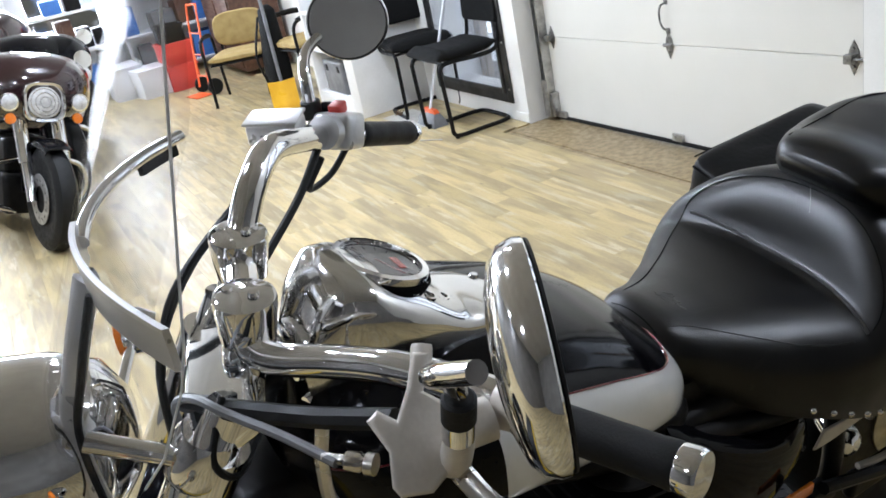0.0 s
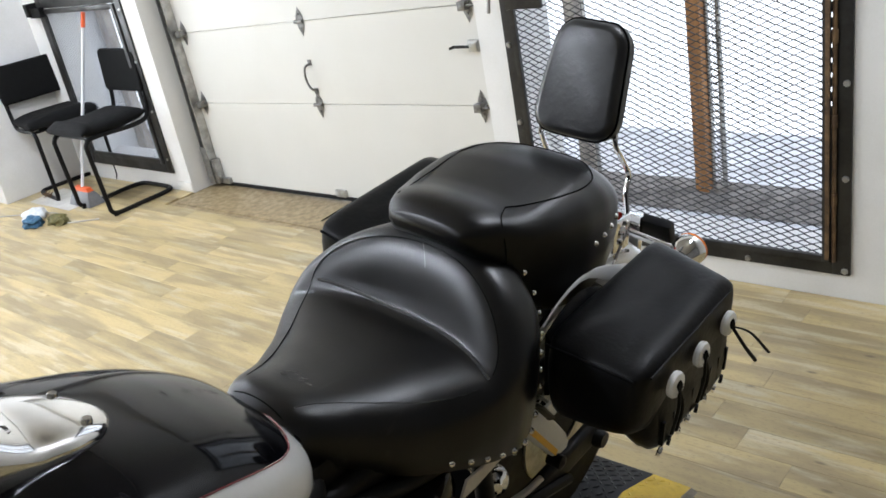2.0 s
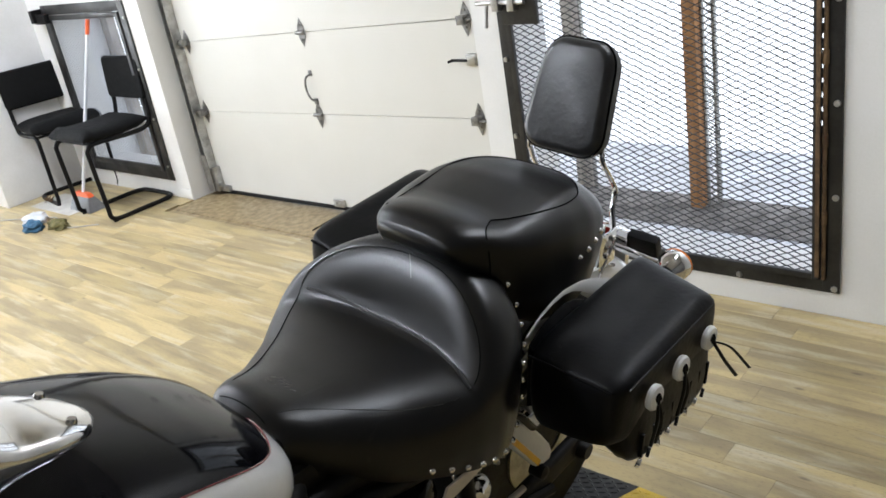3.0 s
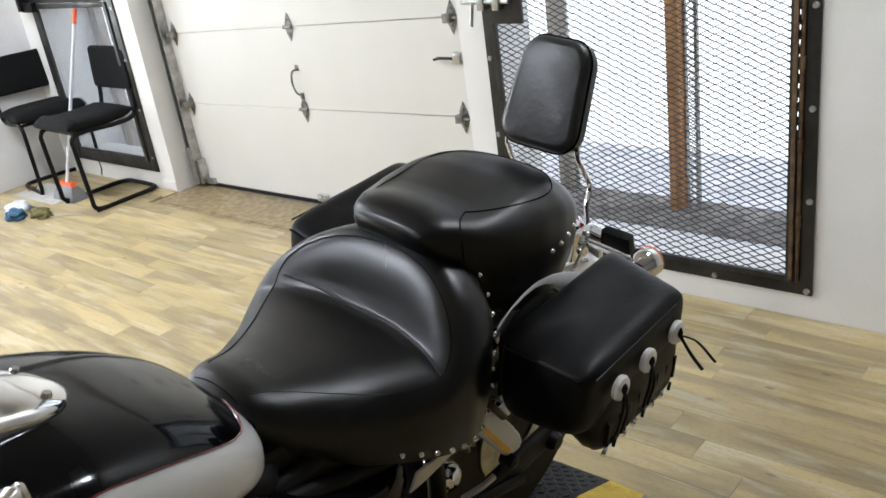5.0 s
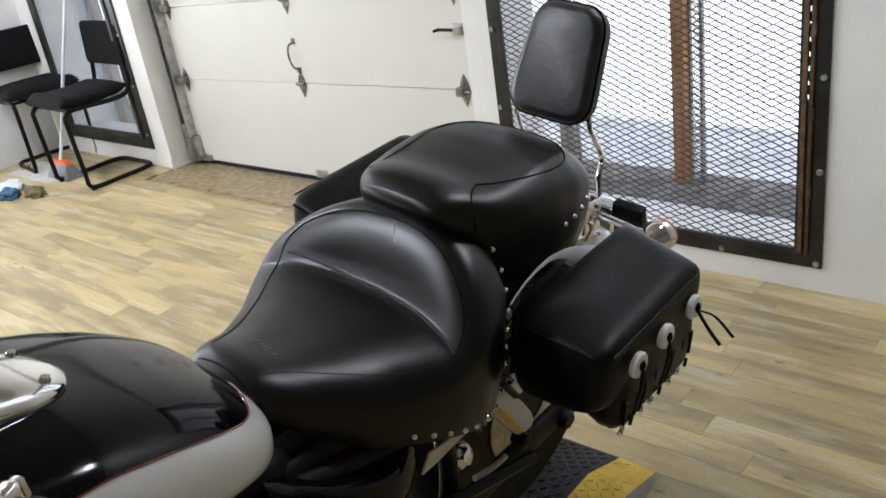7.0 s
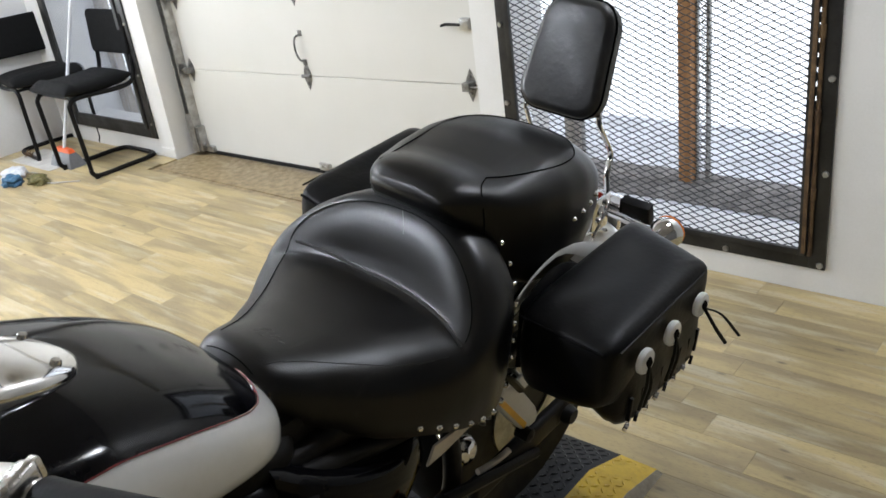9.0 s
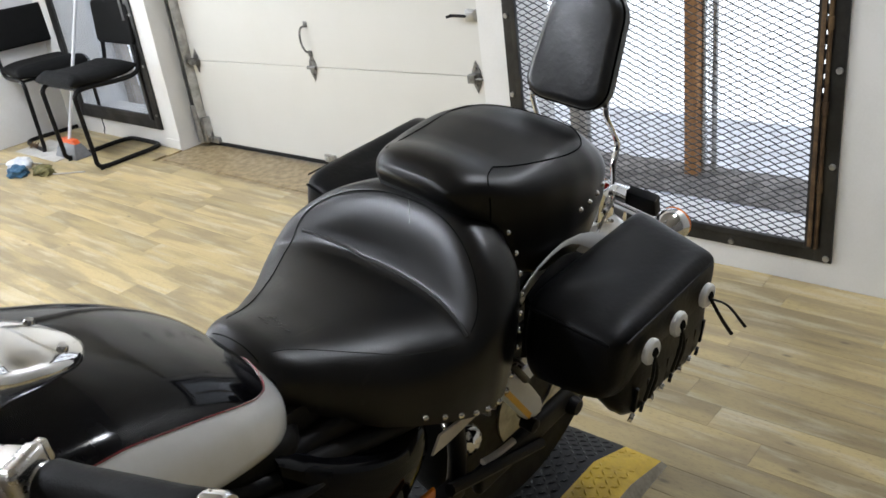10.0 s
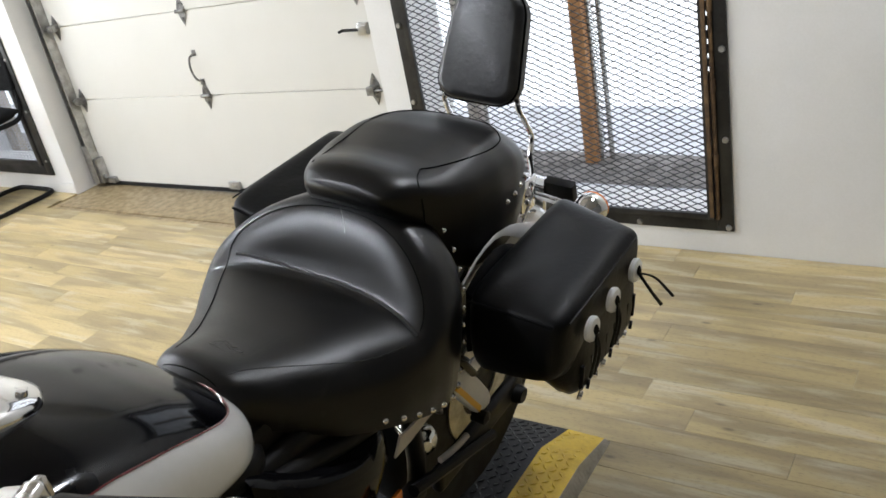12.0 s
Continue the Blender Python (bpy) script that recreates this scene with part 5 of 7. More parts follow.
# right switchgear: brake reservoir
pr = axis((-0.262, -0.606, 1.138), (-0.35, 0.40, -0.22))
part("switch_housing", join(move(box(-0.028, 0.028, -0.026, 0.026, 0.0, 0.06, 0.010, 3), pr), move(lathe([(0.024, -0.02), (0.024, 0.0)], seg=20), pr)), SILVER, bar, "silver throttle housing")
res = part("brake_reservoir", move(box(-0.035, 0.035, -0.022, 0.022, -0.019, 0.011, 0.006, 3), Matrix.Translation((-0.2465, -0.684, 1.177)) @ Matrix.Rotation(radians(52), 4, "Z")), SILVER, bar, "silver brake fluid reservoir")
part("reservoir_lid", move(box(-0.037, 0.037, -0.024, 0.024, 0.0112, 0.0155, 0.002), Matrix.Translation((-0.2465, -0.684, 1.177)) @ Matrix.Rotation(radians(52), 4, "Z")), SILVER, res)
part("sight_glass", lathe([(0.009, 0), (0.009, 0.004), (0.006, 0.005), (0.0, 0.004)], axis((-0.2285, -0.669, 1.174), (0.6, 0.7, 0.0)), 14), GREYPL, res)
part("brake_lever", tube([(-0.29, -0.66, 1.14), (-0.36, -0.60, 1.10), (-0.44, -0.49, 1.04)], (0.010, 0.007), 10, 6, True, 0.6), SATIN, bar)
part("kill_switch", move(box(-0.010, 0.010, -0.012, 0.012, 0.0, 0.016, 0.004), Matrix.Translation((-0.285, -0.580, 1.150)) @ Matrix.Rotation(radians(40), 4, "Z")), REDPL, bar, "red kill switch")
part("throttle_lock", move(box(0.0, 0.03, 0.015, 0.04, 0.03, 0.055, 0.004), pr), BLACKM, bar)

# hoses and cables
CABLES = [([(-0.27, -0.66, 1.15), (-0.20, -0.74, 1.13), (-0.13, -0.86, 1.09), (-0.10, -0.93, 1.0), (-0.08, -0.95, 0.86)], 0.0055),
          ([(-0.25, -0.67, 1.15), (-0.19, -0.76, 1.13), (-0.12, -0.89, 1.07), (-0.09, -0.94, 0.97)], 0.0045),
          ([(-0.26, -0.63, 1.12), (-0.20, -0.69, 1.09), (-0.11, -0.80, 1.05), (-0.05, -0.90, 0.99)], 0.006),
          ([(-0.30, -0.57, 1.09), (-0.31, -0.60, 1.05), (-0.27, -0.65, 1.06), (-0.25, -0.63, 1.11)], 0.005),
          ([(0.265, -0.848, 1.091), (0.20, -0.875, 1.088), (0.14, -0.905, 1.085), (0.085, -0.925, 1.075), (0.03, -0.94, 1.03), (0.02, -0.94, 0.95)], 0.0048),
          ([(0.27, -0.79, 1.112), (0.20, -0.838, 1.088), (0.13, -0.885, 1.070), (0.04, -0.93, 1.04)], 0.0105),
          ([(0.10, -0.90, 1.075), (0.13, -0.93, 1.03), (0.12, -0.91, 0.99), (0.06, -0.86, 0.99)], 0.004),
          ([(0.20, -0.835, 1.08), (0.202, -0.845, 1.03), (0.205, -0.84, 0.97), (0.21, -0.78, 0.90), (0.16, -0.70, 0.84)], 0.007)]
for k, (pts, r) in enumerate(CABLES):
    part("control_cable" if r < 0.008 else "wiring_hose", tube(pts, r, 8, 8), SATIN if k == 7 else (GREYPL if k == 4 else RUBBER), BIKE)

# front end
FT = Matrix.Translation((0, -0.89, 1.0)) @ Matrix.Rotation(radians(-17), 4, "Z") @ Matrix.Translation((0, 0.89, -1.0))
for s in (1, -1):
    part("fork_leg", move(join(lathe([(0.024, 0.02), (0.024, -0.30)], axis((s * 0.10, -0.875, 1.045), (0, 0.50, 0.866)), 18), lathe([(0.036, -0.03), (0.036, -0.34), (0.030, -0.35), (0.030, -0.80), (0.02, -0.82)], axis((s * 0.10, -0.875, 1.045), (0, 0.50, 0.866)), 22)), FT), CHROME, BIKE, "chrome-sleeved fork leg")
part("head_light", move(lathe([(0.0, -0.10), (0.05, -0.095), (0.085, -0.07), (0.102, -0.02), (0.106, 0.03), (0.108, 0.05), (0.104, 0.06), (0.10, 0.05), (0.0, 0.045)], axis((0.0, -1.085, 0.985), (0, -1, 0.05)), 40), FT), CHROME, BIKE, "round chrome headlight shell")
part("front_fender", move(fender(-1.30, 0.32, 0.36, 175, 30, 0.095), FT), BLACKP, BIKE, "gloss black front fender", 50)
wheel(BIKE, -1.30, 0.32, 0.32, 0.13, FT)
part("signal_bar", move(tube([(0.24, -1.02, 0.93), (0.12, -1.03, 0.925), (-0.12, -1.03, 0.925), (-0.24, -1.02, 0.93)], 0.008, 10, 5), FT), CHROME, BIKE)
for s in (1, -1):
    sg = part("front_signal", move(lathe([(0.0, -0.04), (0.02, -0.036), (0.033, -0.015), (0.035, 0.01)], axis((s * 0.265, -1.02, 0.93), (0, -1, 0)), 22), FT), CHROME, BIKE, "chrome turn signal with amber lens")
    part("signal_lens", move(lathe([(0.033, 0.01), (0.03, 0.02), (0.0, 0.026)], axis((s * 0.265, -1.02, 0.93), (0, -1, 0)), 22), FT), AMBER, sg)

# windshield with its chrome strap and brackets
WSW = 0.25


def ws_point(u, v, d=0.0):
    """u from -1 (right edge) to 1 (left edge), v from 0 (foot) to 1 (top)."""
    half = WSW * (0.62 + 0.38 * min(v / 0.25, 1) - 0.20 * max(v - 0.38, 0) / 0.62)
    x = half * u
    y = -0.973 + 0.24 * (v - 0.38) + (0.105 - 0.14 * max(v - 0.40, 0)) * u * u - d
    return Vector((x, y, 1.045 + 0.50 * v - 0.02 * u * u))


shield = part("windshield", move(loft([[ws_point(-1 + k / 12, j / 16) for k in range(25)] + [ws_point(1 - k / 12, j / 16, 0.004) for k in range(25)] for j in range(17)]), FT), GLASS, BIKE, "clear acrylic windshield", 50)
shield.visible_shadow = False
def strap(us, v, half, d0, d1):
    return move(loft([[ws_point(u, v + (0.05 * u if u > 0 else 0.0), d) + Vector((0, 0, h)) for d, h in ((d0, -half), (d0, half), (d1, half), (d1, -half))] for u in us]), FT)


part("shield_strap", move(tube([ws_point(-0.90 + 1.0 * k / 20, 0.38, -0.010) for k in range(21)], 0.0075, 10, 1), FT), CHROME, shield, "chrome cross strap")
part("strap_pad", strap([-0.90 + 0.22 * k / 8 for k in range(9)], 0.350, 0.009, -0.010, -0.004), RUBBER, shield, "black rubber strap pad")
st = part("shield_bracket", strap([0.0 + 0.90 * k / 16 for k in range(17)], 0.36, 0.021, -0.012, -0.006), SILVER, shield, "polished mounting bracket")
for u in (0.34, 0.80):
    part("bracket_bolt", move(bolt(ws_point(u, 0.36 + 0.05 * u, -0.012), (-0.3 * u, 1, 0.3), 0.009, 0.006), FT), CHROME, st)
part("shield_stay", move(tube([ws_point(0.30, 0.36, -0.012), ws_point(0.36, 0.20, -0.012), ws_point(0.42, 0.0, -0.02), (0.13, -1.0, 0.93)], 0.016, 10, 6, True, 0.4), FT), SILVER, shield, "flat polished stay")
part("stay_edge", move(tube([ws_point(0.40, 0.36, -0.010), ws_point(0.46, 0.20, -0.010), ws_point(0.52, 0.0, -0.018), (0.145, -0.995, 0.93)], 0.004, 8, 6), FT), RUBBER, shield)
part("shield_mount", move(join(tube([ws_point(0.6, 0.06, -0.008), (0.115, -0.93, 1.03)], 0.011, 12, 1), lathe([(0.03, -0.03), (0.034, -0.02), (0.034, 0.02), (0.03, 0.03)], axis((0.105, -0.905, 1.015), (0, 0.5, 0.866)), 22)), FT), CHROME, shield, "chrome quick-release mount")
part("edge_trim", move(tube([ws_point(1, j / 16, 0.002) for j in range(1, 17)], 0.0012, 6, 1), FT), WHITEPL, shield)

# tail: lamp, signals, plate bracket
part("tail_bracket", join(box(-0.05, 0.05, 0.60, 0.68, 0.63, 0.72, 0.012, 3), box(-0.09, 0.09, 0.70, 0.72, 0.60, 0.70, 0.004)), CHROME, BIKE, "chrome tail bracket")
part("lamp_holder", move(box(-0.036, 0.036, -0.012, 0.012, -0.026, 0.026, 0.004), Matrix.Translation((0.120, 0.725, 0.672)) @ Matrix.Rotation(radians(20), 4, "X")), BLACKM, BIKE, "black plastic lamp holder")
part("tail_lamp", lathe([(0.04, 0), (0.04, 0.02), (0.03, 0.035), (0.0, 0.04)], axis((0.0, 0.672, 0.690), (0, 1, 0.2)), 22), REDL, BIKE, "red tail lamp")
part("rear_signal_bar", tube([(-0.18, 0.685, 0.66), (-0.06, 0.68, 0.672), (0.06, 0.68, 0.672), (0.18, 0.685, 0.66)], 0.009, 10, 5), CHROME, BIKE, "chrome signal bar")
for s in (1, -1):
    sg = part("rear_signal", lathe([(0.0, -0.03), (0.02, -0.028), (0.034, -0.01), (0.036, 0.02)], axis((s * 0.205, 0.69, 0.655), (0, 1, 0.05)), 24), CHROME, BIKE, "chrome turn signal with amber lens")
    part("signal_lens", lathe([(0.036, 0.02), (0.0365, 0.026), (0.03, 0.035), (0.0, 0.04)], axis((s * 0.205, 0.69, 0.655), (0, 1, 0.05)), 24), AMBER, sg)
part("tail_fender_tip", fender(*RAX, 0.400, 40, -12, 0.115), WHITEP, BIKE)


# saddlebags
def rounded_square(n=72, p=0.29, q=0.17):
    """Points round a square of side 2: soft corners before (p), tighter ones behind (q)."""
    return [(sgn_pow(math.cos(2 * math.pi * k / n), q if k < n / 2 else p), sgn_pow(math.sin(2 * math.pi * k / n), q if k < n / 2 else p)) for k in range(n)]


def saddlebag(s):
    """A limp leather bag: tapering body, and a deep lid with soft corners. u runs outwards, v to the rear."""
    near = s > 0
    # corners of the lid: inner front, outer front, outer rear, inner rear (x, y, z)
    quad = ((0.188, 0.163, 0.757), (0.379, 0.154, 0.760), (0.383, 0.494, 0.768), (0.206, 0.524, 0.788)) if near else ((0.160, 0.165, 0.772), (0.345, 0.160, 0.812), (0.338, 0.505, 0.832), (0.175, 0.510, 0.835))

    def spot(u, v):
        a, b, c, d = (Vector(q) for q in quad)
        return (a * (1 - u) * (1 - v) + b * (1 + u) * (1 - v) + c * (1 + u) * (1 + v) + d * (1 - u) * (1 + v)) / 4

    def lid_low(u, v):
        """How deep the lid hangs below its rim, round its sides."""
        front, outer = max(-v, 0.0) ** 4, max(u, 0.0) ** 4
        return 0.112 + front * (0.026 - 0.030 * max(u, 0) ** 2 + 0.012 * max(-u, 0)) * (1 - 0.6 * outer) + 0.006 * noise.noise((u * 3, v * 3, s * 2.0))

    def lid_point(u, v, k, drop=0.0, inset=0.0):
        q = spot(u * k, v * k)
        z = q.z - 0.010 * (1 - (u * k) ** 2) * (1 - (v * k) ** 2) - 0.018 * k ** 7 + 0.004 * noise.noise((q.x * 18, q.y * 18, s * 5.0)) * (1 - k ** 6)
        c = spot(0, 0)
        w = 1 - inset
        return (s * (c.x + (q.x - c.x) * w), c.y + (q.y - c.y) * w, z - drop)

    sq = rounded_square()
    rings = [[lid_point(u, v, k) for u, v in sq] for k in (0.05, 0.25, 0.45, 0.62, 0.76, 0.86, 0.93, 0.97, 1.0)]
    for f, ins in ((0.05, -0.022), (0.14, -0.036), (0.30, -0.046), (0.50, -0.050), (0.70, -0.046), (0.86, -0.030), (0.96, -0.006), (1.0, 0.012), (0.97, 0.030), (0.7, 0.040)):
        rings.append([lid_point(u, v, 1.0, lid_low(u, v) * f, ins + 0.010 * noise.noise((u * 2.2, v * 2.2, f * 2 + s))) for u, v in sq])
    body_rows = []
    for z, x0, x1, y0, y1 in ((0.730, 0.205, 0.372, 0.172, 0.485), (0.690, 0.204, 0.382, 0.170, 0.492), (0.640, 0.204, 0.391, 0.172, 0.500), (0.600, 0.214, 0.394, 0.178, 0.504), (0.572, 0.228, 0.392, 0.190, 0.500), (0.552, 0.246, 0.384, 0.204, 0.486), (0.545, 0.29, 0.350, 0.25, 0.44)):
        row = []
        for u, v in rounded_square(72, 0.40, 0.26):
            low = max(0.0, (0.64 - z) / 0.07)
            row.append((s * ((x0 + x1) / 2 + (x1 - x0) / 2 * u + 0.006 * noise.noise((u * 2, v * 3, z * 30 + s)) * low), (y0 + y1) / 2 + (y1 - y0) / 2 * v, z + min(low, 1) * (0.020 * (1 - u) - 0.010 * v - 0.012 * (v < -0.5) * max(u, 0)) + 0.004 * noise.noise((u * 5, v * 5, s))))
        body_rows.append(row)
    bag = part("saddlebag", loft(body_rows), LEATHER2, BIKE, "black leather saddlebag with chrome conchos and tassels", 75)
    lid = part("lid_flap", loft(rings), LEATHER2, bag, "", 75)
    seam = [lid_point(-1 + 0.1 * k, -1, 0.995, 0.004, -0.024) for k in range(1, 19)]
    part("lid_piping", tube(seam, 0.0026, 6, 2), THREAD, lid, "stitched front seam")
    part("edge_piping", tube([lid_point(1, -0.88 + 0.088 * k, 0.995, 0.002, -0.018) for k in range(21)], 0.0018, 6, 2), LEATHER2, lid)
    # Added black panel that hides the grey fender between strut and bag.
    gap_panel = [(0.185, 0.735), (0.225, 0.754), (0.262, 0.763), (0.298, 0.763), (0.328, 0.755), (0.357, 0.741), (0.39, 0.720), (0.44, 0.695)]
    part("gap_panel", loft([[(s * 0.1785, y, z), (s * 0.1815, y, z), (s * 0.215, y, z - 0.045), (s * 0.215, y, 0.62), (s * 0.1785, y, 0.60)] for y, z in gap_panel]), LEATHER2, bag, "added black leather panel closing the gap beside the bag")
    for y in (0.231, 0.329, 0.440):
        at = Vector((s * (0.399 if near else 0.372), y, 0.700))
        con = part("concho", lathe([(0.0225, -0.006), (0.0235, 0.0), (0.021, 0.004), (0.012, 0.006), (0.009, 0.0055)], axis(at, (s, -0.05, 0.08)), 26), CONCHO, lid, "domed chrome concho")
        part("slot", extrude_outline(round_rect(0.015, 0.021, 0.006, 4), 0.004, axis(at + Vector((s * 0.004, 0, 0.001)), (s, -0.05, 0.08)) @ Matrix.Rotation(0.5, 4, "Z"), 0.001, 1), THREAD, con)
        far = y > 0.4
        ends = [((0.030, 0.030, -0.025), (0.060, 0.060, -0.075)), ((0.030, 0.012, -0.045), (0.045, 0.040, -0.088))] if far else [((0.012, 0.010, -0.05), (0.004, 0.012, -0.105)), ((0.012, -0.008, -0.04), (0.004, -0.004, -0.100))]
        for a, b in ends:
            part("tassel", tube([at + Vector((s * 0.006, 0, -0.004)), at + Vector((s * a[0], a[1], a[2])), at + Vector((s * b[0], b[1], b[2]))], (0.0030, 0.0036), 6, 6, True, 0.5), LEATHER2, con, "leather thong")
    for k in range(8):
        y = 0.205 + 0.036 * k
        part("buckle", lathe([(0.009, -0.003), (0.009, 0.003), (0.006, 0.003), (0.006, -0.003), (0.009, -0.003)], axis((s * 0.394, y, 0.572 - 0.0015 * k), (s, 0.3, -0.3 + 0.2 * (k % 3))), 10, False), CHROME if k % 3 != 1 else BLACKM, bag)
        part("strap", box(s * 0.390 - 0.004, s * 0.390 + 0.004, y + 0.010, y + 0.017, 0.575, 0.625, 0.001), LEATHER2, bag)
    return bag


saddlebag(1)
saddlebag(-1)


# ---------------------------------------------------------------- ramp under the motorcycle
def tread(x0, x1, y0, y1, zf, step=0.021, long=0.021):
    """Raised lozenges of tread plate, in two crossing directions, on the sheet whose height is zf(x, y)."""
    verts, faces = [], []
    nx, ny = int((x1 - x0) / step), int((y1 - y0) / step)
    for i in range(nx):
        for j in range(ny):
            cx, cy = x0 + (i + 0.5) * step, y0 + (j + 0.5) * step
            a = radians(45 if (i + j) % 2 else -45)
            c, s = math.cos(a), math.sin(a)
            b = len(verts)
            for u, v, h in ((-long / 2, 0, 0), (0, -0.0042, 0), (long / 2, 0, 0), (0, 0.0042, 0), (-long / 4, 0, 0.0026), (long / 4, 0, 0.0026)):
                x, y = cx + u * c - v * s, cy + u * s + v * c
                verts.append((x, y, zf(x, y) + h + 0.0002))
            faces += [(b, b + 1, b + 4), (b + 1, b + 5, b + 4), (b + 1, b + 2, b + 5), (b + 2, b + 3, b + 5), (b + 3, b + 4, b + 5), (b + 3, b, b + 4)]
    me = bpy.data.meshes.new("tread")
    me.from_pydata(verts, [], faces)
    bm = bmesh.new()
    bm.from_mesh(me)
    bpy.data.meshes.remove(me)
    return bm


def ramp():
    r = thing("lift_platform", pose(0, 0, 0), "low black tread-plate platform with a worn yellow edge", "platform")
    x0, x1, x2, y0, yf, y1, z = 1.98, 2.445, 2.548, -4.6, -1.40, -1.245, 0.072
    drop = lambda y: z - max(y - yf, 0) / (y1 - yf) * (z - 0.012)
    rows = (y0, yf, y1)
    part("deck", loft([[(x0, y, drop(y)), (x1, y, drop(y)), (x1, y, drop(y) - 0.010), (x0, y, drop(y) - 0.010)] for y in rows]), BPLATE, r, "black painted tread plate")
    tagged(part("deck_tread", tread(x0 + 0.01, x1, -3.0, y1 - 0.005, lambda x, y: drop(y)), BPLATE, r), kind="stuff")
    edge = lambda x, y: drop(y) - (x - x1) * 0.25 * drop(y) / z
    part("yellow_edge", loft([[(x1, y, edge(x1, y)), (x2, y, edge(x2, y)), (x2, y, edge(x2, y) - 0.010), (x1, y, edge(x1, y) - 0.010)] for y in rows]), YPLATE, r, "worn yellow painted edge strip")
    tagged(part("yellow_tread", tread(x1 + 0.004, x2, -3.0, y1 - 0.005, edge), YPLATE, r), kind="stuff")
    skirt = lambda x, y: edge(x2, y) * (1 - (x - x2) / 0.016)
    part("side_skirt", loft([[(x2, y, edge(x2, y)), (x2 + 0.016, y, 0.0), (x2 + 0.010, y, 0.0), (x2 - 0.004, y, edge(x2, y) - 0.010)] for y in rows]), SPLATE, r, "bare tread-plate skirt")
    tagged(part("side_tread", tread(x2 + 0.001, x2 + 0.016, -3.0, y1 - 0.01, skirt, 0.0145, 0.018), SPLATE, r), kind="stuff")
    part("under_frame", join(box(x0 + 0.02, x0 + 0.06, y0, yf, 0.0, z - 0.012), box(x1 - 0.06, x1 - 0.02, y0, yf, 0.0, z - 0.012), box(x0 + 0.06, x1 - 0.06, yf - 0.05, yf - 0.012, 0.0, z - 0.012)), BPLATE, r)


ramp()


# ---------------------------------------------------------------- chairs
def cantilever_chair(m):
    c = thing("cantilever_chair", m, "black fabric cantilever chair with a black tubular frame", "chair", "black chairs by the wall")
    w = 0.212
    right = [(w, 0.235, 0.82), (w, 0.213, 0.60), (w, 0.195, 0.51), (w, 0.16, 0.460), (w, 0.05, 0.450), (w, -0.17, 0.460), (w, -0.230, 0.435), (w, -0.235, 0.37), (w, -0.225, 0.10), (w, -0.22, 0.035), (w, -0.17, 0.012), (w, 0.0, 0.012), (w, 0.13, 0.012), (w * 0.85, 0.20, 0.012), (w * 0.4, 0.215, 0.012), (0, 0.217, 0.012)]
    part("tube_frame", join(tube(right, 0.0135, 10, 5), tube([(-x, y, z) for x, y, z in right], 0.0135, 10, 5), tube([(w, -0.19, 0.453), (-w, -0.19, 0.453)], 0.009, 8, 1)), BLACKM, c, "black tubular steel frame")
    seat_c = loft([[(x * (1 - 0.06 * t), -0.25 + 0.43 * t, z + 0.503 - 0.012 * math.sin(math.pi * t) + (0.010 * (1 - t) if t < 0.15 else 0.0) - (0.02 * (1 - t / 0.1) if t < 0.1 else 0)) for x, z in
                    [(0.235 * sgn_pow(math.cos(a), 0.5), 0.041 * sgn_pow(math.sin(a), 0.8) * (0.35 if t in (0, 1) else 0.75 if t in (1 / 16, 15 / 16) else 1)) for a in [2 * math.pi * k / 28 for k in range(28)]]] for t in [k / 16 for k in range(17)]])
    part("seat", seat_c, BLACKF, c, "black woven seat pad", 60)
    bk = extrude_outline(round_rect(0.46, 0.245, 0.03, 6), 0.05, Matrix.Translation((0, 0.250, 0.727)) @ Matrix.Rotation(radians(85), 4, "X"), 0.016, 4)
    for v in bk.verts:
        v.co.y += 0.35 * (0.2 ** 2 - v.co.x ** 2) * 0.8
    part("backrest", bk, BLACKF, c, "black woven backrest", 60)
    for s in (1, -1):
        part("floor_glide", lathe([(0.014, 0), (0.014, 0.012), (0.0, 0.013)], Matrix.Translation((s * w, -0.20, 0.0)), 10), RUBBER, c)
    return c


cantilever_chair(pose(-1.525, -0.378, 0.0, 0, 0, -0.8) @ Matrix.Diagonal((0.91, 1.0, 1.03, 1)))
cantilever_chair(pose(-2.228, -0.330, 0.0, 0, 0, 82.4) @ Matrix.Diagonal((0.97, 0.85, 1.0, 1)))


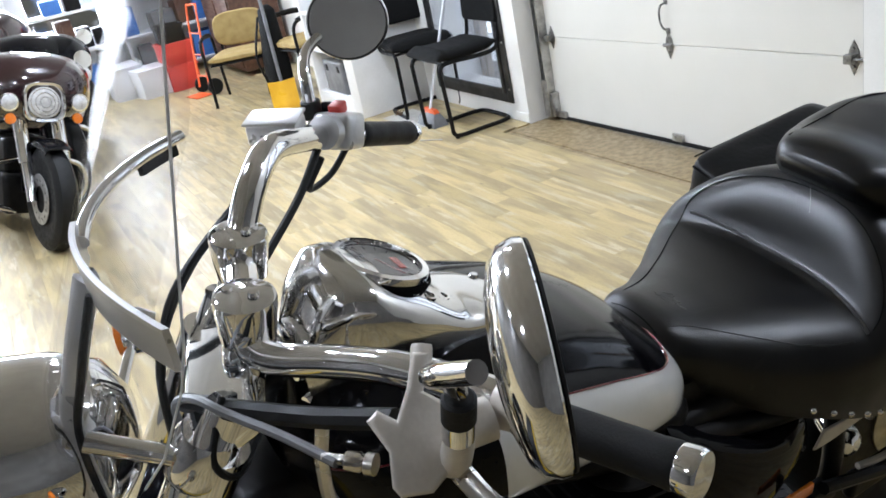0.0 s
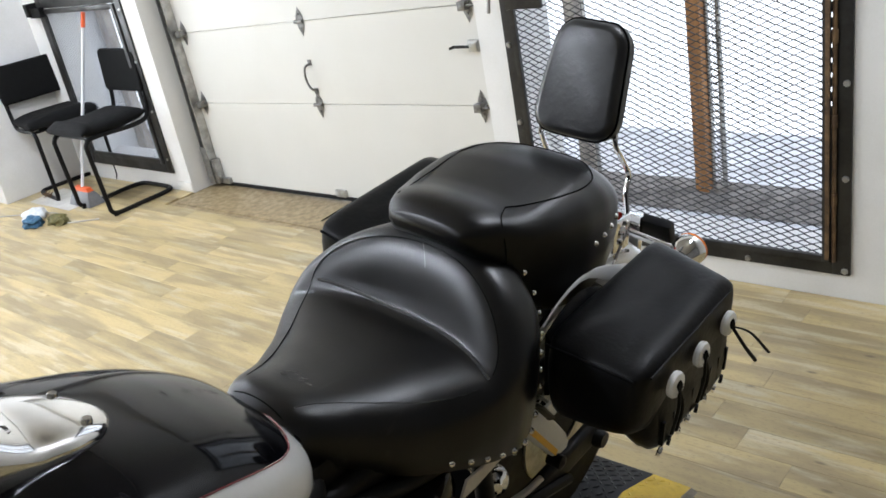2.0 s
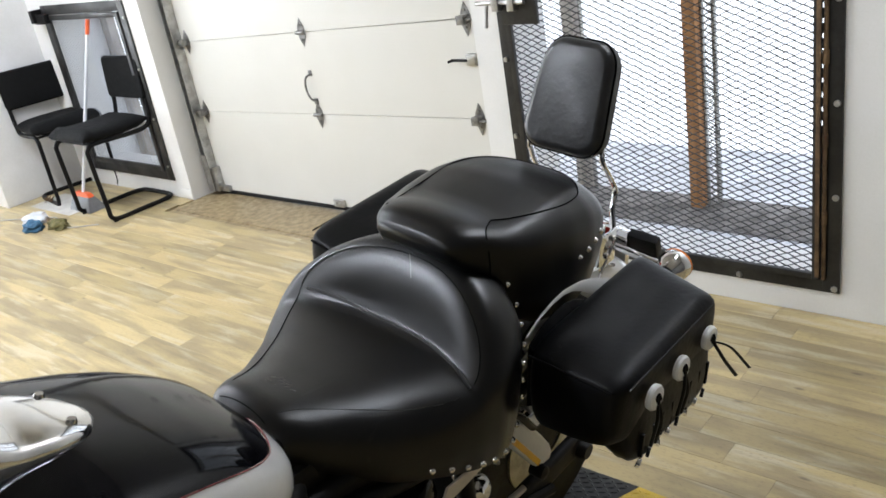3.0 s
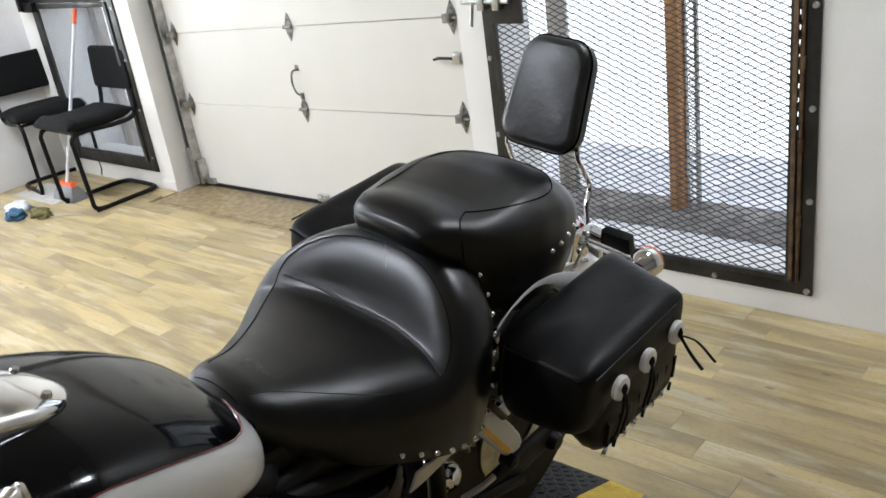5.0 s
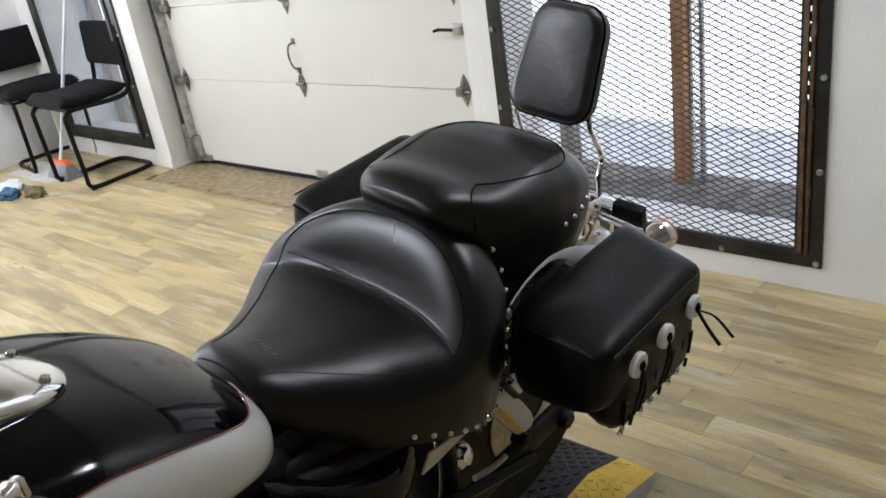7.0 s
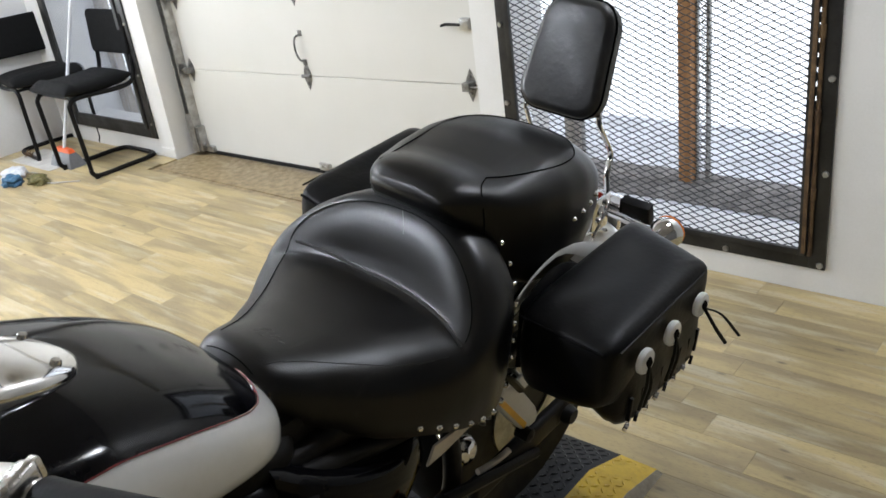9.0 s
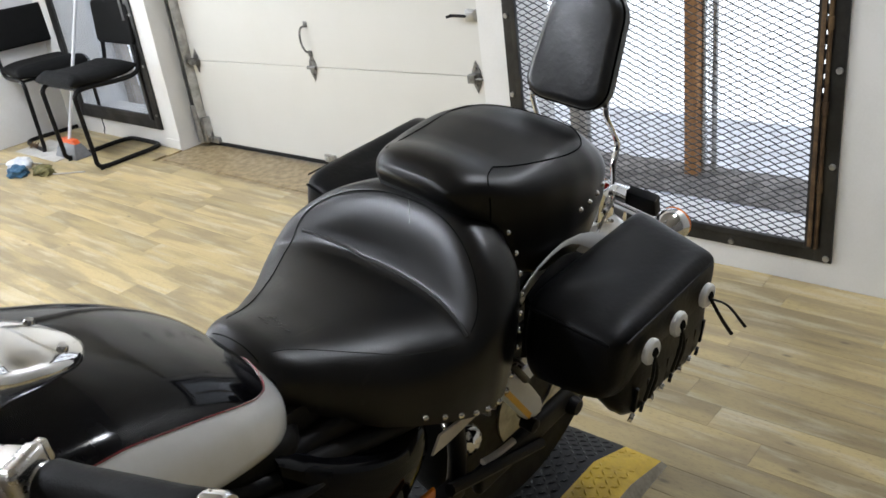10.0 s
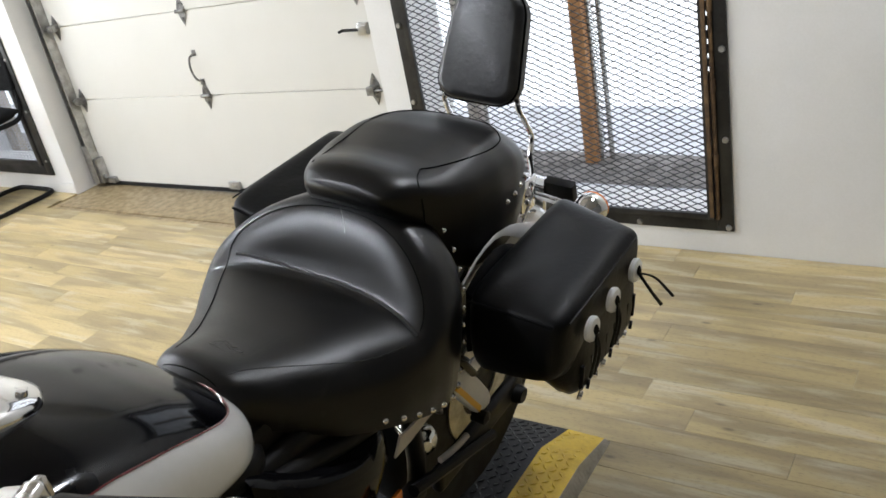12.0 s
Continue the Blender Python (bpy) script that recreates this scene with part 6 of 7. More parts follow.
def arm_chair(m, label):
    c = thing("arm_chair", m, label, "chair", "tan chairs")
    w = 0.27
    st = loft([[(x, -0.25 + 0.48 * t, z + 0.455) for x, z in [((0.25 - 0.02 * t) * sgn_pow(math.cos(a), 0.5), 0.038 * sgn_pow(math.sin(a), 0.7) * (0.4 if t in (0, 1) else 1)) for a in [2 * math.pi * k / 24 for k in range(24)]]] for t in [k / 12 for k in range(13)]])
    part("seat", st, TANF, c, "tan upholstered seat", 60)
    bk = extrude_outline([(0.24 * sgn_pow(math.cos(a), 0.55), 0.17 * sgn_pow(math.sin(a), 0.6)) for a in [2 * math.pi * k / 36 for k in range(36)]], 0.06, Matrix.Translation((0, 0.285, 0.67)) @ Matrix.Rotation(radians(82), 4, "X"), 0.022, 4)
    for v in bk.verts:
        v.co.y += 0.4 * (0.2 ** 2 - v.co.x ** 2)
    part("backrest", bk, TANF, c, "tan upholstered backrest", 60)
    part("seat_rim", box(-0.24, 0.24, -0.24, 0.22, 0.40, 0.418, 0.006), BLACKM, c)
    for s in (1, -1):
        part("side_frame", tube([(s * w, -0.28, 0.0), (s * w, -0.25, 0.40), (s * w, -0.24, 0.60), (s * w, -0.15, 0.66), (s * w, 0.10, 0.655), (s * w, 0.22, 0.62), (s * w, 0.25, 0.45), (s * w, 0.30, 0.0)], 0.014, 10, 6), BLACKM, c, "black steel side frame")
        part("arm_pad", tube([(s * w, -0.20, 0.655), (s * w, -0.10, 0.675), (s * w, 0.05, 0.675), (s * w, 0.15, 0.655)], 0.024, 10, 4, True, 0.7), RUBBER, c)
        part("upright", tube([(s * 0.20, 0.22, 0.41), (s * 0.20, 0.27, 0.60), (s * 0.20, 0.30, 0.72)], 0.012, 8, 4), BLACKM, c)
    part("cross_bar", tube([(-w, 0.0, 0.41), (w, 0.0, 0.41)], 0.011, 8, 1), BLACKM, c)
    return c


arm_chair(pose(-4.45, -0.96, 0, 0, 0, 62) @ Matrix.Diagonal((1.0, 0.92, 0.88, 1)), "tan upholstered armchair with black steel frame")
arm_chair(pose(-3.85, -0.52, 0, 0, 0, 8), "tan upholstered armchair pushed against the wall")


# ---------------------------------------------------------------- white shelf unit
def shelf_unit():
    u = thing("shelf_unit", pose(0, 0, 0), "tall white built-in shelf unit with open shelves", "shelf")
    x0, x1, y0, y1 = -3.32, -2.47, -0.72, WY
    part("side_panel", box(x1 - 0.16, x1, y0, y1, 0, 2.5, 0.003), UNITW, u, "scuffed white end panel")
    part("side_panel", box(x0, x0 + 0.04, y0, y1, 0, 2.5, 0.003), UNITW, u)
    part("back_panel", box(x0 + 0.04, x1 - 0.16, y1 - 0.02, y1 - 0.002, 0, 2.5), UNITW, u)
    part("plinth", box(x0 + 0.04, x1 - 0.16, y0 + 0.004, y1 - 0.02, 0, 0.09, 0.002), UNITW, u)
    for z in (0.09, 0.44, 0.72, 1.02, 1.34, 1.66, 2.0):
        part("shelf", box(x0 + 0.04, x1 - 0.16, y0 + 0.006, y1 - 0.02, z, z + 0.03, 0.002), UNITW, u)
    return u


shelf_unit()
tc = thing("tool_case", pose(-3.0, -0.60, 0.12), "grey plastic tool case standing on the lowest shelf", "case")
part("shell", box(-0.19, 0.19, -0.08, 0.08, 0.0, 0.25, 0.02, 3), GREYPL, tc)
part("handle", tube([(-0.06, -0.02, 0.245), (-0.055, -0.02, 0.285), (0.055, -0.02, 0.285), (0.06, -0.02, 0.245)], 0.011, 8, 5), BLACKM, tc)
for s in (1, -1):
    part("latch", box(s * 0.11 - 0.02, s * 0.11 + 0.02, -0.086, -0.078, 0.17, 0.22, 0.003), BLACKM, tc)


def jar(name, at, r, h, material, lid, label, cat):
    j = thing(name, pose(*at), label, cat)
    b = part("body", lathe([(r * 0.95, 0), (r, 0.01), (r, h * 0.8), (r * 0.8, h * 0.9), (r * 0.5, h * 0.93)], seg=18), material, j)
    part("lid", lathe([(r * 0.55, h * 0.92), (r * 0.55, h), (0, h)], seg=16), lid, j)
    part("label_band", lathe([(r * 1.01, h * 0.25), (r * 1.01, h * 0.65)], seg=18, cap=False), lid, j)


jar("tub", (-2.95, -0.58, 0.47), 0.065, 0.15, WHITEPL, BLUEPL, "white plastic tub with a printed band on the shelf", "tub")
jar("tub", (-2.80, -0.60, 0.47), 0.06, 0.17, WHITEPL, GREYPL, "white plastic tub with a grey band on the shelf", "tub")
jar("bottle", (-2.92, -0.56, 0.75), 0.05, 0.17, WHITEPL, BLACKM, "white bottle with a dark cap on the shelf", "bottle")
jar("bottle", (-2.79, -0.58, 0.75), 0.055, 0.20, BLACKM, GREYPL, "black spray bottle on the shelf", "bottle")
jar("tub", (-2.90, -0.57, 1.05), 0.07, 0.15, GREYPL, WHITEPL, "grey plastic tub on the shelf", "tub")


# ---------------------------------------------------------------- brooms, shovel, cloths on the floor
br = thing("broom", pose(-1.79, -0.515, 0.0), "push broom with orange head and pale handle leaning by the window", "broom")
part("handle", tube([(0, 0, 0.10), (0.096, 0.325, 1.085)], 0.010, 10, 1), WHITEPL, br)
part("handle_tip", tube([(0.090, 0.304, 1.02), (0.098, 0.331, 1.105)], 0.013, 10, 1), ORANGE, br, "orange handle grip")
part("head", loft([[(x * k, y, z) for x, y, z in ((-0.095, -0.02, 0.088), (0.095, -0.02, 0.088), (0.095, 0.02, 0.088), (-0.095, 0.02, 0.088))] if k == 1 else [(x * k, y * k, 0.112) for x, y in ((-0.095, -0.02), (0.095, -0.02), (0.095, 0.02), (-0.095, 0.02))] for k in (1, 0.8)]), ORANGE, br, "orange plastic head")
part("bristles", loft([[(-0.10 - d, -0.03 - d, z), (0.10 + d, -0.03 - d, z), (0.10 + d, 0.03 + d, z), (-0.10 - d, 0.03 + d, z)] for z, d in ((0.002, 0.025), (0.05, 0.010), (0.0885, -0.008))]), GREYPL, br, "dark worn bristles")

sh = thing("snow_shovel", pose(-3.50, -0.95, 0.0, 0, 0, 70), "yellow snow shovel with a grey handle", "shovel")
part("handle", tube([(0, -0.01, 0.20), (-0.01, 0.30, 1.35)], 0.014, 10, 1), GREYPL, sh)
part("blade", loft([[(-0.11 + 0.22 * k / 8, -0.05 - 0.05 * math.cos(math.pi * (k / 8 - 0.5)) + 0.08 * t - 0.05 * t * t, 0.01 + 0.24 * t) for k in range(9)] + [(0.11 - 0.22 * k / 8, -0.044 - 0.05 * math.cos(math.pi * (0.5 - k / 8)) + 0.08 * t - 0.05 * t * t, 0.01 + 0.24 * t) for k in range(9)] for t in (0, 0.25, 0.5, 0.75, 1.0)]), YELLOW, sh, "curved yellow blade")


def cloth(at, rx, ry, h, material, label, seed):
    bm = bmesh.new()
    bmesh.ops.create_icosphere(bm, subdivisions=4, radius=1)
    for v in bm.verts:
        d = 1 + 0.42 * noise.noise(v.co * 2.1 + Vector((seed, 0, 0))) + 0.2 * noise.noise(v.co * 5 + Vector((0, seed, 0)))
        v.co = Vector((v.co.x * rx * d, v.co.y * ry * d, max(v.co.z * h * d + h * 0.45, 0.001 + 0.002 * v.co.z)))
    ob = part("cloth", bm, material, None, "", 80)
    ob.matrix_world = pose(*at)
    tagged(ob, label, "cloth")


cloth((-1.92, -0.80, 0), 0.07, 0.07, 0.045, WHITEC, "crumpled white cleaning cloth on the floor", 3.1)
cloth((-1.80, -0.87, 0), 0.075, 0.05, 0.04, BLUEC, "crumpled blue cleaning cloth on the floor", 5.7)
cloth((-1.66, -0.78, 0), 0.085, 0.05, 0.035, OLIVEC, "crumpled olive cleaning cloth on the floor", 8.2)
mt = part("floor_sheet", box(-2.32, -1.80, -0.64, -0.40, 0.0005, 0.003, 0.001), PALEG)
tagged(mt, "thin pale sheet lying under the chairs", "sheet")
cb = thing("power_cord", pose(0, 0, 0), "thin pale cord lying on the floor by the chairs", "cord")
part("cord", tube([(-2.40, -0.95, 0.005), (-2.1, -0.80, 0.005), (-1.85, -0.70, 0.005), (-1.62, -0.78, 0.005), (-1.40, -0.66, 0.005)], 0.0045, 6, 8), PALEG, cb)
tw = thing("dry_twig", pose(-2.28, -0.56, 0.004), "small dry brown leaf twig by the wall", "twig")
part("stem", tube([(0, 0, 0.0), (0.05, 0.01, 0.02), (0.10, 0.0, 0.03)], 0.003, 6, 3), RUST, tw)
for k in range(5):
    part("leaf", tube([(0.03 + 0.015 * k, 0, 0.015), (0.04 + 0.02 * k, 0.02 * (-1) ** k, 0.05)], (0.009, 0.002), 6, 2, True, 0.2), RUST, tw)

# ---------------------------------------------------------------- clutter at the far end
def crate(at, sx, sy, sz, material, label, turn=0.0, lid=None):
    c = thing("crate", pose(*at, 0, 0, turn), label, "crate")
    t = 0.012
    part("body", join(box(-sx / 2, sx / 2, -sy / 2, sy / 2, 0, t, 0.002), box(-sx / 2, sx / 2, -sy / 2, -sy / 2 + t, t, sz, 0.003), box(-sx / 2, sx / 2, sy / 2 - t, sy / 2, t, sz, 0.003),
         box(-sx / 2, -sx / 2 + t, -sy / 2 + t, sy / 2 - t, t, sz, 0.003), box(sx / 2 - t, sx / 2, -sy / 2 + t, sy / 2 - t, t, sz, 0.003)), material, c)
    for q in (1, -1):
        part("rim", box(-sx / 2 - 0.012, sx / 2 + 0.012, q * (sy / 2 + 0.006) - 0.006, q * (sy / 2 + 0.006) + 0.006, sz - 0.03, sz, 0.003), material, c)
    if lid:
        part("lid", box(-sx / 2 - 0.01, sx / 2 + 0.01, -sy / 2 - 0.01, sy / 2 + 0.01, sz + 0.001, sz + 0.025, 0.006), lid, c)
    return c


crate((-5.90, -1.24, 0.0), 0.33, 0.30, 0.25, REDPL, "red plastic crate on the floor")
crate((-5.90, -1.24, 0.252), 0.33, 0.30, 0.22, REDPL, "red plastic crate stacked on another crate", 3)
crate((-5.90, -1.24, 0.474), 0.28, 0.26, 0.17, BLACKM, "black plastic crate on top of the stack", -4)
crate((-5.95, -1.54, 0.0), 0.36, 0.32, 0.26, WHITEPL, "translucent storage box with a white lid", 8, WHITEPL)
crate((-6.25, -1.75, 0.0), 0.42, 0.32, 0.3, WHITEPL, "white storage box by the wall", 0, WHITEPL)

ht = thing("hand_truck", pose(-5.16, -1.22, 0.0, 0, 0, 10) @ Matrix.Scale(0.66, 4), "orange hand truck with grey wheels", "hand truck")
part("frame", join(tube([(0.17, 0.02, 0.10), (0.17, 0.16, 1.15), (0.10, 0.20, 1.25), (-0.10, 0.20, 1.25), (-0.17, 0.16, 1.15), (-0.17, 0.02, 0.10)], 0.016, 10, 6), *[tube([(-0.17, 0.02 + 0.13 * k, 0.12 + k), (0.17, 0.02 + 0.13 * k, 0.12 + k)], 0.011, 8, 1) for k in (0.15, 0.45, 0.75)]), ORANGE, ht, "orange tubular frame")
part("toe_plate", box(-0.20, 0.20, -0.22, 0.03, 0.012, 0.02, 0.003), ORANGE, ht)
for s in (1, -1):
    wh = part("wheel", lathe([(0.05, -0.025), (0.10, -0.028), (0.115, -0.012), (0.115, 0.012), (0.10, 0.028), (0.05, 0.025)], axis((s * 0.23, 0.09, 0.116), (1, 0, 0)), 24), RUBBER, ht)
    part("hub", lathe([(0.0, -0.02), (0.052, -0.018), (0.052, 0.018), (0.0, 0.02)], axis((s * 0.23, 0.09, 0.116), (1, 0, 0)), 18), STEELG, wh)

gb = thing("equipment_bag", pose(-4.05, -0.80, 0.0), "black fabric equipment bag slumped by the shelf unit", "bag")
part("bag_body", loft([[(0.17 * s0 * sgn_pow(math.cos(a), 0.6), 0.10 * s0 * sgn_pow(math.sin(a), 0.6) + 0.05 * t, 0.78 * t) for a in [2 * math.pi * k / 20 for k in range(20)]] for t, s0 in ((0, 0.8), (0.05, 1), (0.4, 0.95), (0.7, 0.75), (0.95, 0.6), (1.0, 0.3))]), BLACKF, gb, "", 60)
part("strap", tube([(0.0, -0.10, 0.15), (0.05, -0.15, 0.4), (0.0, -0.04, 0.7)], 0.012, 8, 5, True, 0.4), BLACKM, gb)

rack = thing("product_rack", pose(-6.9, -2.4, 0), "white shelving rack full of boxed goods against the wall", "rack")
for z in (0.1, 0.5, 0.9, 1.3, 1.7):
    part("shelf", box(-0.25, 0.2, -1.2, 1.9, z, z + 0.025, 0.003), WHITEPL, rack)
for y in (-1.2, -0.2, 0.85, 1.88):
    part("post", box(-0.25, -0.22, y, y + 0.03, 0, 2.0, 0.002), WHITEPL, rack)
    part("post", box(0.17, 0.20, y, y + 0.03, 0, 2.0, 0.002), WHITEPL, rack)
rng = random.Random(4)
for z in (0.126, 0.526, 0.926, 1.326):
    y = -1.1
    while y < 1.8:
        wd, hh, dd = rng.uniform(0.10, 0.26), rng.uniform(0.12, 0.32), rng.uniform(0.15, 0.3)
        if rng.random() < 0.85:
            b = part("goods_box", box(-dd / 2, dd / 2, -wd / 2, wd / 2, 0, hh, 0.006), rng.choice([BLUEPL, WHITEPL, REDPL, BLACKM, BLUEPL, GREYPL, TIMBER, WHITEPL]))
            b.matrix_world = pose(-6.92, -2.4 + y + wd / 2, z, 0, 0, rng.uniform(-6, 6))
            tagged(b, "boxed product standing on the white rack", "box", "boxed goods")
        y += wd + 0.025

tbl = thing("wooden_cabinet", pose(-5.9, -0.45, 0), "brown wooden cabinet behind the armchairs", "cabinet")
part("body", box(-0.5, 0.5, -0.25, 0.25, 0.05, 0.95, 0.008), TIMBER, tbl)
part("top", box(-0.53, 0.53, -0.28, 0.27, 0.952, 0.985, 0.006), TIMBER, tbl)
for s in (1, -1):
    d = part("door", box(s * 0.25 - 0.23, s * 0.25 + 0.23, -0.268, -0.252, 0.09, 0.92, 0.004), TIMBER, tbl)
    part("knob", lathe([(0.012, 0), (0.015, 0.02), (0, 0.025)], axis((s * 0.05, -0.268, 0.55), (0, -1, 0)), 12), STEELG, d)
crate((-6.05, -0.45, 0.987), 0.35, 0.28, 0.22, BLUEPL, "blue plastic crate on the wooden cabinet")
crate((-5.6, -0.45, 0.987), 0.30, 0.28, 0.18, REDPL, "red plastic crate on the wooden cabinet")


# ---------------------------------------------------------------- other motorcycles
def touring_bike(m, paint, label):
    """Seen from ahead: front wheel, fork, nacelle with lamps, screen, tank and seat. Faces -y."""
    b = thing("touring_motorcycle", m, label, "motorcycle", "parked motorcycles")
    t = part("tyre", lathe([(0.24, -0.06), (0.29, -0.066), (0.325, -0.045), (0.335, 0), (0.325, 0.045), (0.29, 0.066), (0.24, 0.06)], axis((0, -0.80, 0.335), (1, 0, 0)), 40), RUBBER, b, "black front tyre")
    part("rim", join(lathe([(0.24, -0.05), (0.225, -0.03), (0.225, 0.03), (0.24, 0.05)], axis((0, -0.80, 0.335), (1, 0, 0)), 36, False), *[tube([(0, -0.80, 0.335), (0, -0.80 + 0.23 * math.cos(k * math.pi / 4.5), 0.335 + 0.23 * math.sin(k * math.pi / 4.5))], (0.02, 0.012), 8, 1) for k in range(9)]), SATIN, t, "alloy cast rim")
    for s in (1, -1):
        part("brake_disc", lathe([(0.085, 0.07 * s), (0.16, 0.07 * s), (0.16, 0.075 * s), (0.085, 0.075 * s), (0.085, 0.07 * s)], axis((0, -0.80, 0.335), (1, 0, 0)), 36, False), STEELG, t, "steel brake disc")
        for k in range(14):
            part("disc_hole", lathe([(0.0, 0.0765 * s), (0.009, 0.0762 * s)], axis((0, -0.80 + 0.123 * math.cos(k * math.pi / 7), 0.335 + 0.123 * math.sin(k * math.pi / 7)), (1, 0, 0)), 8, False), RUBBER, t)
        part("caliper", box(s * 0.08 - 0.025, s * 0.08 + 0.03, -0.72, -0.64, 0.30, 0.44, 0.012), BLACKM, b)
        part("fork_leg", join(tube([(s * 0.115, -0.79, 0.32), (s * 0.115, -0.70, 0.55)], 0.030, 14, 1), tube([(s * 0.115, -0.70, 0.55), (s * 0.115, -0.58, 0.86)], 0.042, 14, 1)), CHROME, b, "chrome fork leg")
        sp = part("spot_lamp", lathe([(0.0, -0.06), (0.03, -0.055), (0.052, -0.02), (0.056, 0.012), (0.05, 0.014)], axis((s * 0.21, -0.74, 0.93), (0, -1, 0)), 24), CHROME, b, "round chrome spot lamp")
        part("lamp_lens", lathe([(0.05, 0.012), (0.03, 0.022), (0.0, 0.026)], axis((s * 0.21, -0.74, 0.93), (0, -1, 0)), 22), LENSW, sp)
        sg = part("turn_signal", lathe([(0.0, -0.03), (0.03, -0.02), (0.034, 0.01)], axis((s * 0.20, -0.72, 0.83), (0, -1, 0)), 20), CHROME, b)
        part("signal_lens", lathe([(0.034, 0.01), (0.03, 0.022), (0.0, 0.028)], axis((s * 0.20, -0.72, 0.83), (0, -1, 0)), 20), AMBER, sg)
        part("crash_bar", tube([(s * 0.08, -0.42, 0.55), (s * 0.30, -0.45, 0.50), (s * 0.32, -0.42, 0.30), (s * 0.10, -0.38, 0.20)], 0.017, 10, 6), CHROME, b)
        part("mirror_arm", join(tube([(s * 0.25, -0.35, 1.06), (s * 0.36, -0.36, 1.16)], 0.009, 8, 2), lathe([(0.0, -0.02), (0.05, -0.015), (0.06, 0.0), (0.0, 0.002)], axis((s * 0.38, -0.36, 1.20), (0, -1, 0.2)), 20)), CHROME, b)
        part("hand_grip", tube([(s * 0.18, -0.40, 1.03), (s * 0.30, -0.30, 1.05), (s * 0.42, -0.18, 1.03)], 0.017, 10, 4), BLACKM, b)
        part("side_case", loft([[(s * (0.23 + 0.13 + 0.13 * sgn_pow(math.cos(a), 0.6) * k), y, 0.58 + 0.17 * sgn_pow(math.sin(a), 0.6) * k) for a in [2 * math.pi * q / 20 for q in range(20)]] for y, k in ((0.55, 0.5), (0.60, 0.95), (0.9, 1), (1.15, 0.9), (1.2, 0.4))]), paint, b, "", 60)
    part("front_fender", move(fender(-0.80, 0.335, 0.365, 120, 0, 0.085), Matrix()), BLACKP, b, "", 50)
    fairing = loft([[(w * sgn_pow(math.cos(a), 0.7), y, zc + h * sgn_pow(math.sin(a), 0.7)) for a in [2 * math.pi * k / 32 for k in range(32)]] for y, w, h, zc in ((-0.74, 0.10, 0.08, 0.97), (-0.71, 0.19, 0.13, 0.98), (-0.62, 0.30, 0.19, 1.0), (-0.50, 0.37, 0.22, 1.01), (-0.40, 0.38, 0.20, 1.01), (-0.36, 0.34, 0.16, 1.02))])
    fr = part("fairing", fairing, paint, b, "glossy batwing fairing", 60)
    hm = axis((0, -0.72, 0.93), (0, -1, 0.03))
    hl = part("headlight", loft([[hm @ Vector((w * sgn_pow(math.cos(a), 0.62), w * 0.98 * sgn_pow(math.sin(a), 0.62), d)) for a in [2 * math.pi * k / 40 for k in range(40)]] for w, d in ((0.112, -0.10), (0.128, 0.0), (0.130, 0.022), (0.122, 0.036), (0.108, 0.034), (0.100, 0.020))], cap=False), CHROME, fr, "large chrome-framed headlight")
    part("reflector", lathe([(0.125, 0.004), (0.10, 0.006), (0.09, -0.004), (0.045, -0.03), (0.0, -0.036)], hm, 32), POLISH, hl)
    part("lamp_lens", lathe([(0.099, 0.018), (0.092, 0.026), (0.06, 0.038), (0.0, 0.045)], hm, 28), LENSW, hl)
    for r in (0.030, 0.055, 0.080):
        part("reflector_rib", lathe([(r, 0.048 - r * r * 2.6), (r + 0.003, 0.051 - r * r * 2.6), (r + 0.006, 0.046 - r * r * 2.6)], hm, 20, False), CHROME, hl)
    ws = part("wind_screen", loft([[(0.27 * u * (1 - 0.25 * v), -0.55 + 0.10 * v + 0.10 * u * u, 1.16 + 0.20 * v - 0.05 * u * u + d) for u in [-1 + k / 8 for k in range(17)]] for v, d in ((0, 0), (0.5, 0), (1, 0))], False, False), GLASS, fr)
    part("engine", join(box(-0.17, 0.17, -0.40, 0.30, 0.18, 0.45, 0.04, 3), box(-0.14, 0.14, -0.35, 0.2, 0.45, 0.68, 0.03, 3)), ENGINE, b)
    part("fuel_tank", loft([[(w * sgn_pow(math.cos(a), 0.75), y, zc + h * sgn_pow(math.sin(a), 0.8)) for a in [2 * math.pi * k / 24 for k in range(24)]] for y, w, h, zc in ((-0.38, 0.08, 0.06, 0.82), (-0.33, 0.16, 0.11, 0.82), (-0.1, 0.18, 0.13, 0.82), (0.1, 0.13, 0.09, 0.79), (0.2, 0.06, 0.05, 0.76))]), paint, b, "", 60)
    part("seat", loft([[(w * sgn_pow(math.cos(a), 0.6), y, zc + 0.07 * sgn_pow(math.sin(a), 0.6)) for a in [2 * math.pi * k / 24 for k in range(24)]] for y, w, zc in ((0.12, 0.10, 0.72), (0.25, 0.19, 0.71), (0.5, 0.20, 0.74), (0.62, 0.17, 0.80), (0.95, 0.16, 0.80), (1.02, 0.1, 0.80))]), LEATHER, b, "", 60)
    part("rear_wheel", lathe([(0.22, -0.08), (0.28, -0.09), (0.32, -0.05), (0.33, 0), (0.32, 0.05), (0.28, 0.09), (0.22, 0.08)], axis((0, 0.85, 0.33), (1, 0, 0)), 36), RUBBER, b)
    part("rear_fender", fender(0.85, 0.33, 0.37, 150, 0, 0.12), paint, b, "", 50)
    return b


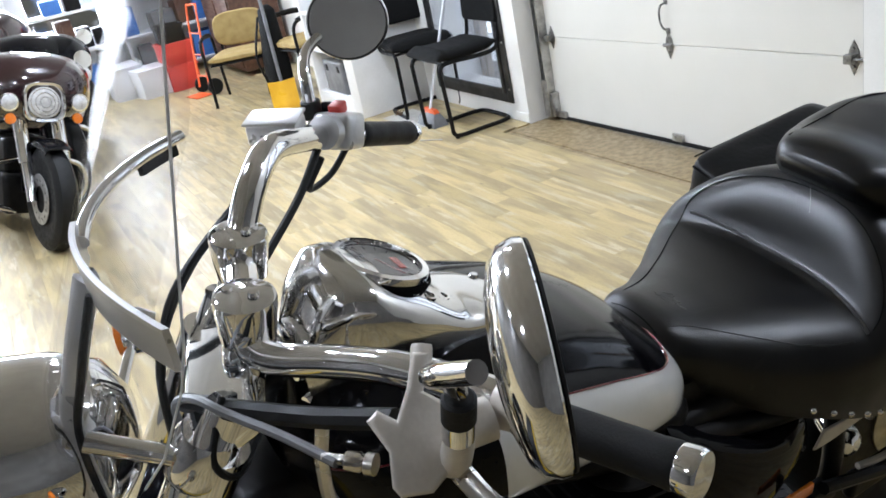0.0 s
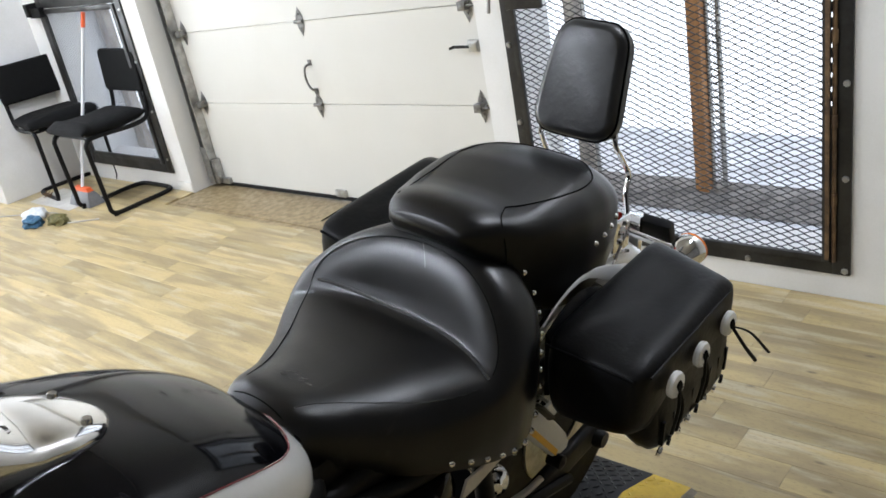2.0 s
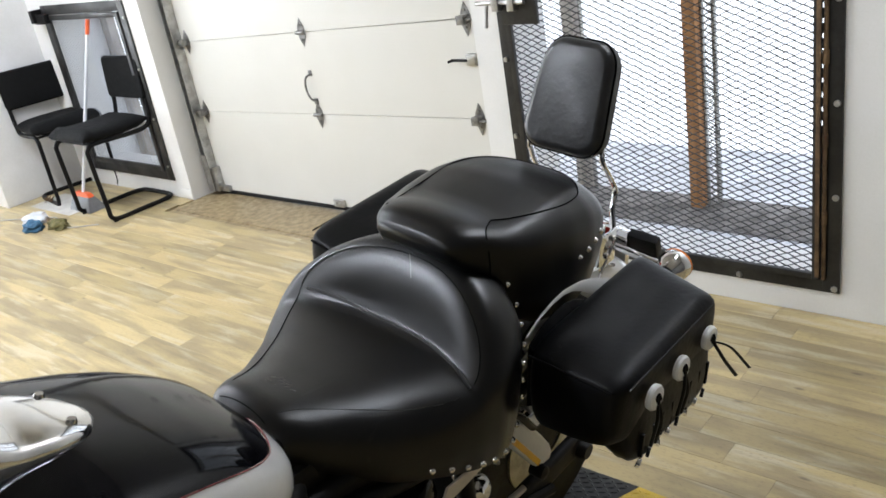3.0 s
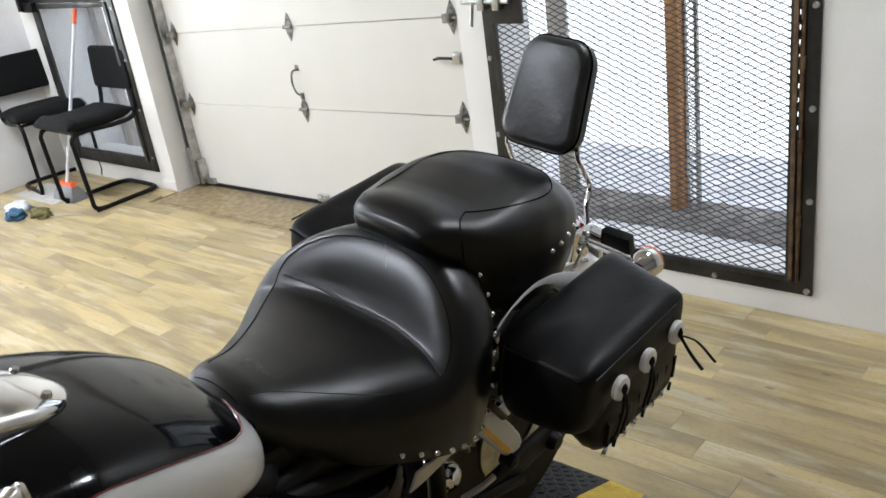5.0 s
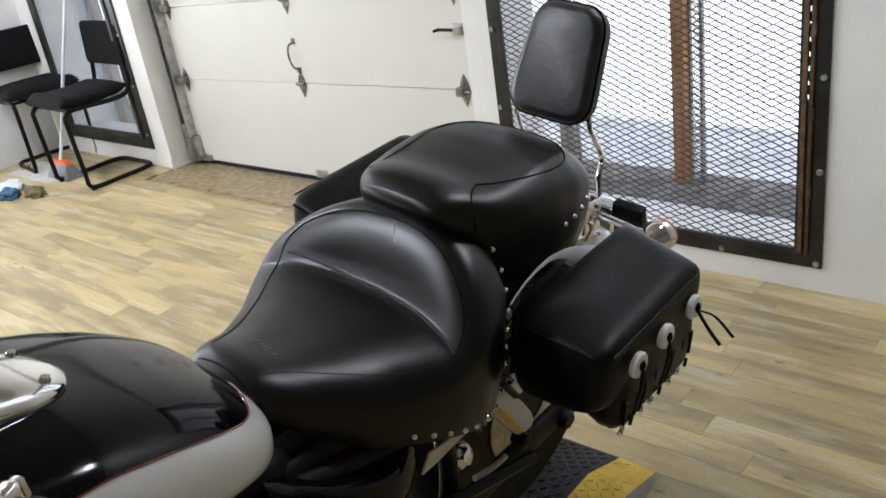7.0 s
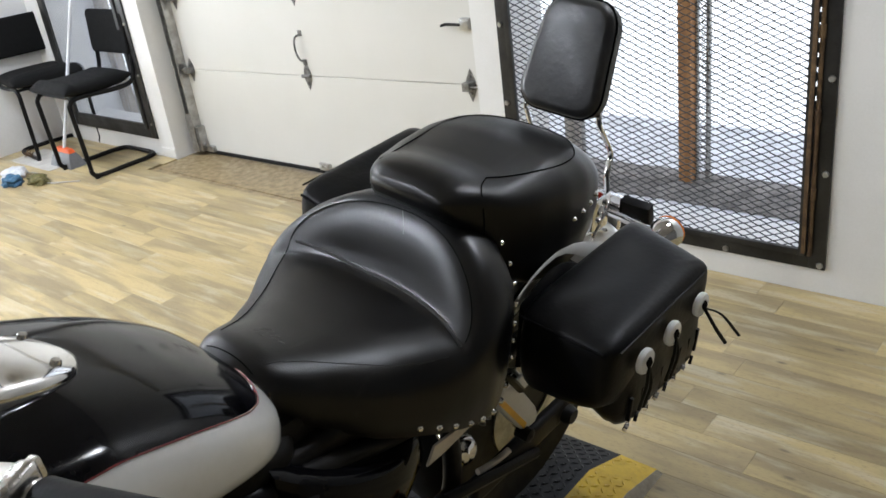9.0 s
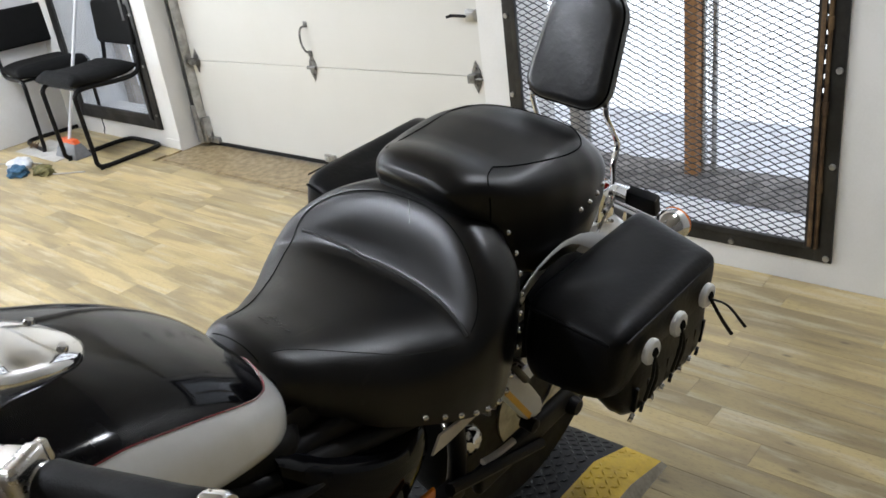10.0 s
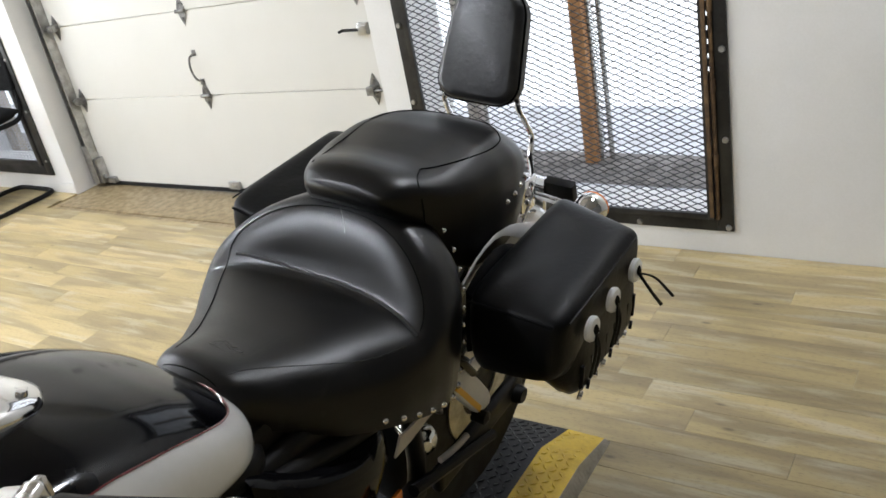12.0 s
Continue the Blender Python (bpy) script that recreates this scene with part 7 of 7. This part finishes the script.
touring_bike(pose(-2.583, -3.163, 0, 0, 0, 103.4) @ Matrix.Rotation(radians(18.4), 4, "Y") @ Matrix.Scale(0.902, 4), MAROON, "maroon touring motorcycle with chrome lamps, parked")
touring_bike(pose(-3.455, -2.952, 0, 0, 0, 103.4) @ Matrix.Rotation(radians(14), 4, "Y") @ Matrix.Scale(0.902, 4), BLACKP, "black touring motorcycle parked behind")
touring_bike(pose(-4.5, -3.3, 0, 0, 0, 190), MAROON, "maroon touring motorcycle turned away, parked")

# ---------------------------------------------------------------- floor boards
BW, BL = 0.098, 0.92
plank_bm = box(0, BL - 0.0006, 0, BW - 0.0005, -0.011, 0.0, 0.0006, 1)
plank_me = bpy.data.meshes.new("plank")
plank_bm.to_mesh(plank_me)
plank_bm.free()
plank_me.materials.append(PLANK)
floor_ob = bpy.data.objects["floor"]
rng = random.Random(11)
rest = []
near = 0
row = 0
y = WY - 0.003 - BW
while y > YN:
    x = XL + rng.uniform(-BL, 0)
    while x < XR:
        x0, x1 = max(x, XL), min(x + BL, XR)
        if y + BW > WY - 0.15 and x1 > DOOR_L and x0 < DOOR_R:
            cut = [(x0, min(x1, DOOR_L)), (max(x0, DOOR_R), x1)]
            for a, b in cut:
                if b - a > 0.03:
                    rest.append((a, b - 0.002, y, y + BW - 0.0016))
        elif x1 - x0 < BL - 0.01 or not (-3.6 < x0 < 4.2 and y > -3.4) or near >= 300:
            if x1 - x0 > 0.02:
                rest.append((x0, x1 - 0.002, y, y + BW - 0.0016))
        else:
            p = new("plank", plank_me)
            p.parent = floor_ob
            p.location = (x0, y, 0)
            near += 1
        x += BL
    y -= BW
    row += 1
verts, faces = [], []
for a, b, c, d in rest:
    k = len(verts)
    verts += [(a, c, 0), (b, c, 0), (b, d, 0), (a, d, 0), (a, c, -0.011), (b, c, -0.011), (b, d, -0.011), (a, d, -0.011)]
    faces += [(k, k + 1, k + 2, k + 3), (k, k + 4, k + 5, k + 1), (k + 1, k + 5, k + 6, k + 2), (k + 2, k + 6, k + 7, k + 3), (k + 3, k + 7, k + 4, k)]
me = bpy.data.meshes.new("far_planks")
me.from_pydata(verts, [], faces)
me.materials.append(PLANK)
fp = new("far_planks", me)
fp.parent = floor_ob
tagged(fp, "washed rustic floor boards", kind="stuff")
